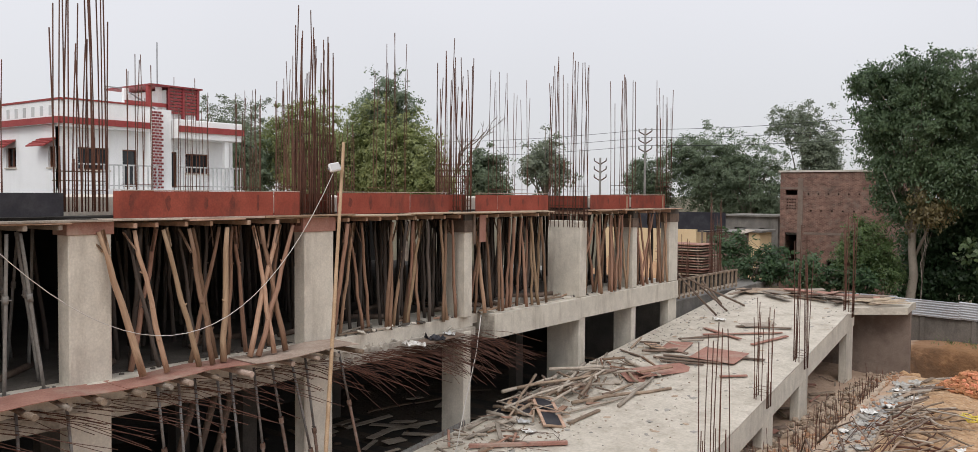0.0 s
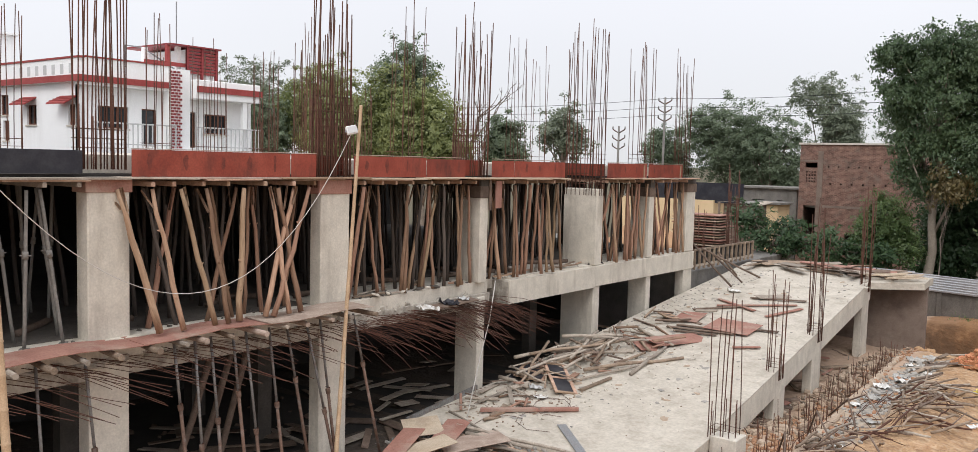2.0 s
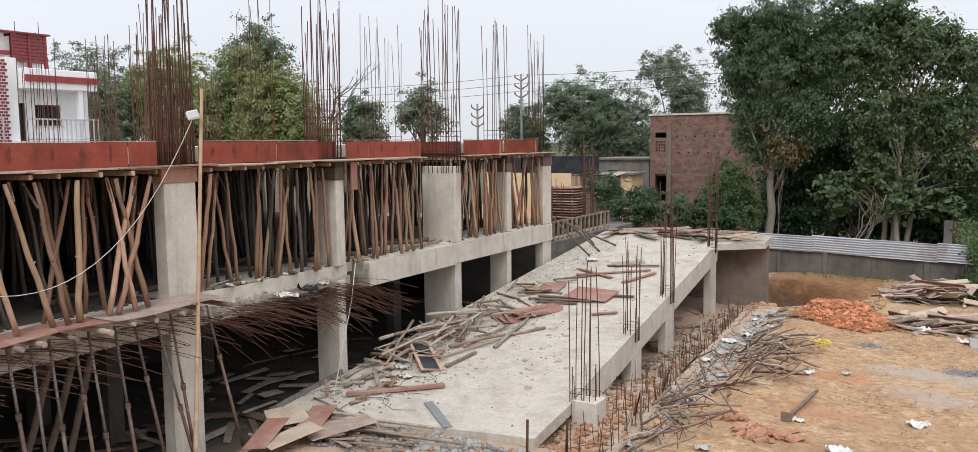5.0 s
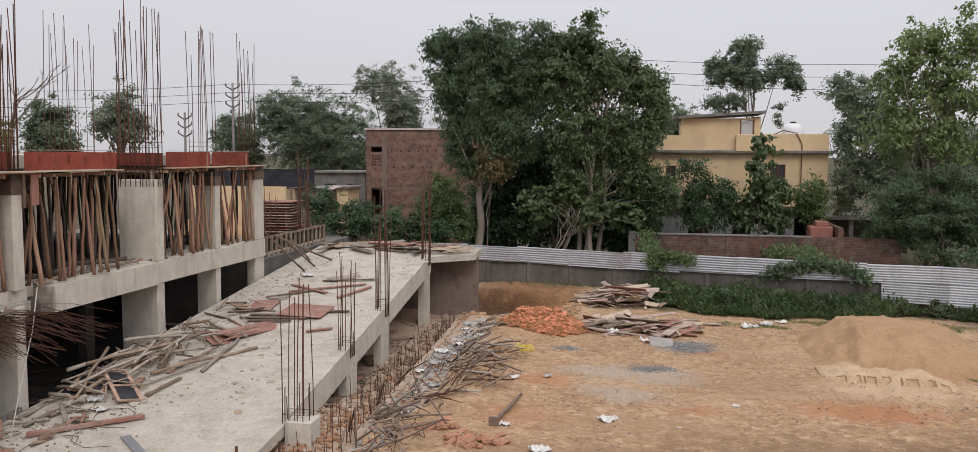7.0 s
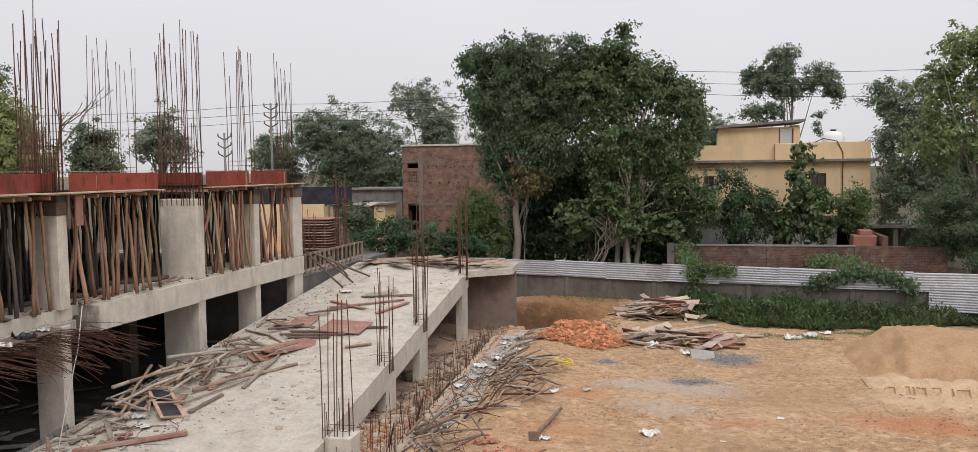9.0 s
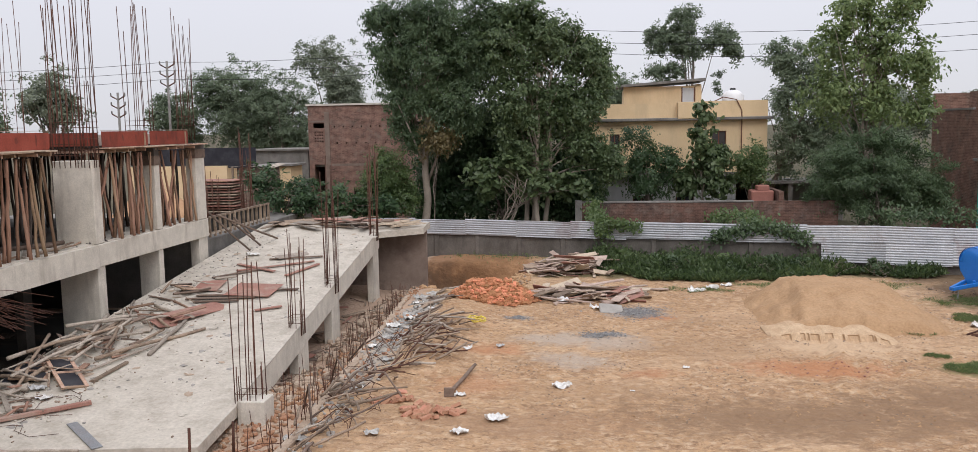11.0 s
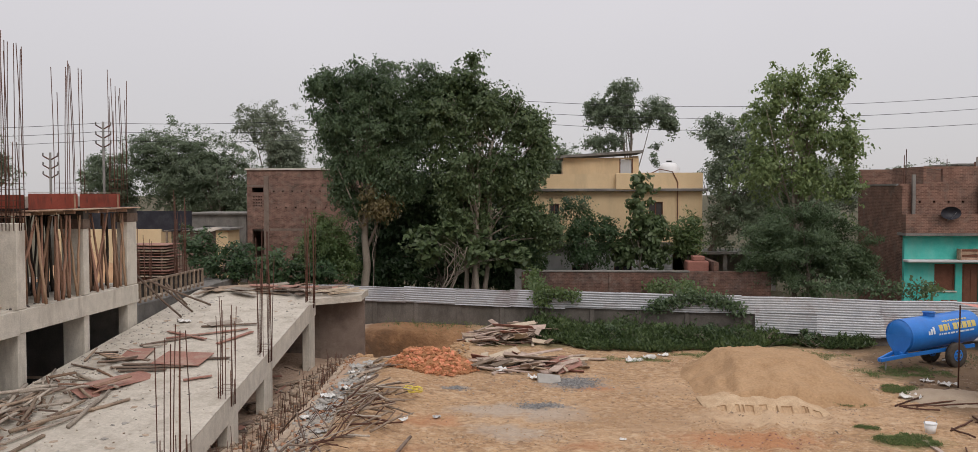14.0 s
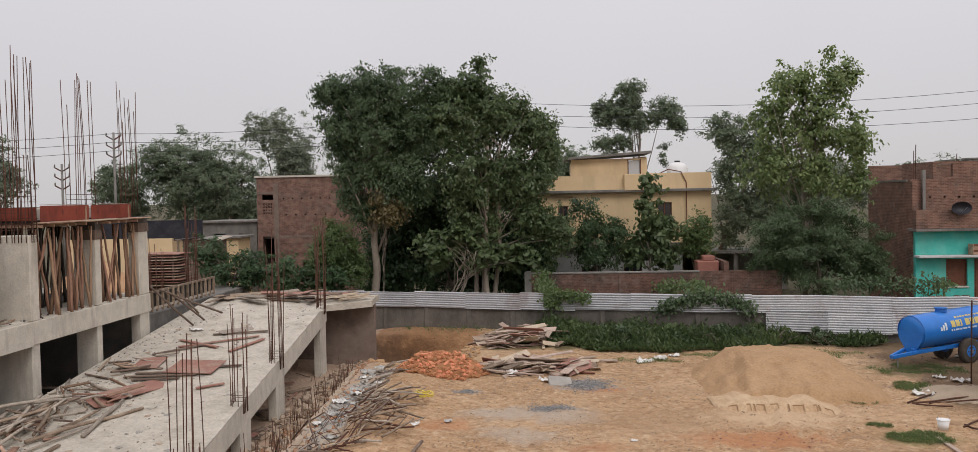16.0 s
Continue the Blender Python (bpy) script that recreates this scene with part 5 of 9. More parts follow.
# the long ones, from end to end with their lifts
for a, b, r in (((-13.75, 21.0, 0.35), (-13.3, 24.0, 0.10), 0.05), ((-13.4, 19.2, 0.12), (-13.1, 23.5, 0.32), 0.055), ((-12.5, 20.7, 0.10), (-10.7, 23.25, 0.05), 0.05), ((-11.3, 21.2, 0.05), (-11.5, 23.7, 0.12), 0.055),
                ((-13.6, 20.8, 0.25), (-13.0, 22.4, 0.22), 0.05), ((-12.9, 20.3, 0.2), (-12.9, 22.2, 0.2), 0.045), ((-14.1, 19.6, 0.5), (-13.9, 22.1, 0.25), 0.05), ((-14.1, 19.2, 0.2), (-13.3, 19.1, 0.25), 0.045),
                ((-14.1, 18.9, 0.15), (-13.0, 18.7, 0.12), 0.05), ((-14.1, 19.4, 0.3), (-12.6, 18.9, 0.25), 0.03), ((-14.0, 21.6, 0.2), (-12.2, 22.6, 0.14), 0.045), ((-13.9, 22.4, 0.12), (-12.6, 21.0, 0.3), 0.04), ((-12.2, 21.0, 0.06), (-11.8, 23.0, 0.1), 0.04),
                ((-14.05, 23.0, 0.1), (-12.3, 24.4, 0.08), 0.045), ((-13.0, 23.0, 0.3), (-12.4, 20.9, 0.2), 0.05),
                ((-14.0, 20.2, 0.45), (-12.7, 23.0, 0.3), 0.045), ((-13.8, 23.6, 0.3), (-12.9, 20.6, 0.4), 0.05), ((-13.4, 22.6, 0.42), (-11.9, 24.1, 0.12), 0.04), ((-14.1, 22.0, 0.5), (-12.8, 23.4, 0.35), 0.05), ((-13.9, 24.6, 0.15), (-12.6, 22.2, 0.36), 0.04), ((-13.6, 19.0, 0.3), (-12.9, 21.4, 0.42), 0.04), ((-12.9, 24.4, 0.1), (-11.6, 22.9, 0.2), 0.045), ((-14.05, 21.2, 0.55), (-13.2, 18.6, 0.2), 0.04), ((-13.2, 25.2, 0.08), (-11.4, 24.0, 0.12), 0.05), ((-14.1, 25.6, 0.1), (-12.9, 23.2, 0.4), 0.035), ((-12.4, 19.7, 0.1), (-11.4, 21.9, 0.08), 0.035)):
    stick(on_ramp(*a), on_ramp(*b), r, GREYWOOD if rng.random() < 0.6 else SCRAP, TANGLE, group="loose timber on the ramp", wob=0.04)
solo("batten", Shape().bar(on_ramp(-11.8, 19.4, 0.05), on_ramp(-11.6, 20.65, 0.05), 0.10, 0.06), SCRAP, "squared offcut lying apart on the ramp", "timber", "loose timber on the ramp")
# short stuff between and below them
for i in range(110):
    if i < 70:
        x, y = rng.gauss(-13.1, 0.6), rng.gauss(21.3, 1.3)
        h = 0.04 + rng.random() * 0.28
    elif i < 92:
        x, y = rng.uniform(-14.0, -12.2), rng.uniform(16.2, 19.2)
        h = 0.04 + rng.random() * 0.06
    else:
        x, y = rng.uniform(-13.9, -12.0), rng.uniform(24.0, 28.5)
        h = 0.04
    a = rng.uniform(0, 6.28)
    L_ = rng.uniform(0.3, 1.2)
    x, y = max(-14.1, min(x, -11.5)), max(16.3, y)
    x2, y2 = max(-14.1, min(x + math.sin(a) * L_, -10.9)), max(16.3, y + math.cos(a) * L_)
    p, q = on_ramp(x, y, h), on_ramp(x2, y2, max(0.03, h + jit(0.16)))
    k = rng.random()
    mt = (GREYWOOD, SCRAP, DARKWOOD, REDWOOD)[rng.randrange(4)]
    if k < 0.4:
        stick(p, q, rng.uniform(0.015, 0.04), mt, "short weathered stick in the timber heap on the ramp", group="loose timber on the ramp")
    else:
        solo("batten", Shape().bar(p, q, rng.uniform(0.04, 0.16), rng.uniform(0.02, 0.05), jit(0.5)), mt, "sawn offcut lying in the timber heap on the ramp", "timber", "loose timber on the ramp")
# thin wires curling out
for i in range(9):
    x, y = rng.uniform(-13.4, -11.2), rng.uniform(16.6, 19.0)
    a = rng.uniform(0, 6.28)
    pts = [on_ramp(x + 0.25 * k * math.cos(a + 0.5 * k), y + 0.25 * k * math.sin(a + 0.5 * k), 0.02 + 0.03 * (k % 2)) for k in range(6)]
    solo("wire", Shape().tube(pts, 0.006, 5), RUST, "rusty wire curling on the ramp", "wire", "loose wires on the ramp", smooth=True)


def sheet_on_ramp(c, w, d, turn, tilt, mt, label, name="plywood_sheet", lift=0.05):
    m = Matrix.Translation(on_ramp(c[0], c[1], lift)) @ Euler((math.atan(0.106) + tilt[0], tilt[1], turn)).to_matrix().to_4x4()
    return solo(name, Shape().box(-w / 2, w / 2, -d / 2, d / 2, -0.009, 0.009, 0.004, m), mt, label, "board", "plywood on the ramp")


sheet_on_ramp((-10.7, 26.85), 1.5, 1.35, 0.0, (0.0, 0.03), OLDPLY, "worn red plywood sheet lying on the ramp", lift=0.10)
sheet_on_ramp((-12.45, 27.4), 0.85, 1.15, 0.1, (0.02, -0.02), OLDPLY, "worn red plywood sheet beside others on the ramp", lift=0.06)
sheet_on_ramp((-11.6, 24.7), 2.0, 0.8, 1.15, (0.03, 0.0), OLDPLY, "faded red plywood strip lying askew on the ramp", lift=0.09)
sheet_on_ramp((-12.1, 23.75), 0.8, 0.8, 0.9, (0.05, 0.08), OLDPLY, "faded red plywood offcut on the ramp", lift=0.05)
sheet_on_ramp((-13.75, 19.75), 0.8, 1.0, 0.3, (0.05, 0.04), BLACKPLY, "black plywood offcut under the timber heap", lift=0.08)
sheet_on_ramp((-11.0, 31.5), 1.5, 0.5, 0.9, (0.0, 0.0), GREYWOOD, "grey board lying on the ramp", lift=0.04)
for a, b in (((-12.6, 26.0), (-10.4, 26.2)), ((-12.4, 26.35), (-10.5, 26.5)), ((-12.3, 29.3), (-9.9, 30.6)), ((-12.6, 30.2), (-10.9, 29.2)), ((-10.3, 28.7), (-9.6, 30.2)), ((-9.9, 24.9), (-9.2, 25.3)), ((-12.2, 25.7), (-10.8, 25.85)), ((-11.7, 30.9), (-9.8, 31.3)), ((-12.8, 28.4), (-11.3, 29.7)), ((-10.2, 27.0), (-9.3, 27.1))):
    solo("plank", Shape().bar(on_ramp(*a, 0.05), on_ramp(*b, 0.06), 0.16, 0.035), DARKWOOD if rng.random() < 0.5 else OLDPLY, "brown plank lying on the ramp", "plank", "planks on the ramp")
solo("red_beam", Shape().bar(on_ramp(-13.1, 16.8, 0.09), on_ramp(-11.1, 18.2, 0.06), 0.13, 0.09), OLDPLY, "long red painted timber lying across the ramp", "timber")
solo("steel_plate", Shape().bar(on_ramp(-10.95, 17.2, 0.03), on_ramp(-9.75, 16.15, 0.02), 0.22, 0.02), STEEL, "grey steel strip lying at the ramp foot", "plate")


def window_frame(c, w, h, turn, tilt):
    t = thing("window_frame", on_ramp(c[0], c[1], 0.12), "broken timber window frame with dark mesh among the debris", "window frame", "old window frames")
    m = Matrix.Translation(on_ramp(c[0], c[1], 0.14)) @ Euler((tilt, 0.12, turn)).to_matrix().to_4x4()
    e = 0.045
    part("rail", Shape().box(-w / 2, w / 2, -h / 2, -h / 2 + e * 2, -e / 2, e / 2, 0.006, m), WOOD, t)
    part("rail", Shape().box(-w / 2, w / 2, h / 2 - e * 2, h / 2, -e / 2, e / 2, 0.006, m), WOOD, t)
    part("rail", Shape().box(-w / 2, w / 2, -e, e, -e / 2, e / 2, 0.006, m), WOOD, t)
    part("stile", Shape().box(-w / 2, -w / 2 + e * 2, -h / 2, h / 2, -e / 2 - 0.003, e / 2 + 0.003, 0.006, m), WOOD, t)
    part("stile", Shape().box(w / 2 - e * 2, w / 2, -h / 2, h / 2, -e / 2 - 0.003, e / 2 + 0.003, 0.006, m), WOOD, t)
    part("mesh_panel", Shape().box(-w / 2 + e, w / 2 - e, -h / 2 + e, h / 2 - e, -0.006, 0.0, 0, m), BLACKPLY, t)


window_frame((-12.65, 19.7), 0.62, 1.95, 0.785, 0.17)
window_frame((-13.55, 19.75), 0.85, 1.1, 0.35, 0.12)
window_frame((-13.0, 26.9), 0.5, 0.7, 0.9, 0.05)


def rag(c, size, mt=CLOTH, name="torn_sack", label="crumpled white plastic sack", z=None, category="sack"):
    """A crumpled sheet."""
    s = Shape()
    n = 7
    k = rng.random() * 50
    for j in range(n):
        for i in range(n):
            u, w = i / (n - 1) - 0.5, j / (n - 1) - 0.5
            u, w = u * math.sqrt(1 - 2 * w * w), w * math.sqrt(1 - 2 * u * u)
            an = math.atan2(w, u)
            e = 0.95 + 0.4 * noise.noise(Vector((math.cos(an) * 1.4 + k, math.sin(an) * 1.4, k)))
            bump = 0.42 * size * abs(noise.noise(Vector((u * 6 + k, w * 6, 2)))) + 0.10 * size * max(0, 0.5 - math.hypot(u, w))
            s.v.append((c[0] + u * size * e, c[1] + w * size * e * 0.8, c[2] + 0.01 + bump))
    for j in range(n - 1):
        for i in range(n - 1):
            s.f.append((j * n + i, j * n + i + 1, (j + 1) * n + i + 1, (j + 1) * n + i))
    m = s.mesh(name, mt)
    return tagged(new(name, m), label, category, "scattered " + category + "s")


rag(on_ramp(-12.4, 18.45, 0.02), 0.42)
rag(on_ramp(-12.95, 18.95, 0.02), 0.5, GREYWASH, label="crumpled grey cement sack")
rag(on_ramp(-12.6, 31.6, 0.02), 0.5)
solo("ledge_board", Shape().bar((-14.05, 15.9, 2.72), (-14.12, 17.7, 2.76), 0.34, 0.03, 0.12), DARKWOOD, "dark board jutting out below the slab edge", "board")
rag((-13.95, 15.75, 2.72), 0.62, label="white sack snagged below the slab edge")
rag((-14.02, 16.6, 2.74), 0.6, BLACKPLY, "tarpaulin_scrap", "black tarpaulin scrap below the slab edge", category="scrap")
rag((-14.15, 17.3, 2.77), 0.4, GREYWASH, label="grey sack below the slab edge")
for i in range(9):
    y = rng.uniform(14.0, 18.2)
    solo("concrete_lump", Shape().box(-0.09, 0.09, -0.13, 0.13, -0.05, 0.06, 0.03, Matrix.Translation((FX - 0.12 + jit(0.05), y, FLOOR + 0.05)) @ Euler((jit(0.4), jit(0.4), rng.uniform(0, 3))).to_matrix().to_4x4() @ Matrix.Diagonal((rng.uniform(0.4, 1.1), rng.uniform(0.4, 1.1), rng.uniform(0.3, 0.7), 1))), GRIMESHADE if i % 2 else CONCRETE, "broken concrete lump on the slab edge", "rubble", "lumps on the slab edge")

solo("hanging_cable", Shape().tube([(-14.22, 18.75, 3.12), (-13.95, 18.2, 2.2), (-13.6, 17.3, 1.1), (-13.2, 16.4, 0.04)], 0.013, 6), PALEWIRE, "pale cable hanging from the slab edge to the ramp foot", "cable", smooth=True)
for i in range(16):
    y = rng.uniform(18.9, 23.6) if i < 10 else rng.uniform(13.8, 17.6)
    a = rng.gauss(0.1, 0.5)
    L_ = rng.uniform(0.4, 1.4)
    x = FX - rng.uniform(0.25, 0.6)
    solo("batten", Shape().bar((x, y, FLOOR + 0.03), (min(x + math.sin(a) * L_, FX - 0.08), y + math.cos(a) * L_, FLOOR + 0.05 + rng.random() * 0.06), rng.uniform(0.05, 0.12), 0.035, jit(0.2)), (SCRAP, WOOD, GREYWOOD)[i % 3], "timber offcut lying along the floor edge", "timber", "offcuts on the floor edge")

# planks dumped at the head of the ramp
for i in range(46):
    x, y = rng.uniform(-14.0, -8.8), rng.uniform(36.3, 37.6)
    a = rng.gauss(1.4, 0.8)
    L_ = rng.uniform(0.9, 2.2)
    h = rng.uniform(0.03, 0.32)
    p = (x, y, ramp_z(36.5) + h)
    q = (x + math.sin(a) * L_, y + math.cos(a) * L_ * 0.6, ramp_z(36.5) + max(0.03, h + jit(0.15)))
    if q[0] > -7.6:
        continue
    mt = (SCRAP, DARKWOOD, OLDPLY, GREYWOOD)[rng.randrange(4)]
    solo("plank", Shape().bar(p, q, rng.uniform(0.15, 0.45), 0.03, jit(0.25)), mt, "scrap plank dumped at the head of the ramp", "plank", "scrap planks at the ramp head")
for i in range(22):
    y = 36.0 + rng.random() * 1.2
    x = rng.uniform(-8.6, -7.2)
    solo("batten", Shape().bar((x - 0.8, y - 0.25, 2.22 + rng.random() * 0.16), (x + rng.uniform(0.1, 0.35), y + 0.45, 2.27 + rng.random() * 0.14), 0.07, 0.03), PALEPLY, "pale batten lying on the broken slab edge", "timber", "battens on the slab edge")
# ply stack beyond the building
ps = Vector((-17.7, 39.9, 2.2))
for i in range(15):
    solo("plywood_sheet", Shape().box(-1.2, 1.2, -0.7, 0.7, 0, 0.045, 0.006, Matrix.Translation(ps + Vector((jit(0.12), jit(0.1), i * 0.13))) @ Matrix.Rotation(jit(0.1), 4, "Z")), OLDPLY if i % 3 else PALEPLY, "plywood sheet in the stack beyond the building", "board", "stacked plywood")
    if i < 14:
        for k in (-0.9, 0.9):
            solo("spacer", Shape().box(-0.05, 0.05, -0.6, 0.6, 0, 0.075, 0, Matrix.Translation(ps + Vector((k, 0, i * 0.13 + 0.05)))), DARKWOOD, "timber spacer between stacked plywood sheets", "timber", "spacers in the stack")
solo("back_terrace", Shape().box(-30, -14.6, 31.8, 43, -0.5, 2.2, 0.02), OLDC, "raised concrete terrace behind the ramp head", "terrace", kind="structure")

# ---- yard ----
def yard(x, y, h=0.0):
    return (x, y, ground_z(x, y) + h)


# sand heap with a flat worn top and a scraped face
hs = Shape()
hn = 110
HX0, HX1, HY0, HY1 = 3.4, 12.6, 25.6, 34.6
for j in range(hn + 1):
    for i in range(hn + 1):
        x, y = HX0 + (HX1 - HX0) * i / hn, HY0 + (HY1 - HY0) * j / hn
        wob = 0.35 * noise.noise(Vector((x * 0.7, y * 0.7, 8)))
        dx = max(6.9 + wob - x, x - 9.7 - wob, 0)
        front = 29.5 + wob * 0.5 - y
        dy = front * 0.20 + max(0, 27.0 + wob * 0.4 - y) * 0.55 if front > 0 else max(0, y - 31.6) * 0.55
        d = math.hypot(dx * 0.64, dy)
        h = 0.94 - 0.09 * max(0, min(x, 9.7) - 8.2) - d
        if d > 0.03:
            h += 0.10 * noise.noise(Vector((x * 3.2, y * 0.7, 1))) + 0.05 * noise.noise(Vector((x * 7, y * 2, 2)))
        h += 0.05 * noise.noise(Vector((x * 1.6, y * 1.6, 3))) + 0.02 * noise.noise(Vector((x * 6, y * 6, 4)))
        h = max(h, -0.15)
        hs.v.append((x, y, ground_z(x, y) + h))
for j in range(hn):
    for i in range(hn):
        a = j * (hn + 1) + i
        hs.f.append((a, a + 1, a + hn + 2, a + hn + 1))
solo("sand_mound", hs, SAND, "broad mound of fine tan sand with a worn flat top", "sand", smooth=True)


# the bank scraped by a digger bucket at the foot of the mound, combed by its teeth
bk_ = Shape()
prof = ((-0.6, -0.05), (-0.2, 0.0), (0.0, 0.02), (0.05, 0.08), (0.11, 0.15), (0.18, 0.19), (0.45, 0.22), (0.9, 0.25), (1.4, 0.26), (2.0, -0.05))
nb_ = 150
TEETH = [(5.45 + 0.23 * k + 0.09 * math.sin(k * 2.4), 0.02 + 0.03 * (k * 7 % 4)) for k in range(14)]
for i in range(nb_ + 1):
    x = 5.3 + 3.5 * i / nb_
    ends = min(1.0, 5 * min(i, nb_ - i) / nb_ + 0.05)
    tooth = 1.0 if any(abs(x - c_) < w_ for c_, w_ in TEETH) else 0.0
    base_y = 26.0 - 0.12 * (x - 5.3) + 0.03 * noise.noise(Vector((x * 2, 1, 4)))
    zg = ground_z(x, 25.6) * 0.4
    for o, h in prof:
        y = base_y + o + (0.09 * tooth if 0 <= o < 0.14 else 0)
        bk_.v.append((x, y, zg + h * ends + 0.01 * noise.noise(Vector((x * 6, o * 6, 8))) - (0.05 if h <= 0 else 0)))
np_ = len(prof)
bk_.f = [(i * np_ + k, (i + 1) * np_ + k, (i + 1) * np_ + k + 1, i * np_ + k + 1) for i in range(nb_) for k in range(np_ - 1)]
solo("scraped_bank", bk_, PALESAND, "pale sand bank scraped and combed by a digger bucket", "sand", smooth=False)


def gravel(cx, cy, rx, ry, n, label="patch of grey crushed stone on the sand"):
    s = Shape()
    for i in range(n):
        a, r = rng.uniform(0, 6.28), abs(rng.gauss(0, 0.42))
        x, y = cx + rx * r * math.cos(a), cy + ry * r * math.sin(a)
        k = rng.uniform(0.012, 0.028)
        z = ground_z(x, y) + 0.008
        p = [Vector((jit(k), jit(k), jit(k * 0.3))) + Vector(o) * k for o in ((1, 0, 0), (0, 1, 0), (-1, 0, 0), (0, -1, 0), (0, 0, 1))]
        b = len(s.v)
        s.v += [(x + q.x, y + q.y, z + q.z) for q in p]
        s.f += [(b, b + 1, b + 4), (b + 1, b + 2, b + 4), (b + 2, b + 3, b + 4), (b + 3, b, b + 4)]
    return solo("gravel_patch", s, GRAVEL, label, "gravel", kind="stuff")


gravel(1.6, 29.6, 1.1, 1.2, 2600, "grey crushed stone spread beside the board pile")
gravel(0.4, 26.3, 0.9, 0.5, 1100)
gravel(-2.3, 28.5, 0.5, 0.35, 500)
gravel(-5.9, 27.5, 0.6, 4.5, 1300, "grey stone chips along the plinth beam")

# board piles
for i in range(190):
    if i < 90:
        x, y, a0 = rng.uniform(-1.9, 1.5), rng.uniform(31.2, 33.4), 1.45
    else:
        x, y, a0 = rng.uniform(-2.5, 0.9), rng.uniform(36.9, 39.2), 1.4
    a = rng.gauss(a0, 0.75)
    L_ = rng.uniform(0.5, 2.2)
    hh = 0.04 + rng.random() * (0.45 if i < 90 else 0.65) * max(0.2, 1 - abs(x + 0.4) / 2.4)
    p = yard(x - math.sin(a) * L_ / 2, y - math.cos(a) * L_ / 2, hh + jit(0.08) if hh > 0.15 else 0.03)
    q = yard(x + math.sin(a) * L_ / 2, y + math.cos(a) * L_ / 2, max(0.03, hh + jit(0.2)))
    mt = (FADEDPLY, FADEDPLY, SCRAP, PALEPLY, OLDPLY, FADEDPLY)[rng.randrange(6)]
    solo("board", Shape().bar(p, q, rng.uniform(0.07, 0.36), rng.uniform(0.02, 0.04), jit(0.8)), mt, "faded board thrown on a pile in the yard", "board", "boards in the yard piles")
for p, q, w in (((-1.2, 31.4), (2.2, 34.2), 0.2), ((-0.4, 32.8), (3.0, 33.4), 0.22), ((0.9, 30.6), (1.5, 33.0), 0.35), ((-1.7, 31.0), (0.2, 30.8), 0.12)):
    solo("board", Shape().bar(yard(*p, 0.2), yard(*q, 0.07), w, 0.04), FADEDPLY, "long pale plank lying across the board pile", "board", "boards in the yard piles")
solo("concrete_form", Shape().box(-0.4, 0.4, -0.24, 0.24, 0, 0.12, 0.02, Matrix.Translation(yard(0.75, 29.75, 0.02)) @ Euler((0.55, 0.12, 0.2)).to_matrix().to_4x4()), PLASTER, "pale grey box lying tilted by the gravel", "box")
rag(yard(0.3, 30.1, 0.02), 0.5, label="white cement sack beside the grey box")
rag(yard(-0.9, 31.0, 0.05), 0.55)

# short starter bars in the dug strip, with rubble
sb = thing("starter_bars", (-7, 24, 0), "rows of short rusty starter bars in the dug strip", "rebar")
for i in range(150):
    y = rng.uniform(16.0, 35.5)
    x = plinth_x(y) - 0.25 - rng.choice((0, 0.2, 0.5, 0.9)) + jit(0.08)
    piece("bar", rebar(round(rng.uniform(0.4, 0.9), 1), rng.randrange(4), 0.008), sb, Matrix.Translation((x, y, ground_z(x, y) - 0.05)) @ Euler((jit(0.12), jit(0.12), 0)).to_matrix().to_4x4())
for i in range(26):
    y = 15.5 + i * 0.6 + jit(0.2)
    piece("bar", rebar(round(rng.uniform(0.4, 0.8), 1), rng.randrange(4), 0.009), sb, Matrix.Translation((plinth_x(y), y, 0.05)) @ Euler((jit(0.1), jit(0.1), 0)).to_matrix().to_4x4())


def rubble(cx, cy, rx, ry, n, mt, label, lo=0.03, hi=0.09, zf=None):
    s = Shape()
    for i in range(n):
        x, y = cx + jit(rx), cy + jit(ry)
        k = rng.uniform(lo, hi)
        z = (zf or ground_z)(x, y) if zf is None else zf(y)
        s.box(-k, k, -k * rng.uniform(0.5, 0.9), k * 0.7, -k * 0.4, k * rng.uniform(0.4, 0.8), k * 0.25,
              Matrix.Translation((x, y, z + k * 0.2)) @ Euler((jit(0.5), jit(0.5), rng.uniform(0, 3))).to_matrix().to_4x4())
    return solo("rubble", s, mt, label, "rubble", kind="stuff")


rubble(-7.2, 26, 0.65, 9.5, 700, DUSTBRICK, "broken red brick rubble in the dug strip")
rubble(-7.6, 27, 0.9, 10, 500, DUSTC, "grey concrete rubble in the dug strip")
rubble(-5.8, 24, 0.6, 8, 420, PLASTER, "pale mortar lumps along the plinth beam", 0.02, 0.09)
rubble(-6.0, 22, 0.5, 7, 160, DUSTBRICK, "brick bats along the plinth beam", 0.03, 0.09)
rubble(-7.7, 27.5, 0.8, 7.5, 170, DUSTC, "larger concrete lumps in the dug strip", 0.07, 0.17)
rubble(-7.6, 28.5, 0.8, 7.0, 260, SCRAP, "dark wood scraps and clods in the dug strip", 0.03, 0.12)
rubble(-4.8, 35.4, 2.3, 1.5, 330, SAND, "clods of earth fallen from the dug bank", 0.04, 0.15)
rubble(-4.8, 35.4, 2.3, 1.5, 220, SCRAP, "dark clods and roots in the dug bank", 0.03, 0.10)
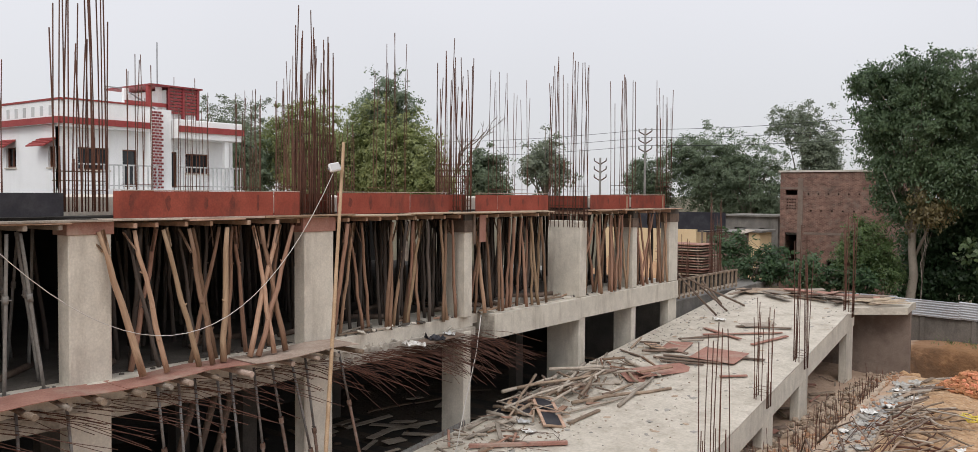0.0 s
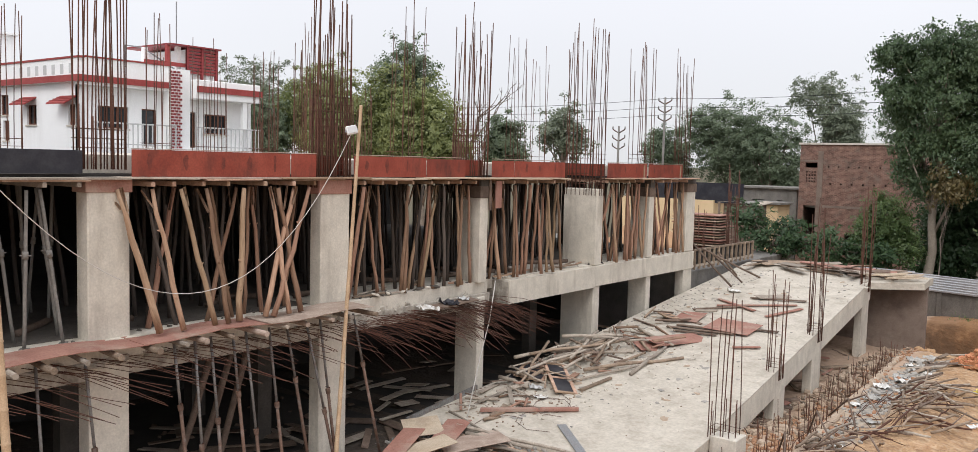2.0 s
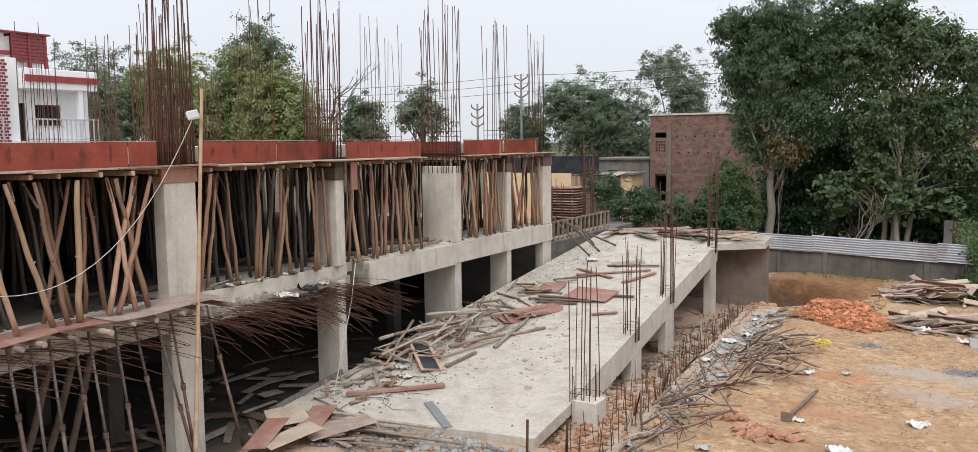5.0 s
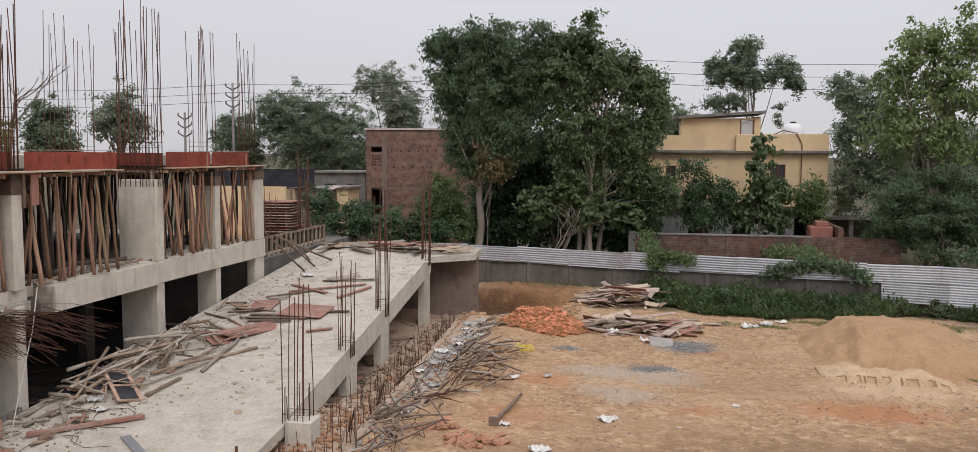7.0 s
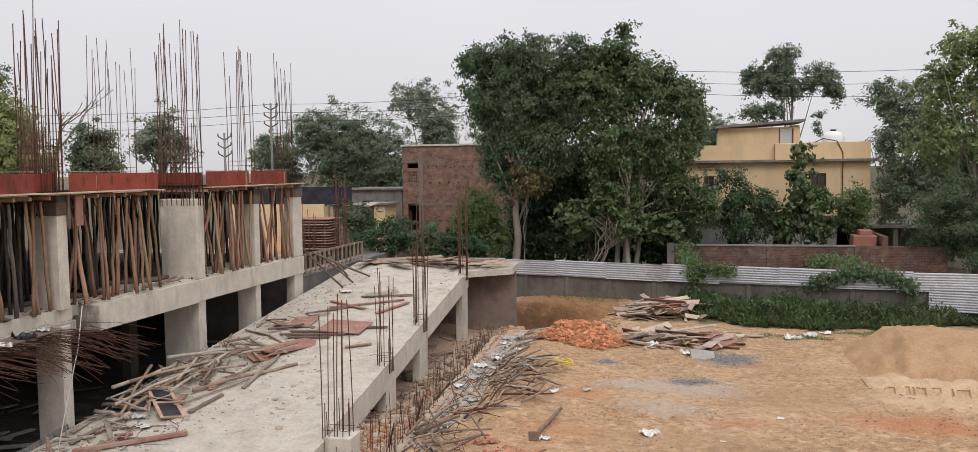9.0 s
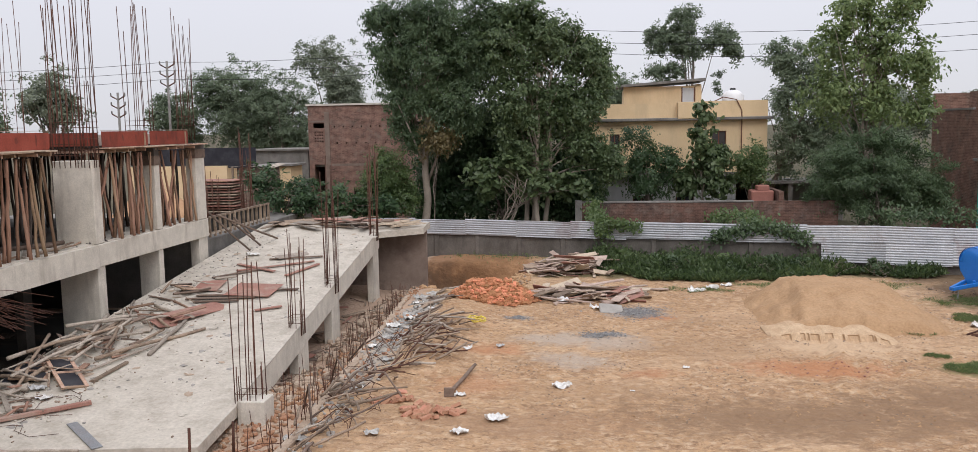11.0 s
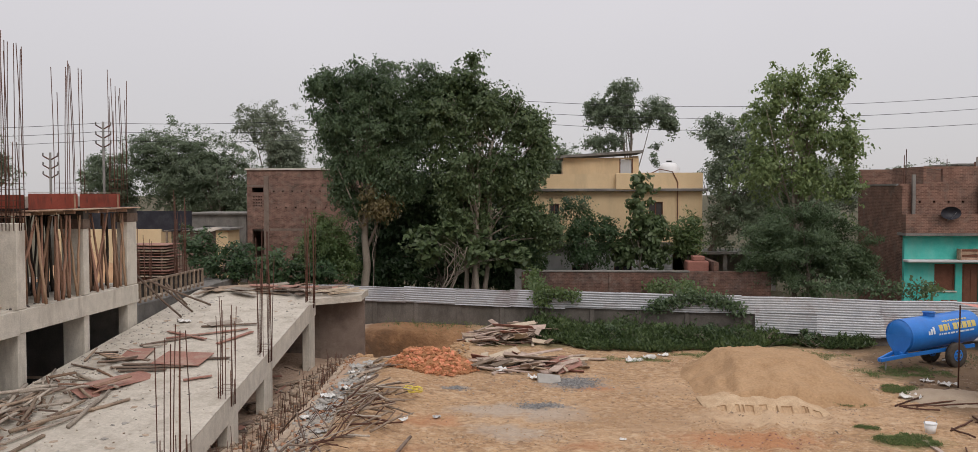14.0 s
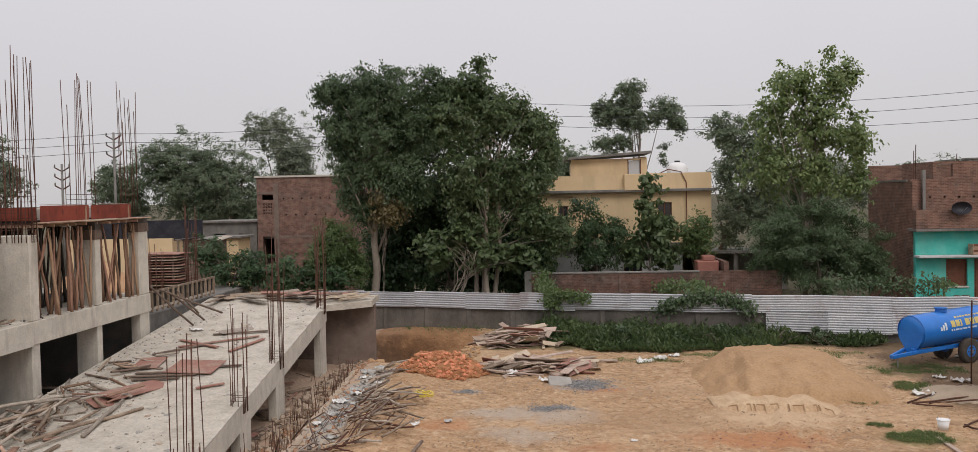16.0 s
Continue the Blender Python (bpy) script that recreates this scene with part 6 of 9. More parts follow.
strip_q = random.Random(404)
for i in range(70):
    y_ = strip_q.uniform(20.0, 35.0)
    x_ = strip_q.uniform(ramp_right(y_) - 0.5, plinth_x(y_) - 0.2)
    an_, ln_ = strip_q.uniform(0, 6.28), strip_q.uniform(0.3, 1.1)
    x2_, y2_ = x_ + ln_ * 0.5 * math.cos(an_), y_ + ln_ * math.sin(an_)
    stick((x_, y_, ground_z(x_, y_) + 0.05), (x2_, y2_, ground_z(x2_, y2_) + strip_q.uniform(0.04, 0.16)), strip_q.uniform(0.012, 0.03), (SCRAP, GREYWOOD, DARKWOOD)[i % 3], "short broken stick lying in the dug strip", group="sticks in the dug strip", sides=5)
rubble(-7.1, 17.6, 0.35, 1.4, 80, DUSTBRICK, "broken red bricks at the ramp foot")
rubble(-11, 15.0, 3.4, 0.8, 300, OLDC, "grey rubble along the ramp foot", 0.02, 0.08)
rubble(-11.2, 23.5, 2.9, 7, 30, SCRAP, "small chips scattered over the ramp", 0.006, 0.03, ramp_z)
rubble(-10.8, 26, 2.4, 9, 170, RAMPC, "pale mortar spatter over the ramp", 0.006, 0.03, ramp_z)
rubble(-12.6, 21.5, 1.6, 4.5, 220, RAMPC, "mortar crumbs scattered over the ramp", 0.012, 0.05, ramp_z)
rubble(-17.2, 14, 2.6, 9, 70, DARKWOOD, "wood scraps strewn on the lower floor", 0.03, 0.10)
rubble(-14.7, 14, 0.35, 15, 120, GRIMESHADE, "mortar crumbs along the floor edge", 0.015, 0.05, lambda y: FLOOR)
rubble(-13.4, 29.5, 0.75, 6.5, 330, PLASTER, "grey mortar crumbs along the edge of the ramp", 0.008, 0.04, ramp_z)
rubble(-12.9, 18.5, 1.2, 2.2, 160, SCRAP, "chips and crumbs round the timber heap", 0.008, 0.035, ramp_z)
rubble(15.5, 31.5, 3.0, 3.2, 110, SCRAP, "clods and litter by the trailer", 0.02, 0.08)
rubble(6.0, 22.9, 2.0, 0.6, 40, OLDPLY, "brick chips trodden into the yard", 0.012, 0.035)


def splashes(n, mt, label, lo, hi, seed):
    """Flat hardened mortar splashes with ragged outlines on the ramp."""
    q = random.Random(seed)
    s = Shape()
    for i in range(n):
        x, y = q.uniform(-13.9, -8.6), q.uniform(16.8, 35.5)
        k = q.uniform(lo, hi)
        b = len(s.v)
        m = 11
        el = q.uniform(0.4, 1.0)
        tn = q.uniform(0, 3.14)
        for j in range(m):
            a = 2 * math.pi * j / m
            rr = k * q.uniform(0.55, 1.2)
            px_, py_ = rr * math.cos(a), rr * math.sin(a) * el
            gx_, gy_ = x + px_ * math.cos(tn) - py_ * math.sin(tn), y + px_ * math.sin(tn) + py_ * math.cos(tn)
            s.v.append((gx_, gy_, ramp_z(gy_) + 0.006))
        for j in range(m):
            a = s.v[b + j]
            gx_, gy_ = x + (a[0] - x) * 0.6, y + (a[1] - y) * 0.6
            s.v.append((gx_, gy_, ramp_z(gy_) + 0.014 + 0.02 * k * q.random()))
        s.f.append(tuple(b + m + j for j in range(m)))
        for j in range(m):
            j2 = (j + 1) % m
            s.f.append((b + j, b + j2, b + m + j2, b + m + j))
    return solo("mortar_splash", s, mt, label, "mortar", kind="stuff")


splashes(80, PLASTER, "grey mortar splashes hardened on the ramp", 0.03, 0.15, 71)
splashes(120, RAMPC, "pale mortar splashes hardened on the ramp", 0.05, 0.25, 72)
splashes(40, DUSTC, "brown soil trodden onto the ramp", 0.04, 0.18, 73)
splashes(70, OLDC, "dark oily spots dried on the ramp", 0.02, 0.07, 74)


def litter(x0, x1, y0, y1, n, mt, label, lo, hi, seed):
    """Small bits trodden into the ground, lying in drifts."""
    s = Shape()
    q = random.Random(seed)
    while n > 0:
        x, y = q.uniform(x0, x1), q.uniform(y0, y1)
        if noise.noise(Vector((x * 0.7, y * 0.7, seed))) + 0.5 * noise.noise(Vector((x * 2.4, y * 2.4, seed))) < q.uniform(-0.05, 0.35):
            n -= 0.05
            continue
        k = q.uniform(lo, hi) * q.uniform(0.4, 1.0)
        a = q.uniform(0, 3.14)
        c, d = math.cos(a) * k, math.sin(a) * k
        f = q.uniform(0.25, 0.7)
        z = ground_z(x, y)
        b = len(s.v)
        s.v += [(x + c, y + d, z - 0.004), (x - d * f, y + c * f, z - 0.004), (x - c, y - d, z - 0.004), (x + d * f, y - c * f, z - 0.004), (x, y, z + k * q.uniform(0.35, 0.7))]
        s.f += [(b, b + 1, b + 4), (b + 1, b + 2, b + 4), (b + 2, b + 3, b + 4), (b + 3, b, b + 4)]
        n -= 1
    return solo("litter", s, mt, label, "litter", kind="stuff")


litter(-3.5, 10.5, 18.5, 30.5, 2000, SCRAP, "dark chips and crumbs of soil drifted over the yard", 0.015, 0.06, 5)
litter(-4.5, 13.5, 18.5, 33.5, 2600, SAND, "clods of dry sand drifted over the yard", 0.02, 0.08, 9)
litter(-3.5, 9.5, 18.5, 30.0, 260, DUSTBRICK, "brick crumbs trodden into the yard", 0.012, 0.04, 14)
litter(-2.5, 4.5, 27.0, 35.5, 420, GREYWOOD, "wood splinters round the board piles", 0.02, 0.07, 21)
litter(11.0, 19.0, 27.0, 36.0, 900, SCRAP, "dry litter and clods round the trailer", 0.02, 0.09, 27)
# boards and scrap lying on the lower floor
for i in range(60):
    x, y = rng.uniform(-19.5, -14.8), rng.uniform(9.5, 23)
    a = rng.uniform(0, 3.1)
    L_ = rng.uniform(0.6, 1.9)
    solo("board", Shape().bar((x, y, ground_z(x, y) + 0.06), (x + math.sin(a) * L_, y + math.cos(a) * L_, ground_z(x, y) + 0.08 + rng.random() * 0.12), rng.uniform(0.1, 0.3), 0.03, jit(0.2)), GREYWOOD if i % 2 else DARKWOOD, "scrap board lying on the dim lower floor", "board", "boards on the lower floor")
for i in range(26):
    x, y = rng.uniform(-14.0, -10.5), rng.uniform(14.2, 15.5)
    a = rng.gauss(1.4, 0.5)
    L_ = rng.uniform(0.5, 1.7)
    solo("board", Shape().bar(yard(x, y, 0.06), yard(x + math.sin(a) * L_, y + math.cos(a) * L_ * 0.5, 0.08 + rng.random() * 0.14), rng.uniform(0.05, 0.16), 0.035, jit(0.3)), (GREYWOOD, WOOD, SCRAP)[i % 3], "pale offcut at the foot of the ramp", "board", "boards at the ramp foot")
for c, w, d, t in (((-13.0, 13.9), 0.55, 1.3, 0.3), ((-12.4, 14.0), 0.9, 1.2, -0.5)):
    solo("plywood_sheet", Shape().box(-w / 2, w / 2, -d / 2, d / 2, -0.009, 0.009, 0.004, Matrix.Translation(yard(*c, 0.22)) @ Euler((0.2, -0.1, t)).to_matrix().to_4x4()), PALEPLY if w > 0.7 else OLDPLY, "worn plywood sheet at the foot of the ramp", "board", "plywood at the ramp foot")

for c, w, d, t, mt in (((-12.75, 15.2), 0.62, 1.5, 0.35, OLDPLY), ((-11.9, 15.0), 1.1, 1.5, -0.6, FADEDPLY), ((-13.5, 15.1), 0.9, 1.0, 0.9, PALEPLY)):
    solo("plywood_sheet", Shape().box(-w / 2, w / 2, -d / 2, d / 2, -0.009, 0.009, 0.004, Matrix.Translation(yard(*c, 0.20)) @ Euler((0.12, -0.08, t)).to_matrix().to_4x4()), mt, "worn plywood sheet at the foot of the ramp", "board", "plywood at the ramp foot")
for a, b, r in (((-12.9, 15.65, 0.2), (-9.9, 15.75, 0.25), 0.04), ((-12.4, 15.4, 0.2), (-10.6, 15.5, 0.22), 0.05), ((-13.6, 16.2, 0.3), (-11.6, 15.5, 0.25), 0.03), ((-11.8, 15.1, 0.15), (-8.9, 15.4, 0.15), 0.035), ((-12.0, 15.9, 0.25), (-11.0, 15.3, 0.2), 0.03)):
    stick(yard(*a), yard(*b), r, GREYWOOD, "long grey pole lying along the foot of the ramp", "pole", "poles at the ramp foot", 0.02)
rubble(-10.6, 15.4, 3.2, 0.7, 420, PLASTER, "pale rubble heaped against the ramp foot", 0.02, 0.09)
rubble(-10.6, 15.2, 3.2, 0.8, 160, DUSTBRICK, "brick bats scattered at the ramp foot", 0.02, 0.07)

# pipes and poles in the scrap heap by the plinth
for i in range(112):
    if i < 66:
        x, y = rng.gauss(-4.4, 0.42), rng.uniform(21.8, 27.2)
        a = rng.gauss(0.3, 0.4) if i % 5 < 3 else rng.gauss(1.25, 0.4)
        h0, h1 = rng.uniform(0.03, 0.3), rng.uniform(0.04, 0.42)
    else:
        x, y = rng.gauss(-5.45, 0.45), rng.uniform(16.0, 22.0)
        a = rng.gauss(0.3, 0.9)
        h0, h1 = rng.uniform(0.04, 0.35), rng.uniform(0.04, 0.45)
    L_ = rng.uniform(0.5, 1.8) if i < 66 else rng.uniform(0.4, 1.3)
    p = yard(x - math.sin(a) * L_ / 2, y - math.cos(a) * L_ / 2, h0)
    q = yard(x + math.sin(a) * L_ / 2, y + math.cos(a) * L_ / 2, h1)
    if max(p[0], q[0]) > -3.0 or min(p[0], q[0]) < -6.3:
        continue
    mt = (SCRAP, SCRAP, DARKWOOD, RUST, SCRAP, GREYWOOD)[rng.randrange(6)]
    stick(p, q, rng.uniform(0.014, 0.036), mt, "dusty pole in the scrap heap by the plinth", "scrap_pole", "poles in the scrap heap", 0.02)
# thin bent bars tangled through the heap
for i in range(34):
    x, y = rng.uniform(-6.2, -4.3), rng.uniform(16.5, 26.5)
    a = rng.uniform(0, 6.28)
    L_ = rng.uniform(0.5, 1.4)
    pts = [yard(x + math.cos(a + 0.35 * k) * L_ * k / 4, y + math.sin(a + 0.35 * k) * L_ * k / 4, 0.06 + 0.45 * math.sin(math.pi * k / 4) * rng.random()) for k in range(5)]
    solo("bent_bar", Shape().tube(pts, 0.009, 5), RUST, "thin rusty bar tangled in the scrap heap", "rebar", "bent bars in the scrap heap", smooth=True)
# bent pipes arching out of the heap
for pts in ([(-5.9, 19.2, 0.1), (-5.3, 19.6, 0.7), (-4.6, 19.4, 0.75), (-4.1, 18.9, 0.35)], [(-6.2, 22.0, 0.3), (-5.6, 21.4, 0.95), (-5.2, 20.8, 0.3)], [(-5.8, 17.0, 0.1), (-4.7, 17.8, 0.35), (-4.3, 18.8, 0.4)], [(-6.2, 20.4, 0.2), (-5.9, 20.0, 0.9), (-5.2, 19.2, 0.3)], [(-6.3, 23.4, 0.3), (-5.6, 23.0, 0.75), (-5.0, 22.2, 0.4)], [(-6.25, 18.5, 0.15), (-6.0, 18.2, 0.8), (-5.7, 17.4, 0.2)]):
    solo("bent_pipe", Shape().tube(pts, 0.022, 8), DARKWOOD, "bent pipe arching out of the scrap heap", "pipe", "bent pipes", smooth=True)
stick(yard(-3.2, 20.1, 0.1), yard(-2.9, 22.3, 0.12), 0.05, DARKWOOD, "steel prop lying on the sand", "steel_prop")
solo("prop_plate", Shape().box(-0.12, 0.12, -0.03, 0.03, -0.02, 0.2, 0.01, Matrix.Translation(yard(-3.22, 20.05, 0.02))), DARKWOOD, "square foot plate of the fallen prop", "plate")
rp = Shape()
pts = []
for i in range(70):
    a = i * 0.55
    r = 0.22 + 0.10 * math.sin(i * 1.3)
    pts.append(yard(-3.45 + r * math.cos(a), 26.6 + r * math.sin(a) * 1.2, 0.30 + 0.05 * math.sin(i * 0.9)))
solo("rope_coil", rp.tube(pts, 0.012, 5), YROPE, "loose coil of yellow rope on the scrap heap", "rope", smooth=True)
for (x, y, s) in ((-6.0, 28.6, 0.5), (-5.7, 27.6, 0.55), (-6.1, 26.8, 0.5), (-5.5, 26.2, 0.4), (-6.0, 25.2, 0.45), (-5.9, 29.6, 0.4), (-6.1, 30.6, 0.45), (-5.9, 16.9, 0.5), (-6.1, 24.2, 0.4), (-5.3, 22.6, 0.35), (-4.4, 17.3, 0.35), (-5.6, 20.6, 0.35), (-5.3, 28.9, 0.3), (-6.2, 31.6, 0.6), (-5.9, 32.3, 0.5)):
    rag(yard(x, y, 0.04), s, CLOTH if rng.random() < 0.5 else OLDSACK, label="torn pale plastic sack among the scrap")
for (x, y, s) in ((-0.6, 20.95, 0.5), (-3.0, 20.2, 0.35), (-1.9, 18.4, 0.55), (1.1, 20.6, 0.12), (2.55, 22.8, 0.2), (-3.4, 24.2, 0.35), (12.0, 27.95, 0.8), (13.97, 29.75, 0.6), (13.5, 30.3, 0.45), (4.0, 33.4, 0.7), (4.7, 33.9, 0.6), (5.3, 34.6, 0.5), (10.3, 34.6, 0.7), (-4.9, 33.4, 0.4), (-2.6, 17.6, 0.4), (15.9, 34.0, 0.4), (17.2, 30.2, 0.3), (16.4, 28.9, 0.3)):
    rag(yard(x, y, 0.01), s, CLOTH, "paper_scrap" if s < 0.5 else "torn_sack", "white scrap of paper on the sand" if s < 0.5 else "flattened white sack on the sand", category="scrap" if s < 0.5 else "sack")
rag(yard(-2.5, 24.7, 0.02), 0.28, GREYWASH, "cloth_scrap", "teal cloth scrap on the sand", category="scrap")
# two upright rods near the ramp foot
for x, y, h in ((-7.45, 15.45, 0.75), (-6.95, 16.3, 0.6)):
    solo("steel_rod", Shape().tube([(x, y, -0.1), (x + 0.02, y, h)], 0.03, 8), RUST, "short rusty rod standing in the soil", "rod", "standing rods", smooth=True)
# loose bars on the right of the yard
for a, b in (((11.08, 26.86), (13.6, 28.93)), ((11.15, 26.71), (13.42, 27.46)), ((11.68, 26.8), (13.61, 26.92)), ((11.34, 23.92), (12.39, 24.94)), ((11.47, 24.15), (11.61, 23.17)), ((12.24, 24.25), (11.83, 20.97)), ((11.6, 22.78), (11.55, 20.96)), ((12.73, 25.62), (12.43, 24.18)), ((12.77, 25.16), (12.52, 24.18)),
             ((13.17, 24.87), (12.84, 23.72)), ((12.97, 23.78), (12.31, 21.88)), ((11.0, 22.41), (10.47, 21.09)), ((14.16, 27.8), (14.77, 28.06)), ((13.16, 22.96), (12.72, 21.65)), ((11.2, 26.6), (12.1, 26.2)), ((12.5, 25.0), (13.2, 25.1)), ((12.3, 24.1), (12.0, 21.2))):
    solo("loose_bar", Shape().tube(bent(yard(*a, 0.03), yard(*b, 0.08), 3, 0.02), rng.uniform(0.016, 0.028), 6), RUST if rng.random() < 0.6 else SCRAP, "rusty bar lying on the sand", "rebar", "loose bars on the sand", smooth=True)
solo("plank", Shape().bar(yard(10.3, 23.11, 0.04), yard(10.16, 20.9, 0.05), 0.12, 0.04), FADEDPLY, "pale plank lying beside the grass", "plank")
gh = Shape()
for j in range(29):
    for i in range(29):
        x, y = 11.6 + 3.4 * i / 28, 26.6 + 2.8 * j / 28
        d = math.hypot((x - 13.3) / 1.6, (y - 28.0) / 1.25)
        h = 0.20 * math.exp(-1.8 * d * d) - 0.02 + 0.03 * noise.noise(Vector((x * 3, y * 3, 6)))
        gh.v.append((x, y, ground_z(x, y) + (h if d < 1 else -0.04)))
gh.f = [(j * 29 + i, j * 29 + i + 1, (j + 1) * 29 + i + 1, (j + 1) * 29 + i) for j in range(28) for i in range(28)]
solo("sand_mound", gh, surf("grey_sand", (0.32, 0.25, 0.18), (0.40, 0.32, 0.235), 2, 0.97, 0.3), "low mound of greyish sand", "sand", smooth=True)

# bucket
bk = thing("bucket", yard(10.8, 23.9), "white plastic bucket with a wire handle on a grass tuft", "bucket")
bx, by, bz = yard(10.8, 23.9, 0.0)
part("body", Shape().tube([(bx, by, bz), (bx, by, bz + 0.26)], [0.12, 0.16], 16), PLASTIC, bk, smooth=True)
part("rim", Shape().tube([(bx, by, bz + 0.25), (bx, by, bz + 0.275)], 0.17, 16), PLASTIC, bk)
part("handle", Shape().tube([(bx + 0.16 * math.cos(t), by, bz + 0.27 + 0.18 * math.sin(t)) for t in np.linspace(0, math.pi, 9)], 0.006, 5), STEEL, bk, "bent wire handle")


# ---- tank trailer ----
def tanker():
    t = thing("tank_trailer", (14.9, 33.0, 0.0), "bright blue two-wheeled water tank trailer with worn lettering", "trailer")
    A, B = Vector((13.45, 32.4, 1.22)), Vector((16.55, 33.9, 1.40))
    ax = (B - A).normalized()
    sd = Vector((ax.y, -ax.x, 0)).normalized()
    R = 0.60
    ring = [A - ax * 0.05, A, A + ax * 0.06, B - ax * 0.06, B, B + ax * 0.05]
    s = Shape().tube(ring, [R * 0.55, R * 0.97, R, R, R * 0.97, R * 0.55], 28)
    tank = part("tank", s, BLUE, t, smooth=True)
    part("end_rim", Shape().tube([A - ax * 0.01, A + ax * 0.05], R * 1.02, 28, False), BLUE, tank)
    top = A.lerp(B, 0.42) + Vector((0, 0, R - 0.02))
    part("hatch", Shape().tube([top, top + Vector((0, 0, 0.12))], 0.20, 16).tube([top + Vector((0, 0, 0.12)), top + Vector((0, 0, 0.15))], 0.23, 16), BLUE, t, smooth=False)
    part("chassis", Shape().bar(A + sd * 0.3 + Vector((0, 0, -0.66)), B + sd * 0.3 + Vector((0, 0, -0.70)), 0.08, 0.14).bar(A - sd * 0.3 + Vector((0, 0, -0.66)), B - sd * 0.3 + Vector((0, 0, -0.70)), 0.08, 0.14), BLUE, t)
    ft = A - ax * 0.95 + Vector((0, 0, -0.76))
    part("drawbar", Shape().bar(A + sd * 0.3 + Vector((0, 0, -0.66)), ft + sd * 0.04, 0.10, 0.13).bar(A - sd * 0.3 + Vector((0, 0, -0.66)), ft - sd * 0.04, 0.10, 0.13), BLUE, t)
    fp = Shape()
    for q_ in (-0.02, 0.03):
        for w_, z_ in ((0.56, 1.25), (0.50, 0.95), (0.24, 0.62), (0.16, 0.44)):
            for sg in (-1, 1):
                v_ = A + ax * (q_ - 0.03) + sd * sg * w_
                fp.v.append((v_.x, v_.y, z_))
    for k in range(3):
        a_ = k * 2
        fp.f += [(a_, a_ + 1, a_ + 3, a_ + 2), (a_ + 8, a_ + 10, a_ + 11, a_ + 9), (a_, a_ + 2, a_ + 10, a_ + 8), (a_ + 1, a_ + 9, a_ + 11, a_ + 3)]
    fp.f += [(6, 7, 15, 14)]
    part("front_plate", fp, BLUE, t, "blue plate carrying the drawbar")
    part("support_plate", Shape().bar(A + ax * 0.12 + Vector((0, 0, -0.55)), A + ax * 0.12 + Vector((0, 0, -0.75)), 0.5, 0.3), BLUE, t)
    part("jockey_leg", Shape().tube([ft + ax * 0.3, (ft.x + ax.x * 0.3, ft.y + ax.y * 0.3, 0.02)], 0.03, 8), STEEL, t)
    for sgn in (1, -1):
        c = A.lerp(B, 0.64) + sd * sgn * 0.55
        c.z = 0.46
        w = part("wheel", Shape().tube([c - sd * 0.10, c - sd * 0.085, c + sd * 0.085, c + sd * 0.10], [0.38, 0.46, 0.46, 0.38], 24), RUBBER, t, "dusty black tyre", True)
        part("rim", Shape().tube([c - sd * 0.105, c + sd * 0.105], 0.22, 18), BLUE, w, "blue wheel rim")
        part("hub", Shape().tube([c - sd * 0.16, c + sd * 0.16], 0.07, 10), STEEL, w)
        for k in range(6):
            an = k * math.pi / 3
            o = ax * math.cos(an) * 0.14 + Vector((0, 0, 1)) * math.sin(an) * 0.14
            part("rim_hole", Shape().tube([c + o - sd * 0.11, c + o + sd * 0.11], 0.032, 8), RUBBER, w)
    # painted bars where the lettering is, following the tank
    letter = surf("yellow_lettering", (0.55, 0.44, 0.14), (0.62, 0.50, 0.18), 3, 0.6, 0)
    pale = surf("pale_lettering", (0.55, 0.62, 0.68), (0.65, 0.70, 0.74), 3, 0.6, 0)

    def band(u0, u1, a0, a1, mt):
        s = Shape()
        for i in range(5):
            an = a0 + (a1 - a0) * i / 4
            for u in (u0, u1):
                p = A.lerp(B, u) + (sd * math.cos(an) + Vector((0, 0, 1)) * math.sin(an)) * (R + 0.004)
                s.v.append(tuple(p))
        for i in range(4):
            s.f.append((i * 2, i * 2 + 1, i * 2 + 3, i * 2 + 2))
        part("marking", s, mt, tank)
    u = 0.38
    for wd in (0.055, 0.055, 0.02, 0.025, 0.06, 0.055, 0.06, 0.055, 0.055):
        if wd != 0.025:
            band(u, u + wd, 0.16, 0.56, letter)
        u += wd + 0.012
    u = 0.46
    for wd in (0.03, 0.025, 0.03, 0.03, 0.04, 0.03, 0.03, 0.03, 0.03):
        band(u, u + wd, 0.70, 0.80, letter)
        u += wd + 0.01
    u = 0.37
    for wd in (0.02, 0.02, 0.05, 0.03, 0.06, 0.03, 0.09, 0.05, 0.07):
        band(u, u + wd, -0.06, 0.04, pale)
        u += wd + 0.012
    for k in range(3):
        band(0.22 + k * 0.035, 0.245 + k * 0.035, 0.05, 0.50 - 0.12 * abs(k - 2), pale)
    return t


tanker()

# ---- canvas shelter and machine ----
sh = thing("shelter", (16.5, 27.5, 0), "low shelter of faded red canvas on thin poles", "shelter")
s = Shape()
n = 8
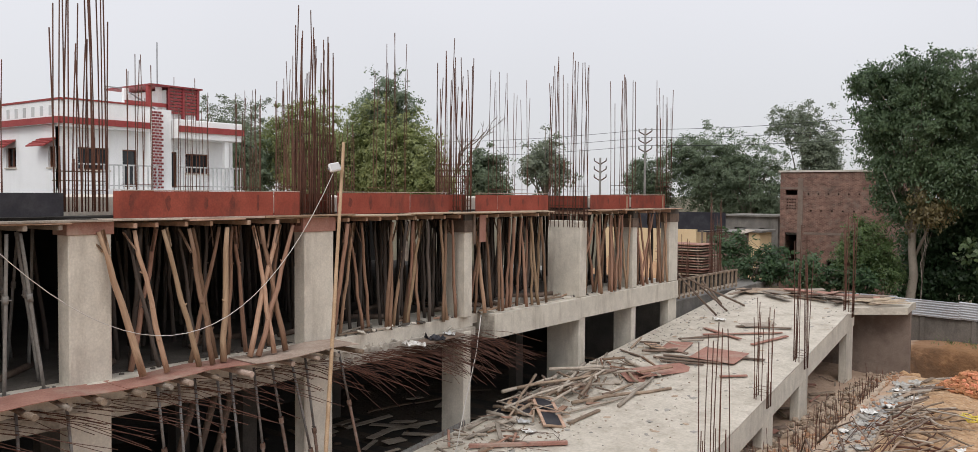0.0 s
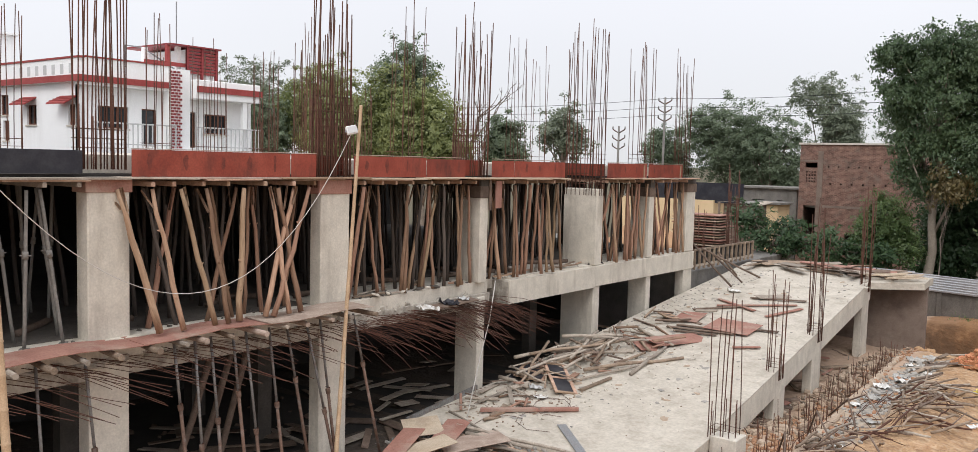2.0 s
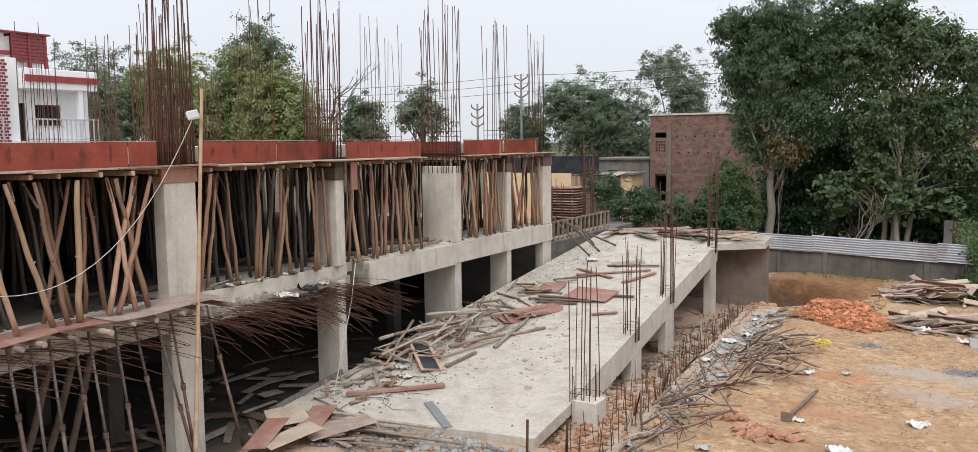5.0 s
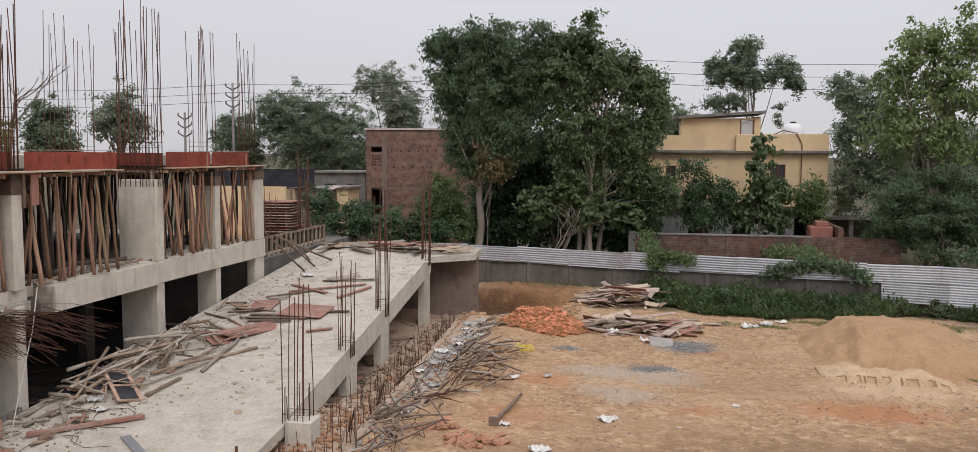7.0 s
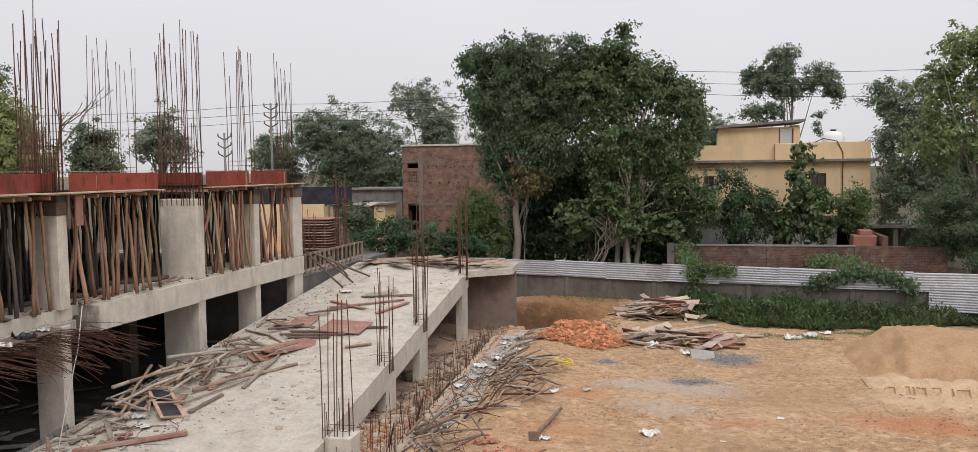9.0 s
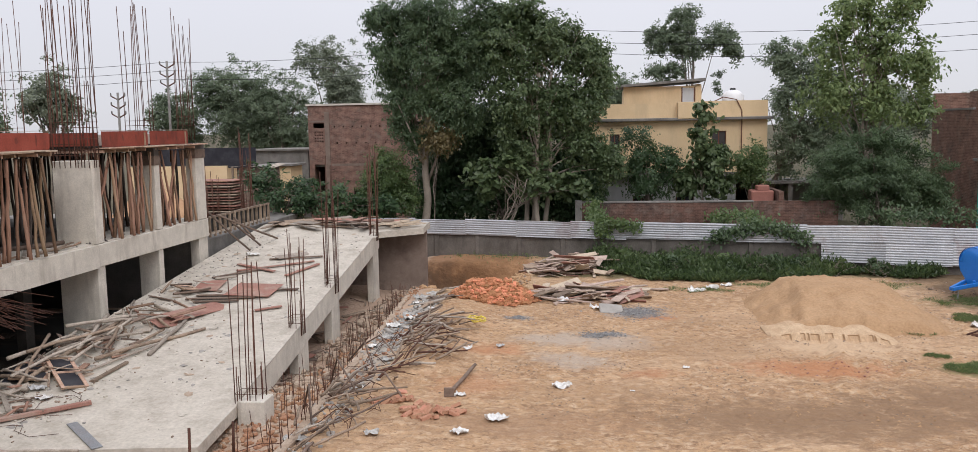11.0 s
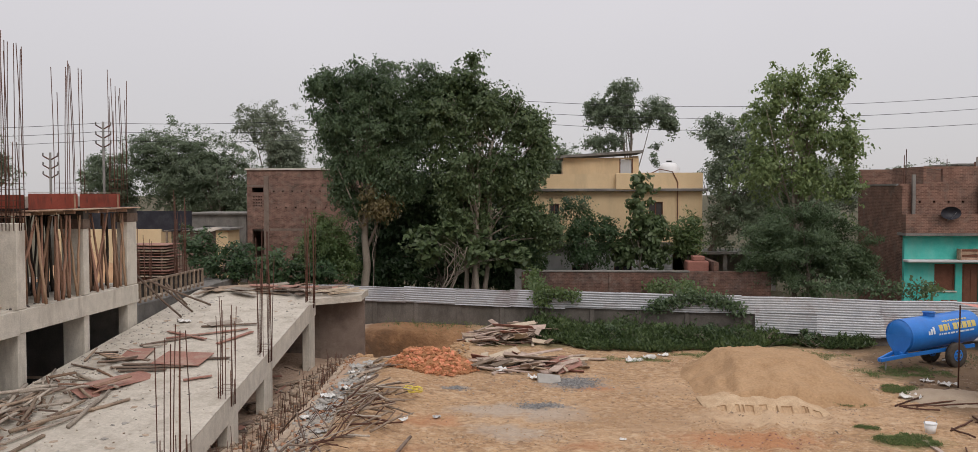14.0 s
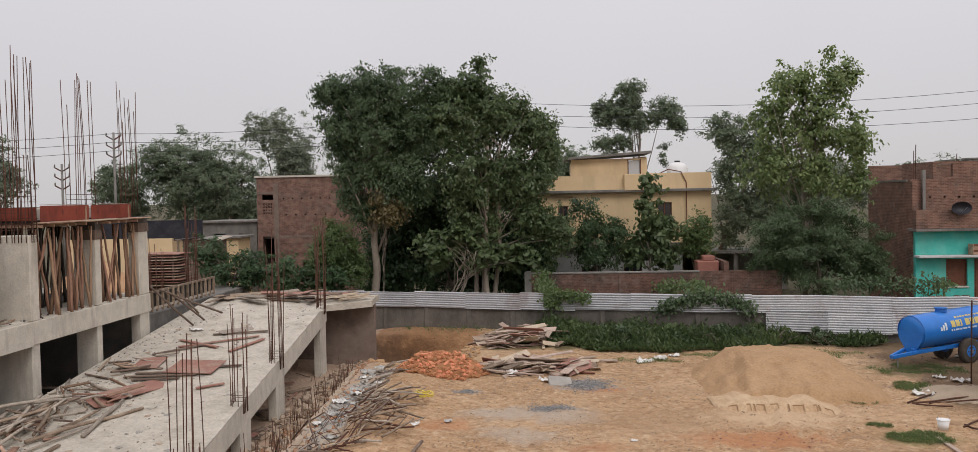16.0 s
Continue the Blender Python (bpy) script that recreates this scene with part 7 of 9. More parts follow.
for j in range(n + 1):
    for i in range(n + 1):
        u, w = i / n, j / n
        x = 13.98 + 6.3 * u + 0.24 * w
        y = 24.9 + 4.7 * w
        z = 2.84 - 0.08 * w - 0.30 * u * w - 0.12 * math.sin(math.pi * u) * math.sin(math.pi * w) - 0.12 * u + 0.03 * noise.noise(Vector((x, y, 0)))
        s.v.append((x, y, z))
for j in range(n):
    for i in range(n):
        a = j * (n + 1) + i
        s.f.append((a, a + 1, a + n + 2, a + n + 1))
part("canopy", s, PINK, sh, "faded red canvas sheet")
for x, y, z in ((14.17, 29.51, 2.72), (13.99, 24.97, 2.80), (19.6, 28.4, 2.25), (19.4, 24.4, 2.35)):
    part("pole", Shape().tube([(x, y, -0.1), (x + 0.02, y, z)], 0.026, 8), RUST, sh, smooth=True)
for a, b in (((13.95, 24.4, 0.04), (15.9, 26.4, 0.85)), ((14.2, 25.1, 0.35), (13.92, 23.93, 0.02)), ((13.92, 23.93, 0.0), (13.92, 23.95, 1.1)), ((13.92, 23.95, 1.05), (16.3, 24.3, 1.1)), ((15.36, 24.79, 0.0), (14.0, 24.0, 0.75)), ((14.1, 24.0, 0.6), (16.6, 24.6, 0.62)), ((13.95, 23.95, 0.15), (16.5, 24.5, 1.05))):
    part("brace", Shape().tube([a, b], 0.02, 6), RUST, sh)
mc = thing("site_machine", (15.3, 26.2, 0), "dirty engine under a tin sheet on a grey concrete block", "machine")
part("block", Shape().box(14.85, 15.85, 25.7, 26.8, -0.05, 0.72, 0.03), PLASTER, mc, "grey concrete block")
part("panel", Shape().box(14.95, 15.35, 25.685, 25.70, 0.15, 0.52, 0.004), STEEL, mc, "blue-grey side panel")
part("engine", Shape().tube([(14.95, 26.0, 0.95), (15.35, 26.1, 0.98)], [0.16, 0.2], 12).box(15.25, 15.75, 25.9, 26.5, 0.72, 1.05, 0.03), GRIMESHADE, mc, "oily engine")
part("flywheel", Shape().tube([(15.0, 25.82, 0.98), (15.06, 25.80, 0.98)], 0.24, 16), DARKWOOD, mc)
part("pipe", Shape().tube([(15.5, 26.0, 1.0), (15.7, 25.9, 1.15), (16.05, 25.8, 1.0)], 0.04, 8), RUST, mc)
part("roof_sheet", Shape().box(-0.5, 0.5, -0.42, 0.42, -0.012, 0.012, 0.004, Matrix.Translation((15.1, 26.1, 1.38)) @ Euler((0.30, 0.30, 0.0)).to_matrix().to_4x4()), GREYWOOD, mc)
for dx, dy, zt in ((-0.42, -0.34, 1.38), (0.38, -0.34, 1.15), (-0.42, 0.34, 1.58), (0.38, 0.34, 1.36)):
    part("leg", Shape().tube([(15.1 + dx, 26.1 + dy, 0.70), (15.1 + dx, 26.1 + dy, zt)], 0.022, 6), RUST, mc)
for k in range(14):
    solo("steel_pipe", Shape().tube([(13.45 + 0.045 * k + jit(0.03), 24.0 - 0.02 * k + jit(0.06), 0.04 + 0.045 * (k % 3)), (13.25 + 0.085 * k + jit(0.03), 20.6 + 0.1 * k, 0.05 + 0.045 * (k % 3))], 0.024, 7), RUST if k % 3 else RUSTPIPE, "rusty pipe in the bundle by the shelter", "pipe", "bundle of pipes", smooth=True)


# ---- brick heap: single bricks ----
def brick_heap(cx, cy, rx, ry, top, n_parts, n_rest, label, mt=BRICK):
    t = thing("brick_heap", yard(cx, cy), label, "brick heap", "brick heaps")
    me = Shape().box(-0.125, 0.125, -0.06, 0.06, -0.04, 0.04, 0.006).mesh("brick", mt)

    def place(outer):
        a = rng.uniform(0, 6.283)
        r = math.sqrt(rng.random())
        if outer:
            a = rng.uniform(math.pi * 0.95, math.pi * 2.05)
        x, y = cx + rx * r * math.cos(a), cy + ry * r * math.sin(a)
        h = top * max(0, 1 - r ** 1.6) * (1 + 0.25 * noise.noise(Vector((x * 2, y * 2, 4))))
        return Matrix.Translation(yard(x, y, h * (0.97 if outer else 0.82) + 0.03)) @ Euler((jit(0.55), jit(0.55), rng.uniform(0, 6.28))).to_matrix().to_4x4()
    for i in range(n_parts):
        piece("brick", me, t, place(True))
    s = Shape()
    for i in range(n_rest):
        s.box(-0.115, 0.115, -0.055, 0.055, -0.0375, 0.0375, 0, place(False))
    ob = part("bricks_below", s, mt, t)
    ob["kind"] = "stuff"


solo("plank", Shape().bar(yard(-7.4, 34.5, 0.25), yard(-4.7, 33.7, 0.14), 0.28, 0.05), GREYWOOD, "long pale plank bridging the edge of the trench", "plank")
for i in range(26):
    x, y = rng.uniform(-6.2, -4.9), rng.uniform(26.0, 33.0)
    a = rng.uniform(0, 3.1)
    L_ = rng.uniform(0.3, 1.1)
    solo("board", Shape().bar(yard(x, y, 0.05), yard(x + math.sin(a) * L_, y + math.cos(a) * L_, 0.06 + rng.random() * 0.1), rng.uniform(0.05, 0.2), 0.025, jit(0.3)), (SCRAP, GREYWOOD, DARKWOOD)[i % 3], "broken board on the grey silt by the plinth", "board", "boards by the plinth")
for i in range(40):
    y = rng.uniform(20, 33)
    x = ramp_right(y) - rng.uniform(0.2, 2.2)
    a = rng.uniform(0, 3.1)
    L_ = rng.uniform(0.3, 1.2)
    solo("board", Shape().bar(yard(x, y, 0.05), yard(x + math.sin(a) * L_, y + math.cos(a) * L_, 0.07 + rng.random() * 0.08), rng.uniform(0.06, 0.2), 0.03, jit(0.3)), (SCRAP, DARKWOOD, OLDPLY)[i % 3], "scrap board in the dug strip below the ramp", "board", "boards below the ramp")

brick_heap(-3.45, 31.6, 1.65, 1.15, 0.75, 300, 700, "heap of orange fired bricks tipped loose on the sand")
brick_heap(-3.4, 18.9, 0.7, 0.6, 0.05, 34, 6, "scatter of broken dusty bricks on the sand", DUSTBRICK)
brick_heap(-4.6, 19.8, 0.6, 0.5, 0.03, 16, 3, "few dusty bricks half buried in sand", DUSTBRICK)


# ---- houses round the yard ----
def wall_holes(p, q, z0, z1, thick, holes):
    """A wall from p to q in plan with openings through it: (from, to, low, high) in metres along it. Thickness grows to the left of p to q."""
    s = Shape()
    d = Vector((q[0] - p[0], q[1] - p[1], 0))
    L_ = d.length
    m = Matrix.Translation((p[0], p[1], 0)) @ Matrix.Rotation(math.atan2(d.y, d.x), 4, "Z")
    us = sorted({0.0, L_, *[h[0] for h in holes], *[h[1] for h in holes]})
    zs = sorted({z0, z1, *[h[2] for h in holes], *[h[3] for h in holes]})
    nu, nz = len(us), len(zs)

    def solid(i, k):
        if not (0 <= i < nu - 1 and 0 <= k < nz - 1):
            return False
        u, z = (us[i] + us[i + 1]) / 2, (zs[k] + zs[k + 1]) / 2
        return not any(h[0] < u < h[1] and h[2] < z < h[3] for h in holes)
    for y in (0, thick):
        s.v += [tuple(m @ Vector((u, y, z))) for u in us for z in zs]
    n = nu * nz
    for i in range(nu - 1):
        for k in range(nz - 1):
            if not solid(i, k):
                continue
            a, b, c, e = i * nz + k, (i + 1) * nz + k, (i + 1) * nz + k + 1, i * nz + k + 1
            s.f += [(a, b, c, e), (e + n, c + n, b + n, a + n)]
            for (di, dk), (p1, p2) in zip(((0, -1), (1, 0), (0, 1), (-1, 0)), ((a, b), (b, c), (c, e), (e, a))):
                if not solid(i + di, k + dk):
                    s.f.append((p2, p1, p1 + n, p2 + n))
    used = sorted({i for f in s.f for i in f})
    at = {o: i for i, o in enumerate(used)}
    s.v = [s.v[o] for o in used]
    s.f = [tuple(at[i] for i in f) for f in s.f]
    return s, m


def window(parent, m, u0, u1, z0, z1, frame_mat, bars=0, pane=GLASSY, thick=0.23, mull=1, sill=True):
    """A window set in the opening of a wall whose pose is m."""
    f = Shape()
    e = 0.05
    y = thick * 0.4
    for yy in (y, y + 0.06):
        for i in (0, e):
            f.v += [tuple(m @ Vector(v)) for v in ((u0 + i, yy, z0 + i), (u1 - i, yy, z0 + i), (u1 - i, yy, z1 - i), (u0 + i, yy, z1 - i))]
    for k in range(4):
        k2 = (k + 1) % 4
        f.f += [(k, k2, 4 + k2, 4 + k), (8 + k2, 8 + k, 12 + k, 12 + k2), (k2, k, 8 + k, 8 + k2), (4 + k, 4 + k2, 12 + k2, 12 + k)]
    w = part("window", f, frame_mat, parent)
    for k in range(mull):
        u = u0 + (u1 - u0) * (k + 1) / (mull + 1)
        part("mullion", Shape().box(u - e / 2, u + e / 2, y + 0.004, y + 0.056, z0 + e, z1 - e, 0, m), frame_mat, w)
    part("pane", Shape().box(u0 + 0.01, u1 - 0.01, y + 0.062, y + 0.075, z0 + 0.01, z1 - 0.01, 0, m), pane, w)
    if sill:
        part("sill", Shape().box(u0 - 0.05, u1 + 0.05, -0.06, y, z0 - 0.07, z0 - 0.003, 0, m), frame_mat if frame_mat is WHITE else CONCRETE, w)
    for k in range(bars):
        u = u0 + (u1 - u0) * (k + 0.5) / bars
        part("bar", Shape().box(u - 0.01, u + 0.01, y - 0.03, y - 0.01, z0, z1, 0, m), STEEL, w)
    return w


def awning(parent, m, u0, u1, z, mat=REDPAINT):
    s = Shape()
    s.v = [tuple(m @ Vector(v)) for v in ((u0 + 0.1, 0, z + 0.32), (u1 - 0.1, 0, z + 0.32), (u1, -0.55, z), (u0, -0.55, z), (u0 + 0.1, 0, z + 0.26), (u1 - 0.1, 0, z + 0.26), (u1, -0.55, z - 0.06), (u0, -0.55, z - 0.06))]
    s.f = [(3, 2, 1, 0), (4, 5, 6, 7), (0, 1, 5, 4), (2, 3, 7, 6), (1, 2, 6, 5), (3, 0, 4, 7)]
    a = part("awning", s, mat, parent, "red tiled window awning")
    for k in range(1, 4):
        c = k / 4
        part("ridge", Shape().bar(m @ Vector((u0 + 0.1 * (1 - c), -0.55 * c, z + 0.335 - 0.32 * c)), m @ Vector((u1 - 0.1 * (1 - c), -0.55 * c, z + 0.335 - 0.32 * c)), 0.05, 0.03), mat, a)


# brick house
bh = thing("brick_house", (-15.5, 60, 0), "unplastered two-storey red brick house with bare openings", "house")
holes = [(0.34, 1.10, 6.48, 6.80), (0.34, 1.10, 2.2, 4.05), (3.0, 4.1, 1.0, 2.4)]
for k in range(7):
    holes.append((1.75 + k * 0.62, 1.85 + k * 0.62, 6.50, 6.60))
for k in range(6):
    holes.append((1.9 + k * 0.66, 2.02 + k * 0.66, 5.42, 5.52))
for r in range(4):
    for k in range(4):
        holes.append((0.42 + k * 0.17, 0.51 + k * 0.17, 5.55 + r * 0.2, 5.65 + r * 0.2))
s, m = wall_holes((-18.74, 57), (-12.4, 57), -0.1, 7.95, 0.23, holes)
part("front_wall", s, OLDBRICK, bh)
part("side_wall", Shape().box(-12.63, -12.4, 57.24, 64, -0.1, 7.95), OLDBRICK, bh)
part("side_wall", Shape().box(-18.74, -18.51, 57.24, 64, -0.1, 7.95), OLDBRICK, bh)
part("back_wall", Shape().box(-18.74, -12.4, 64.0, 64.2, -0.1, 7.95), OLDBRICK, bh)
part("roof", Shape().box(-18.85, -12.3, 56.9, 64.3, 7.953, 8.07), CONCRETE, bh, "thin weathered roof slab")
part("floor", Shape().box(-18.5, -12.64, 57.24, 63.9, 3.9, 4.05), OLDC, bh)
part("pillar", Shape().box(-17.60, -17.28, 56.96, 57.0, -0.1, 7.55), BANDC, bh)
part("lintel", Shape().box(-18.72, -17.62, 56.96, 57.0, 6.86, 6.98), BANDC, bh)
part("band", Shape().box(-17.2, -12.42, 56.985, 57.0, 3.95, 4.10), BANDC, bh)

# yellow house
yh = thing("yellow_house", (5.0, 54, 0), "two-storey yellow house with a stair head and white lower storey", "house")
holes = [(2.3, 2.85, 5.0, 5.8)]
for r, cnt in ((0, 4), (1, 5), (2, 4)):
    for k in range(cnt):
        u = 1.98 + k * 0.26 + (0.13 if cnt == 4 else 0)
        holes.append((u, u + 0.11, 6.08 + r * 0.16, 6.18 + r * 0.16))
holes += [(7.9, 8.7, 4.3, 5.9)]
s, m = wall_holes((-1.2, 50), (9.7, 50), 3.42, 6.5, 0.25, holes)
part("upper_wall", s, YELLOW, yh)
window(yh, m, 2.3, 2.85, 5.0, 5.8, BROWNDOOR)
window(yh, m, 7.9, 8.7, 4.3, 5.9, BROWNDOOR)
s, m2 = wall_holes((-1.2, 50.3), (8.1, 50.3), -0.1, 3.40, 0.25, [(3.6, 4.6, 0.0, 2.3), (6.0, 7.0, 1.1, 2.4)])
part("lower_wall", s, GREYWASH, yh, "pale whitewashed lower wall")
# the near-black sheet gives the doorway's inner darkness by colour
window(yh, m2, 3.6, 4.6, 0.0, 2.3, BROWNDOOR, pane=DARK, sill=False)
window(yh, m2, 6.0, 7.0, 1.1, 2.4, BROWNDOOR)
part("side_wall", Shape().box(9.45, 9.7, 50.26, 58, -0.1, 6.5), YELLOW, yh)
part("side_wall", Shape().box(-1.2, -0.95, 50.56, 58, -0.1, 6.5), YELLOW, yh)
part("back_wall", Shape().box(-1.2, 9.7, 58.0, 58.2, -0.1, 6.5), YELLOW, yh)
part("roof", Shape().box(-1.5, 9.95, 49.6, 58.4, 6.503, 6.66, 0.02), OLDC, yh, "stained projecting roof ledge")
part("parapet", Shape().box(-1.2, 4.8, 49.9, 50.05, 6.663, 7.48).box(6.2, 9.7, 49.9, 50.05, 6.663, 7.55), YELLOW, yh)
part("parapet", Shape().box(9.55, 9.7, 50.06, 58, 6.663, 7.55), YELLOW, yh)
part("parapet", Shape().box(4.82, 6.18, 49.55, 50.05, 6.60, 7.52, 0.02), YELLOW, yh)
s, m3 = wall_holes((1.9, 51.0), (6.25, 51.0), 6.663, 8.45, 0.2, [(3.3, 3.95, 6.9, 8.35)])
part("stair_head", s, YELLOW, yh)
part("stair_head", Shape().box(5.95, 6.25, 51.21, 54, 6.663, 8.55).box(1.9, 2.1, 51.21, 54, 6.663, 8.3), YELLOW, yh)
dr = part("door", Shape().box(3.32, 3.93, 0.05, 0.10, 6.92, 8.33, 0, m3), GREYWASH, yh, "pale metal roof door")
part("door_frame", Shape().box(3.24, 3.30, -0.02, 0.12, 6.88, 8.40, 0, m3).box(3.95, 4.01, -0.02, 0.12, 6.88, 8.40, 0, m3), BROWNDOOR, dr)
rs = Shape()
rs.v = [(1.5, 50.6, 8.42), (6.45, 50.6, 8.72), (6.45, 54.2, 8.72), (1.5, 54.2, 8.42), (1.5, 50.6, 8.56), (6.45, 50.6, 8.86), (6.45, 54.2, 8.86), (1.5, 54.2, 8.56)]
rs.f = [(3, 2, 1, 0), (4, 5, 6, 7), (0, 1, 5, 4), (1, 2, 6, 5), (2, 3, 7, 6), (3, 0, 4, 7)]
part("stair_roof", rs, OLDC, yh, "sloping blackened stair roof")
part("band", Shape().box(-1.3, 9.8, 49.85, 50.0, 3.42, 3.62), OLDC, yh)
part("pipe", Shape().tube([(8.3, 49.86, 3.7), (8.3, 49.86, 7.0), (8.0, 49.84, 7.6), (7.3, 49.9, 7.75), (6.8, 50.3, 7.5)], 0.03, 6), BROWNDOOR, yh)
wt = thing("water_tank", (8.2, 52.5, 6.66), "white plastic roof water tank", "tank", "roof tanks")
part("body", Shape().tube([(8.2, 52.5, 6.66), (8.2, 52.5, 7.9), (8.2, 52.5, 8.15), (8.2, 52.5, 8.22)], [0.62, 0.62, 0.4, 0.15], 20), PLASTIC, wt, smooth=True)
part("lid", Shape().tube([(8.2, 52.5, 8.2), (8.2, 52.5, 8.32)], 0.16, 14), WIRE, wt, "black lid")

# low brick wall before the yellow house
lw = thing("garden_wall", (5, 44.6, 0), "old dark brick garden wall with a pale coping", "wall", kind="structure")
part("brickwork", Shape().box(-0.6, 8.0, 44.5, 44.73, -0.2, 2.40), DARKBRICK, lw)
part("coping", Shape().box(-0.7, 8.05, 44.46, 44.77, 2.403, 2.49, 0.015), OLDC, lw, "pale cement coping")
part("pillar", Shape().box(-0.75, -0.4, 44.4, 44.8, -0.2, 2.56, 0.02), OLDC, lw)
part("brickwork", Shape().box(8.02, 12.1, 44.5, 44.73, -0.2, 2.45), DARKBRICK, lw)
part("pillar", Shape().box(4.0, 4.25, 44.45, 44.5, -0.2, 2.38), DARKBRICK, lw)
part("brickwork", Shape().box(9.3, 9.55, 44.75, 56, -0.2, 2.9), DARKBRICK, lw)
bp = thing("brick_pile", (8.8, 46, 0), "squared pile of red bricks behind the garden wall", "brick pile")
part("core", Shape().box(8.1, 9.2, 45.4, 46.4, -0.1, 2.9, 0.05).box(8.4, 9.0, 45.5, 46.2, 2.9, 3.15, 0.03), REDTIN, bp)
# sheds behind
sd = thing("shed", (13, 56, 0), "low grey shed with open front behind the trees", "shed")
part("wall", Shape().box(9.9, 16, 58, 58.2, -0.1, 2.6), OLDC, sd)
part("roof", Shape().box(9.8, 16.2, 55, 58.3, 2.6, 2.75), OLDC, sd)
for x in (10.2, 12.0, 13.8):
    part("post", Shape().box(x, x + 0.25, 55.2, 55.4, -0.1, 2.6), OLDC, sd)

# teal house
th = thing("teal_house", (20.5, 47, 0), "narrow house with a teal ground floor under raw brick storeys", "house")
s, m = wall_holes((18.38, 44), (22.35, 44), -0.1, 4.30, 0.23, [(1.45, 2.46, 1.60, 2.92), (2.78, 3.58, 0.2, 2.94)])
part("ground_wall", s, TEAL, th, "teal washed front wall")
wv = window(th, m, 1.45, 2.46, 1.60, 2.92, BROWNDOOR, bars=0, pane=BROWNDOOR, mull=0)
dd = part("door", Shape().box(2.80, 3.56, 0.08, 0.13, 0.2, 2.92, 0, m), BROWNDOOR, th, "brown wooden door")
part("door_panel", Shape().box(2.88, 3.15, 0.06, 0.08, 0.5, 2.7, 0, m).box(3.22, 3.48, 0.06, 0.08, 0.5, 2.7, 0, m), BROWNDOOR, dd)
part("canopy", Shape().box(18.3, 22.55, 43.35, 43.998, 3.03, 3.14, 0.02), GREYWASH, th, "pale concrete canopy")
part("side_wall", Shape().box(18.34, 18.60, 44.24, 50, -0.1, 6.75), MIDBRICK, th)
part("side_wall", Shape().box(22.12, 22.35, 44.24, 50, -0.1, 6.75), DARKBRICK, th)
part("balcony_wall", Shape().box(18.2, 22.7, 43.45, 43.65, 4.45, 5.35), MIDBRICK, th)
part("balcony_floor", Shape().box(18.2, 22.7, 43.45, 44.5, 4.303, 4.445, 0.02), OLDC, th)
part("balcony_wall", Shape().box(18.2, 18.4, 43.66, 44.0, 4.45, 5.35), MIDBRICK, th)
s, m = wall_holes((18.38, 44.6), (22.6, 44.6), 4.45, 6.85, 0.23, [(0.9 + k * 0.7, 1.0 + k * 0.7, 5.9, 6.0) for k in range(4)])
part("upper_wall", s, MIDBRICK, th)
s, m = wall_holes((19.75, 45.2), (22.5, 45.2), 6.6, 7.72, 0.23, [(0.15, 0.95, 6.95, 7.6)])
part("upper_wall", s, MIDBRICK, th)
part("upper_wall", Shape().box(19.75, 19.98, 45.44, 49, 6.6, 7.72), MIDBRICK, th)
part("back_wall", Shape().box(18.38, 24.8, 50, 50.2, -0.1, 7.7), MIDBRICK, th)
part("plaster_wall", Shape().box(22.52, 24.75, 45.4, 45.63, 3.2, 8.2), PLASTER, th, "unpainted grey plaster wall")
part("plaster_wall", Shape().box(24.55, 24.78, 45.64, 50, 3.2, 8.1), MIDBRICK, th)
part("ledge", Shape().box(22.72, 24.9, 43.5, 45.38, 4.85, 5.0, 0.02), OLDC, th)
part("lower_block", Shape().box(22.72, 24.75, 44.1, 45.38, 3.75, 4.84), PLASTER, th)
part("lower_block", Shape().box(22.72, 27.6, 45.7, 45.95, -0.1, 3.9), MIDBRICK, th)
part("roof", Shape().box(18.3, 22.5, 44.9, 50, 6.753, 6.85), OLDC, th)
for x, h in ((18.9, 8.3), (19.0, 8.6), (21.0, 8.1), (23.4, 9.0)):
    part("roof_bar", Shape().tube([(x, 45.5, 5.3), (x + 0.03, 45.5, h)], 0.02, 6), RUST, th)
part("post", Shape().box(18.9, 19.05, 44.40, 44.55, 5.35, 7.3), OLDC, th)
wt2 = thing("water_tank", (23.7, 44.4, 5.0), "large white ribbed water tank on a brick stand", "tank", "roof tanks")
part("stand", Shape().box(23.2, 24.3, 43.95, 44.9, 5.0, 5.75, 0.02), DARKBRICK, wt2)
bd = []
rr = []
for i in range(16):
    z = 5.76 + i * 0.08
    bd.append((23.72, 44.4, z))
    rr.append(0.60 if i % 2 else 0.575)
part("body", Shape().tube(bd + [(23.72, 44.4, 7.08), (23.72, 44.4, 7.15)], rr + [0.45, 0.22], 22), PLASTIC, wt2, smooth=True)
part("lid", Shape().tube([(23.72, 44.4, 7.14), (23.72, 44.4, 7.22)], 0.22, 14), PLASTIC, wt2)
part("pipe", Shape().tube([(24.45, 43.8, 4.95), (24.45, 43.8, 7.3), (24.8, 44.2, 7.3)], 0.03, 6), PLASTIC, wt2)
ds = thing("dish_antenna", (20.2, 43.4, 5.0), "dark satellite dish on the balcony wall", "antenna")
s = Shape()
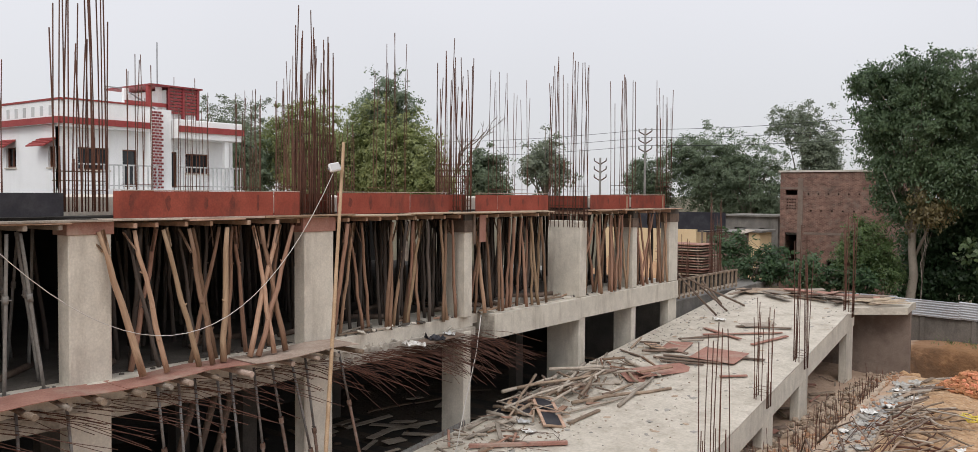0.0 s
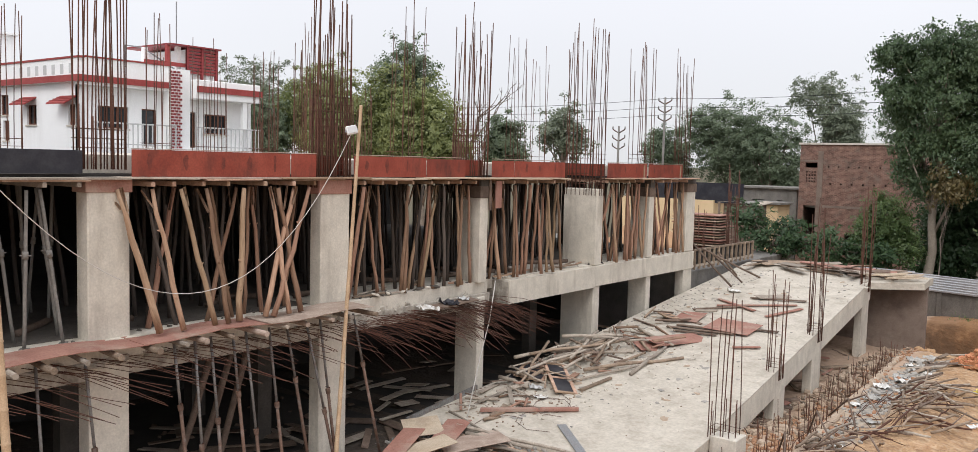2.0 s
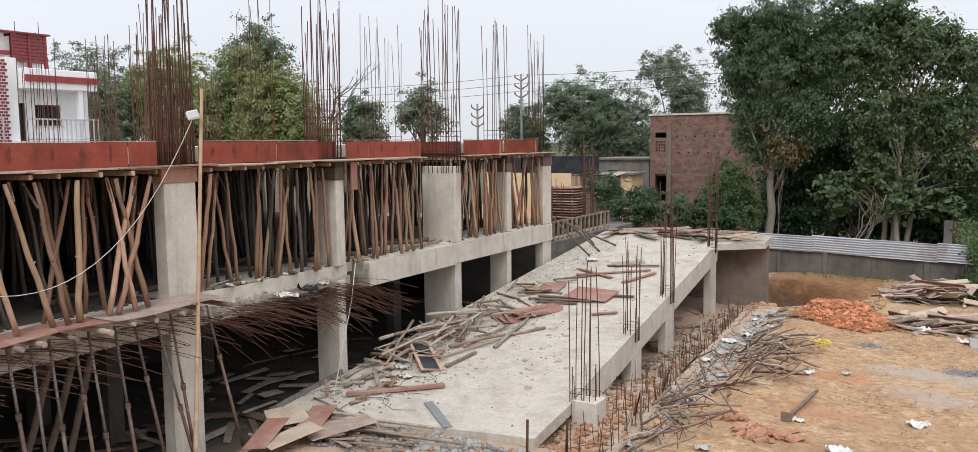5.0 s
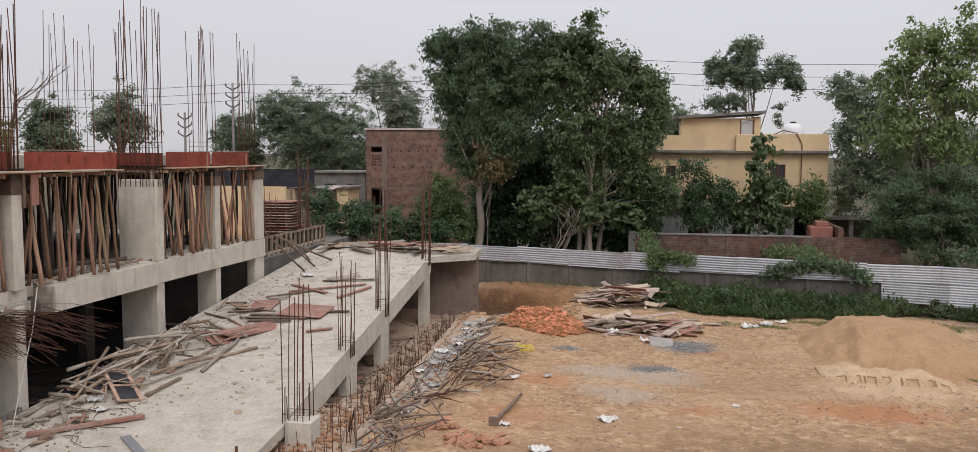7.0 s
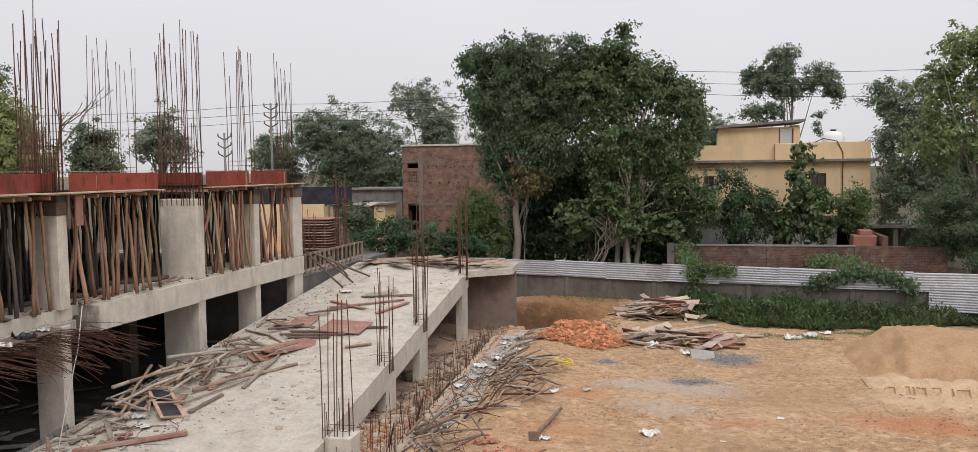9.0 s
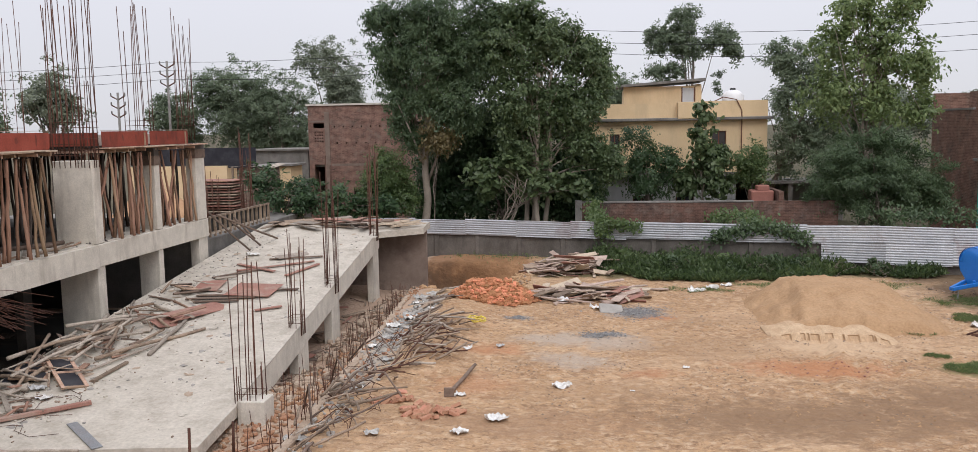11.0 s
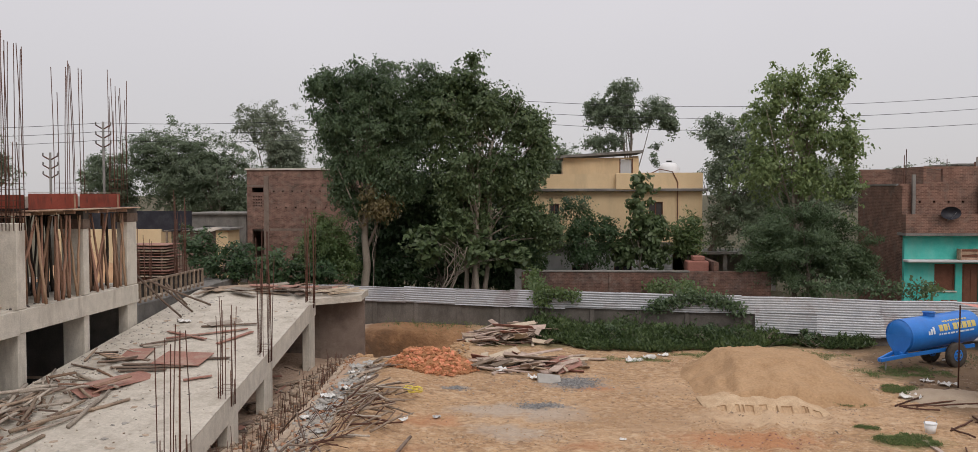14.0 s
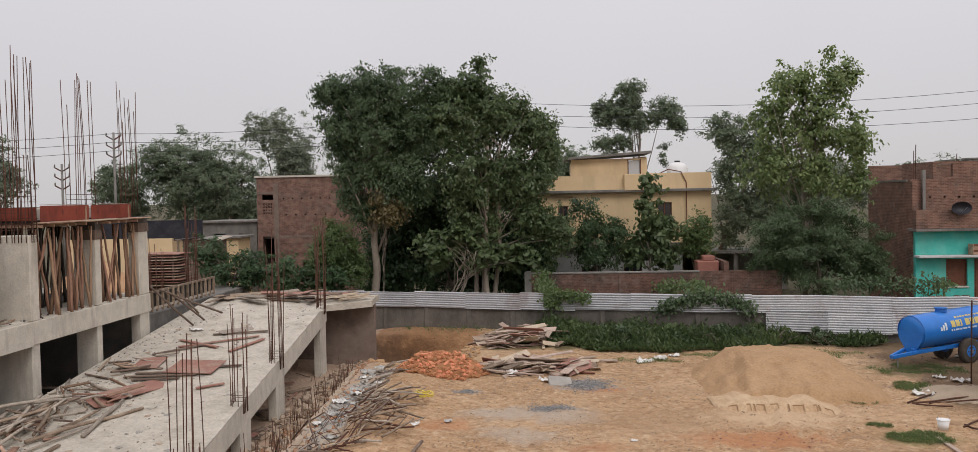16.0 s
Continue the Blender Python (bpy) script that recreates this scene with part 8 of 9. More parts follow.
for j in range(5):
    r = 0.42 * j / 4
    for k in range(18):
        a = 2 * math.pi * k / 18
        s.v.append((20.2 + r * 1.15 * math.cos(a), 43.3 + 0.22 * (r / 0.42) ** 2 * -1 + 0.1, 5.42 + r * 0.75 * math.sin(a)))
for j in range(4):
    for k in range(18):
        k2 = (k + 1) % 18
        s.f.append((j * 18 + k, j * 18 + k2, (j + 1) * 18 + k2, (j + 1) * 18 + k))
part("dish", s, BLACKPLY, ds, smooth=True)
part("mast", Shape().tube([(20.15, 43.55, 4.5), (20.2, 43.42, 5.4)], 0.025, 8), STEEL, ds)
part("feed_arm", Shape().tube([(20.2, 43.3, 5.1), (20.3, 42.85, 5.45)], 0.012, 6), STEEL, ds)
cr = thing("crate", (21.2, 43.7, 3.15), "small timber crate on the canopy of the teal house", "crate")
for k in range(4):
    part("slat", Shape().box(20.85, 21.6, 43.42, 43.45, 3.17 + k * 0.13, 3.27 + k * 0.13), BROWNDOOR if k % 2 else WOOD, cr)
    part("slat", Shape().box(20.85, 21.6, 43.85, 43.88, 3.17 + k * 0.13, 3.27 + k * 0.13), WOOD, cr)
part("end_board", Shape().box(20.82, 20.85, 43.42, 43.88, 3.15, 3.68), WOOD, cr)
part("end_board", Shape().box(21.6, 21.63, 43.42, 43.88, 3.15, 3.68), WOOD, cr)
for x in (18.7, 19.1, 19.9, 20.3, 22.0):
    p = thing("flower_pot", (x, 43.0, 0.9), "potted plant on the step of the teal house", "plant pot", "pots by the teal house")
    part("pot", Shape().tube([(x, 43.0, 0.9), (x, 43.0, 1.25)], [0.12, 0.17], 12), BROWNDOOR, p, smooth=True)
part("step", Shape().box(18.3, 22.6, 42.6, 43.98, -0.1, 0.9), OLDC, th)
# red roofed lean-to
lt = thing("lean_to", (25, 43, 0), "lean-to with a faded red sheet roof beside the teal house", "shed")
for ya, za, yb, zb in ((44.9, 2.78, 43.55, 2.25), (43.65, 2.12, 42.7, 1.9)):
    for k in range(4):
        x0 = 22.65 + k * 1.45
        sl = Shape()
        for x_ in (x0, x0 + 1.43):
            dz = 0.03 * (k % 2) - 0.03 * (x_ - 22.6)
            sl.v += [(x_, ya, za + dz), (x_, yb, zb + dz), (x_, yb, zb + dz - 0.02), (x_, ya, za + dz - 0.02)]
        sl.f = [(0, 1, 5, 4), (1, 2, 6, 5), (2, 3, 7, 6), (3, 0, 4, 7), (3, 2, 1, 0), (4, 5, 6, 7)]
        part("roof_sheet", sl, REDTIN, lt, "faded red roof sheet")
part("fascia", Shape().box(22.65, 28.4, 43.5, 43.56, 2.0, 2.22), DARKWOOD, lt)
for x in (22.8, 25.0, 27.5):
    part("post", Shape().box(x, x + 0.12, 42.8, 42.92, -0.1, 1.75), DARKWOOD, lt)
part("wall", Shape().box(22.6, 23.1, 44.3, 44.5, -0.1, 2.7), YELLOW, lt)
part("wall", Shape().box(22.6, 28.5, 44.95, 45.1, -0.1, 2.9), DARKBRICK, lt)
# far blocks at the edge of the view
for (x0, x1, y0, y1, h, mt, lab) in ((37, 42, 78, 84, 8.8, GREYWASH, "pale grey flat-roofed house far behind the trees"), (27.5, 33, 60, 66, 7.6, OLDBRICK, "brick house beyond the lean-to"),
                                     (-29.5, -24.2, 54, 58, 4.25, YELLOW, "low yellow wall block beyond the building"), (-20.8, -19.0, 54, 56, 4.1, YELLOW, "small yellow outhouse near the brick house"), (-24.5, -20.5, 62, 66, 4.9, OLDC, "low grey house beyond the yard")):
    h_ = thing("small_house", ((x0 + x1) / 2, (y0 + y1) / 2, 0), lab, "house")
    s, m = wall_holes((x0, y0), (x1, y0), -0.1, h, 0.23, [(0.8, 1.7, h - 2.0, h - 0.8), (2.6, 3.0, h - 2.0, h - 0.8)] if mt is not YELLOW else [])
    part("wall", s, mt, h_)
    part("wall", Shape().box(x0, x0 + 0.23, y0 + 0.24, y1, -0.1, h).box(x1 - 0.23, x1, y0 + 0.24, y1, -0.1, h).box(x0, x1, y1 + 0.003, y1 + 0.2, -0.1, h), mt, h_)
    part("roof", Shape().box(x0 - 0.25, x1 + 0.25, y0 - 0.25, y1 + 0.3, h + 0.003, h + 0.14, 0.01), OLDC, h_)
hut = thing("tin_hut", (-18, 47, 2.2), "low hut with a grey sheet roof beyond the ply stack", "hut")
part("wall", Shape().box(-19.4, -17.7, 46.5, 48.5, 0, 4.35), DARKWOOD, hut)
for k in range(5):
    part("roof_sheet", Shape().box(-0.24, 0.24, -1.2, 1.2, -0.012, 0.012, 0, Matrix.Translation((-19.5 + k * 0.5, 47.4, 4.42 + 0.04 * (k % 2))) @ Euler((jit(0.05), jit(0.15), jit(0.1))).to_matrix().to_4x4()), OLDC if k % 2 else GREYWOOD, hut)
for x in (-19.6, -17.6):
    part("post", Shape().box(x, x + 0.1, 46.2, 46.3, 0, 4.4), SCRAP, hut)
yw = thing("yard_wall", (-22, 49.5, 0), "low yellow wall topped by a dark screen beyond the building", "wall")
part("wall", Shape().box(-27.5, -21.3, 49.5, 49.7, 0, 4.35), YELLOW, yw)
part("screen", Shape().box(-27.0, -19.6, 49.8, 49.85, 4.2, 5.4), BLACKPLY, yw, "dark sheet screen")
solo("sand_mound", Shape().tube([(-19.5, 37.4, 2.1), (-19.5, 37.4, 2.7), (-19.6, 37.5, 3.6), (-19.6, 37.5, 4.1)], [2.6, 1.9, 0.8, 0.1], 26), surf("red_sand", (0.42, 0.24, 0.13), (0.50, 0.31, 0.18), 2, 0.97, 0.4), "mound of reddish sand behind the building", "sand", smooth=True)

# white house
wh = thing("white_house", (-40, 21, 0), "white three-storey house with red bands, balconies and awnings", "house", "white houses")
H0, H1 = 6.45, 9.10
# front, along +y: local u = y - 17.8
s, mf = wall_holes((-34.9, 17.8), (-34.9, 26.0), 0, 9.1, 0.25, [(0.80, 2.15, 7.3, 8.22), (2.75, 3.45, 6.6, 8.2), (5.0, 5.4, 6.6, 8.2), (5.85, 7.05, 7.25, 8.15)])
part("front_wall", s, WHITE, wh)
for u0, u1, z0, z1 in ((0.80, 2.15, 7.3, 8.22), (2.75, 3.45, 6.6, 8.2), (5.0, 5.4, 6.6, 8.2), (5.85, 7.05, 7.25, 8.15)):
    window(wh, mf, u0, u1, z0, z1, BROWNDOOR, mull=2 if u1 - u0 > 1 else 0, sill=z0 > 7)
s, ms = wall_holes((-43.6, 17.8), (-34.9, 17.8), 0, 9.1, 0.25, [(1.6, 2.45, 7.85, 8.75), (4.2, 5.1, 7.4, 8.26), (7.85, 8.5, 7.38, 8.22), (1.9, 2.5, 6.7, 7.6)])
part("side_wall", s, WHITE, wh)
for u0, u1, z0, z1 in ((1.6, 2.45, 7.85, 8.75), (4.2, 5.1, 7.4, 8.26), (7.85, 8.5, 7.38, 8.22), (1.9, 2.5, 6.7, 7.6)):
    window(wh, ms, u0, u1, z0, z1, BROWNDOOR)
awning(wh, ms, 3.75, 5.2, 8.28)
awning(wh, ms, 7.1, 8.62, 8.26)
part("back_wall", Shape().box(-43.6, -43.35, 18.06, 26, 0, 9.1), WHITE, wh)
part("back_wall", Shape().box(-43.3, -34.9, 26.02, 26.2, 0, 9.1), WHITE, wh)
part("roof", Shape().box(-43.6, -34.4, 17.75, 26.2, 9.103, 9.14), WHITE, wh)
part("parapet", Shape().box(-43.6, -34.5, 17.62, 17.78, 9.15, 10.05).box(-34.62, -34.42, 17.79, 21.6, 9.15, 10.08), WHITE, wh)
part("coping", Shape().box(-43.65, -34.4, 17.58, 17.82, 10.053, 10.13).box(-34.66, -34.38, 17.83, 21.6, 10.083, 10.15), REDPAINT, wh, "red parapet coping")
part("band", Shape().box(-43.65, -34.35, 17.52, 17.6, 9.12, 9.38).box(-34.40, -34.32, 17.6, 21.65, 9.12, 9.38), REDPAINT, wh, "red painted band")
for k in range(7):
    part("parapet_slot", Shape().box(-39.6 + k * 0.72, -39.35 + k * 0.72, 17.605, 17.62, 9.45, 9.85), GREYWASH, wh)
part("balcony", Shape().box(-34.85, -34.42, 17.65, 21.6, 9.0, 9.11), WHITE, wh)
part("balcony", Shape().box(-34.85, -33.9, 22.6, 26.0, 8.75, 9.6, 0.03), WHITE, wh)
part("band", Shape().box(-33.9, -33.82, 22.6, 26.05, 9.05, 9.32), REDPAINT, wh, "red painted band")
part("balcony_floor", Shape().box(-34.85, -33.8, 17.7, 26.05, 6.25, 6.5), WHITE, wh)
part("pier", Shape().box(-34.85, -34.2, 21.5, 22.05, 0, 9.95), WHITE, wh, "white pier set with maroon bricks")
part("pier", Shape().box(-34.85, -34.35, 22.08, 22.55, 0, 10.0), WHITE, wh)
for k in range(26):
    for q_ in range(3):
        y_ = 21.52 + q_ * 0.19 - (0.09 if k % 2 else 0.0)
        part("tile", Shape().box(-34.2, -34.16, max(21.5, y_), min(22.05, y_ + 0.135), 6.55 + k * 0.13, 6.635 + k * 0.13), MAROON, wh)
part("post", Shape().box(-34.2, -34.0, 25.1, 25.3, 6.5, 8.76), WHITE, wh)
for y0, y1 in ((17.8, 21.6), (22.6, 26.0)):
    part("rail", Shape().bar((-33.9, y0, 7.5), (-33.9, y1, 7.5), 0.06, 0.06).bar((-33.9, y0, 6.65), (-33.9, y1, 6.65), 0.05, 0.05), GREYWASH, wh)
    y = y0
    while y < y1:
        part("baluster", Shape().box(-33.92, -33.88, y, y + 0.04, 6.5, 7.48), GREYWASH, wh)
        y += 0.22
part("stair_head", Shape().box(-38.5, -35.2, 22.9, 24.3, 9.14, 11.0), WHITE, wh)
part("beam", Shape().box(-35.3, -35.1, 20.9, 22.9, 10.2, 10.36).box(-35.3, -35.1, 21.9, 22.06, 10.36, 11.1), REDPAINT, wh, "red beam of the open stair")
part("post", Shape().box(-35.6, -35.4, 20.95, 21.15, 9.15, 10.9), WHITE, wh)
part("post", Shape().box(-35.5, -35.3, 22.5, 22.7, 9.15, 11.1), WHITE, wh)
part("stair_grille", Shape().box(-35.18, -35.1, 22.85, 24.35, 9.9, 11.1), GREYWASH, wh, "maroon slatted stair screen")
for k in range(8):
    part("slat", Shape().box(-35.09, -35.0, 22.8, 24.4, 9.93 + k * 0.145, 10.03 + k * 0.145), MAROON, wh)
for y_ in (22.8, 23.55, 24.3):
    part("screen_post", Shape().box(-35.1, -34.97, y_, y_ + 0.1, 9.5, 11.1), MAROON, wh)
part("stair_roof", Shape().box(-38.7, -34.9, 21.9, 24.55, 11.1, 11.17), MAROON, wh)
part("mast", Shape().tube([(-35.5, 22.6, 9.2), (-35.5, 22.6, 13.1)], 0.03, 6), STEEL, wh)
part("railing", Shape().bar((-35.6, 21.0, 10.9), (-35.6, 22.6, 10.1), 0.05, 0.05).bar((-35.6, 20.2, 10.9), (-35.6, 21.0, 10.9), 0.05, 0.05).bar((-35.6, 20.2, 9.2), (-35.6, 20.2, 10.9), 0.05, 0.05).bar((-35.6, 21.0, 10.0), (-35.6, 21.0, 10.9), 0.05, 0.05), STEEL, wh)
wb = thing("white_house", (-49, 21, 0), "taller white house with red bands and awnings", "house", "white houses")
s, mb = wall_holes((-54, 19), (-46.2, 19), 0, 12.0, 0.25, [(4.9, 5.5, 10.2, 11.1), (6.3, 6.85, 10.2, 11.1), (4.9, 5.5, 7.2, 8.3), (6.3, 6.85, 7.2, 8.3), (1.0, 2.0, 10.0, 11.0)])
part("front_wall", s, WHITE, wb)
for u0, u1, z0, z1 in ((4.9, 5.5, 10.2, 11.1), (6.3, 6.85, 10.2, 11.1), (4.9, 5.5, 7.2, 8.3), (6.3, 6.85, 7.2, 8.3), (1.0, 2.0, 10.0, 11.0)):
    window(wb, mb, u0, u1, z0, z1, BROWNDOOR)
awning(wb, mb, 4.4, 6.95, 11.15)
awning(wb, mb, 4.2, 6.95, 8.40)
part("side_wall", Shape().box(-46.45, -46.2, 19.26, 20.4, 0, 12.0), WHITE, wb)
part("roof", Shape().box(-54.2, -46.0, 18.8, 20.5, 12.003, 12.1), WHITE, wb)
part("band", Shape().box(-54.1, -46.1, 18.85, 18.99, 11.5, 11.78), REDPAINT, wb)
part("parapet", Shape().box(-54.2, -46.0, 18.78, 18.9, 12.1, 12.5), WHITE, wb)
part("coping", Shape().box(-54.25, -45.95, 18.72, 18.95, 12.5, 12.58), REDPAINT, wb)

# poles and wires
for x, y, h, lab in ((-35.0, 70, 12.3, "steel power pole with cross arms beyond the trees"), (-39.5, 70, 9.8, "power pole with cross arms far off")):
    pl = thing("power_pole", (x, y, 0), lab, "pole", "power poles")
    part("pole", Shape().tube([(x, y, 0), (x, y, h)], [0.14, 0.09], 8), OLDC, pl, smooth=True)
    for k in range(3):
        for sx in (-0.62, 0.62):
            part("cross_arm", Shape().bar((x, y, h - 0.62 - k * 0.75), (x + sx, y, h - 0.28 - k * 0.75), 0.09, 0.09), RUST, pl)
            part("insulator", Shape().tube([(x + sx, y, h - 0.28 - k * 0.75), (x + sx, y, h - 0.02 - k * 0.75)], [0.07, 0.05], 8), OLDC, pl)


def wire(p, q, sag, name="power_line", r=0.018):
    p, q = Vector(p), Vector(q)
    pts = [p.lerp(q, i / 16) - Vector((0, 0, sag * 4 * (i / 16) * (1 - i / 16))) for i in range(17)]
    solo(name, Shape().tube(pts, r, 5, False), WIRE, "thin black overhead power line", "cable", "power lines")


for z0, z1, z2 in ((12.2, 13.4, 15.2), (11.5, 12.5, 14.2), (10.8, 11.7, 12.9)):
    wire((-35, 70, z0), (-1.5, 70, z1 + 0.4), 0.7)
    wire((-1.5, 70, z1 + 0.4), (48, 70, z2), 1.2)
    wire((-75, 62, z0 + 0.4), (-35, 70, z0), 0.9)
pl = thing("power_pole", (-1.5, 70, 0), "power pole hidden in the big trees", "pole", "power poles")
part("pole", Shape().tube([(-1.5, 70, 0), (-1.5, 70, 13.7)], [0.12, 0.08], 8), OLDC, pl, smooth=True)


# ---- trees and weeds ----
def leaf_mesh(name, centres, normals, size, material, seed, droop=0.3, aspect=0.5, far=False):
    """Folded leaves at the centres, facing along the normals, as one quick mesh; far off they lie flat."""
    r = np.random.RandomState(seed)
    n = len(centres)
    nz = normals + r.normal(0, 0.62, (n, 3))
    nz /= np.linalg.norm(nz, axis=1)[:, None] + 1e-9
    t = r.normal(0, 1, (n, 3))
    t[:, 2] -= droop * 2
    t -= nz * (t * nz).sum(1)[:, None]
    t /= np.linalg.norm(t, axis=1)[:, None] + 1e-9
    b = np.cross(nz, t)
    L_ = size * r.uniform(0.6, 1.35, (n, 1))
    w = L_ * aspect
    if far:
        q = np.stack([centres - t * L_ * 0.5, centres + b * w * 0.5, centres + t * L_ * 0.5 - nz * L_ * 0.1, centres - b * w * 0.5], axis=1)
        me = bpy.data.meshes.new(name)
        me.vertices.add(n * 4)
        me.vertices.foreach_set("co", q.reshape(-1).astype(np.float32))
        me.loops.add(n * 4)
        me.loops.foreach_set("vertex_index", np.arange(n * 4).astype(np.int32))
        me.polygons.add(n)
        me.polygons.foreach_set("loop_start", (np.arange(n) * 4).astype(np.int32))
        me.materials.append(material)
        me.update(calc_edges=True)
        return me
    v = np.empty((n, 6, 3))
    fold = nz * L_ * 0.10
    v[:, 0] = centres - t * L_ * 0.5
    v[:, 1] = centres + b * w * 0.42 - fold - t * L_ * 0.18
    v[:, 2] = centres + b * w * 0.40 - fold * 1.2 + t * L_ * 0.20
    v[:, 3] = centres + t * L_ * 0.5 - fold * 1.6
    v[:, 4] = centres - b * w * 0.40 - fold * 1.2 + t * L_ * 0.20
    v[:, 5] = centres - b * w * 0.42 - fold - t * L_ * 0.18
    me = bpy.data.meshes.new(name)
    me.vertices.add(n * 6)
    me.vertices.foreach_set("co", v.reshape(-1).astype(np.float32))
    me.loops.add(n * 8)
    i6 = np.arange(n)[:, None] * 6
    me.loops.foreach_set("vertex_index", (i6 + np.array([[0, 1, 2, 3, 0, 3, 4, 5]])).reshape(-1).astype(np.int32))
    me.polygons.add(n * 2)
    me.polygons.foreach_set("loop_start", (np.arange(n * 2) * 4).astype(np.int32))
    me.materials.append(material)
    me.update(calc_edges=True)
    return me


def crown_points(envs, n, clump, seed, hollow=0.55, per=60, sag=0.35, lumps=0.30, gaps=-0.08):
    """Leaf places along drooping sprays, the sprays spread through the outer part of a few lumpy ellipsoids (x, y, z, rx, ry, rz)."""
    r = np.random.RandomState(seed)
    vol = np.array([e[3] * e[4] + e[4] * e[5] + e[3] * e[5] for e in envs])
    pts, nrm, cents = [], [], []
    for ei, (e, share) in enumerate(zip(envs, vol / vol.sum())):
        k = max(6, int(n * share / per))
        d = r.normal(0, 1, (k, 3))
        d /= np.linalg.norm(d, axis=1)[:, None]
        lump = np.array([noise.noise(Vector(v) * 2.3 + Vector((seed, ei * 7, 0))) + 0.7 * noise.noise(Vector(v) * 5.5 + Vector((ei * 3, seed, 5))) for v in d])
        u = hollow + (1 - hollow) * r.random_sample(k) ** 0.75
        u *= 1 + lumps * lump
        u = np.where(r.random_sample(k) < 0.04, u * r.uniform(1.05, 1.22, k), u)
        c = np.array(e[:3]) + d * u[:, None] * np.array(e[3:6])
        # sprays buried in a neighbouring lobe are dropped
        deep = np.zeros(k, bool)
        for f in envs:
            if f is not e:
                deep |= (((c - np.array(f[:3])) / np.array(f[3:6])) ** 2).sum(1) < 0.30
        deep &= r.random_sample(k) < 0.6
        # hollows between the boughs
        thin = np.array([noise.noise(Vector(v) * 0.95 + Vector((seed, 0, 0))) + 0.6 * noise.noise(Vector(v) * 2.1 + Vector((0, seed, 0))) for v in c])
        deep |= (thin < gaps) & (r.random_sample(k) < 0.9)
        c, d = c[~deep], d[~deep]
        k = len(c)
        if not k:
            continue
        ax = d * np.array([1, 1, 0.5]) + r.normal(0, 0.5, (k, 3)) + np.array([0, 0, -sag])
        ax /= np.linalg.norm(ax, axis=1)[:, None]
        cents.append(c)
        m = np.maximum(5, (per * r.uniform(0.4, 1.6, k))).astype(int)
        idx = np.repeat(np.arange(k), m)
        length = clump * r.uniform(0.6, 1.5, k)[idx][:, None]
        a = r.uniform(-0.7, 0.8, (len(idx), 1))
        p = c[idx] + ax[idx] * a * length + r.normal(0, 0.36, (len(idx), 3)) * length * np.array([1, 1, 0.6]) * (1.05 - 0.6 * np.abs(a))
        p[:, 2] -= (0.35 * np.maximum(a, 0) ** 2 * length)[:, 0]
        pts.append(p)
        nrm.append(d[idx] * 0.75 + np.array([0, 0, 0.75]) + ax[idx] * 0.2)
    return np.concatenate(pts), np.concatenate(nrm), np.concatenate(cents)


def tree(base, envs, n, leaf, size, label, seed, trunk_r=0.18, clump=0.55, bark=BARK, group="", stems=1, name="tree", category="tree",
         hollow=0.55, limbs=14, droop=0.3, aspect=0.5, trunk_top=None, per=60, sag=0.35, lumps=0.30, gaps=-0.08):
    t = thing(name, base, label, category, group)
    pts, nrm, cents = crown_points(envs, n, clump, seed, hollow, per, sag, lumps, gaps)
    keep = pts[:, 2] > base[2] + 0.05
    pts, nrm = pts[keep], nrm[keep]
    r = random.Random(seed)
    base = Vector(base)
    mid = Vector(np.mean([e[:3] for e in envs], axis=0))
    top = Vector(trunk_top) if trunk_top else Vector((mid.x, mid.y, mid.z))
    for k in range(stems):
        b = base + Vector((r.uniform(-1, 1), r.uniform(-0.6, 0.6), 0)) * ((0.35 if stems < 5 else 0.75) * (stems > 1) * stems ** 0.5)
        tp = top + Vector((r.uniform(-1, 1), r.uniform(-1, 1), 0)) * (1.0 * (stems > 1))
        s = Shape()
        pp, rr = [], []
        for i in range(8):
            u = i / 7
            q = b.lerp(tp, u) + Vector((r.uniform(-1, 1), r.uniform(-1, 1), 0)) * 0.12 * (0 < i < 7)
            pp.append(q)
            rr.append(trunk_r * (1.25 - 0.85 * u) * (1 if stems == 1 else 0.7))
        s.tube(pp, rr, 9)
        tr = part("trunk", s, bark, t, smooth=True)
        for i in range(limbs):
            c = Vector(cents[r.randrange(len(cents))])
            u = r.uniform(0.35, 1.0)
            st = b.lerp(tp, u)
            md = st.lerp(c, 0.5) + Vector((0, 0, 0.25)) + Vector((r.uniform(-1, 1), r.uniform(-1, 1), 0)) * 0.2
            k0 = trunk_r * (0.5 - 0.28 * u)
            part("limb", Shape().tube([st, md, c], [k0, k0 * 0.6, k0 * 0.2], 6), bark, tr, smooth=True)
    ob = new("crown", leaf_mesh("crown", pts, nrm, size, leaf, seed, droop, aspect, base.y > 46.9))
    ob.parent = t
    ob.matrix_parent_inverse = Matrix.Translation(-t.location)
    return t


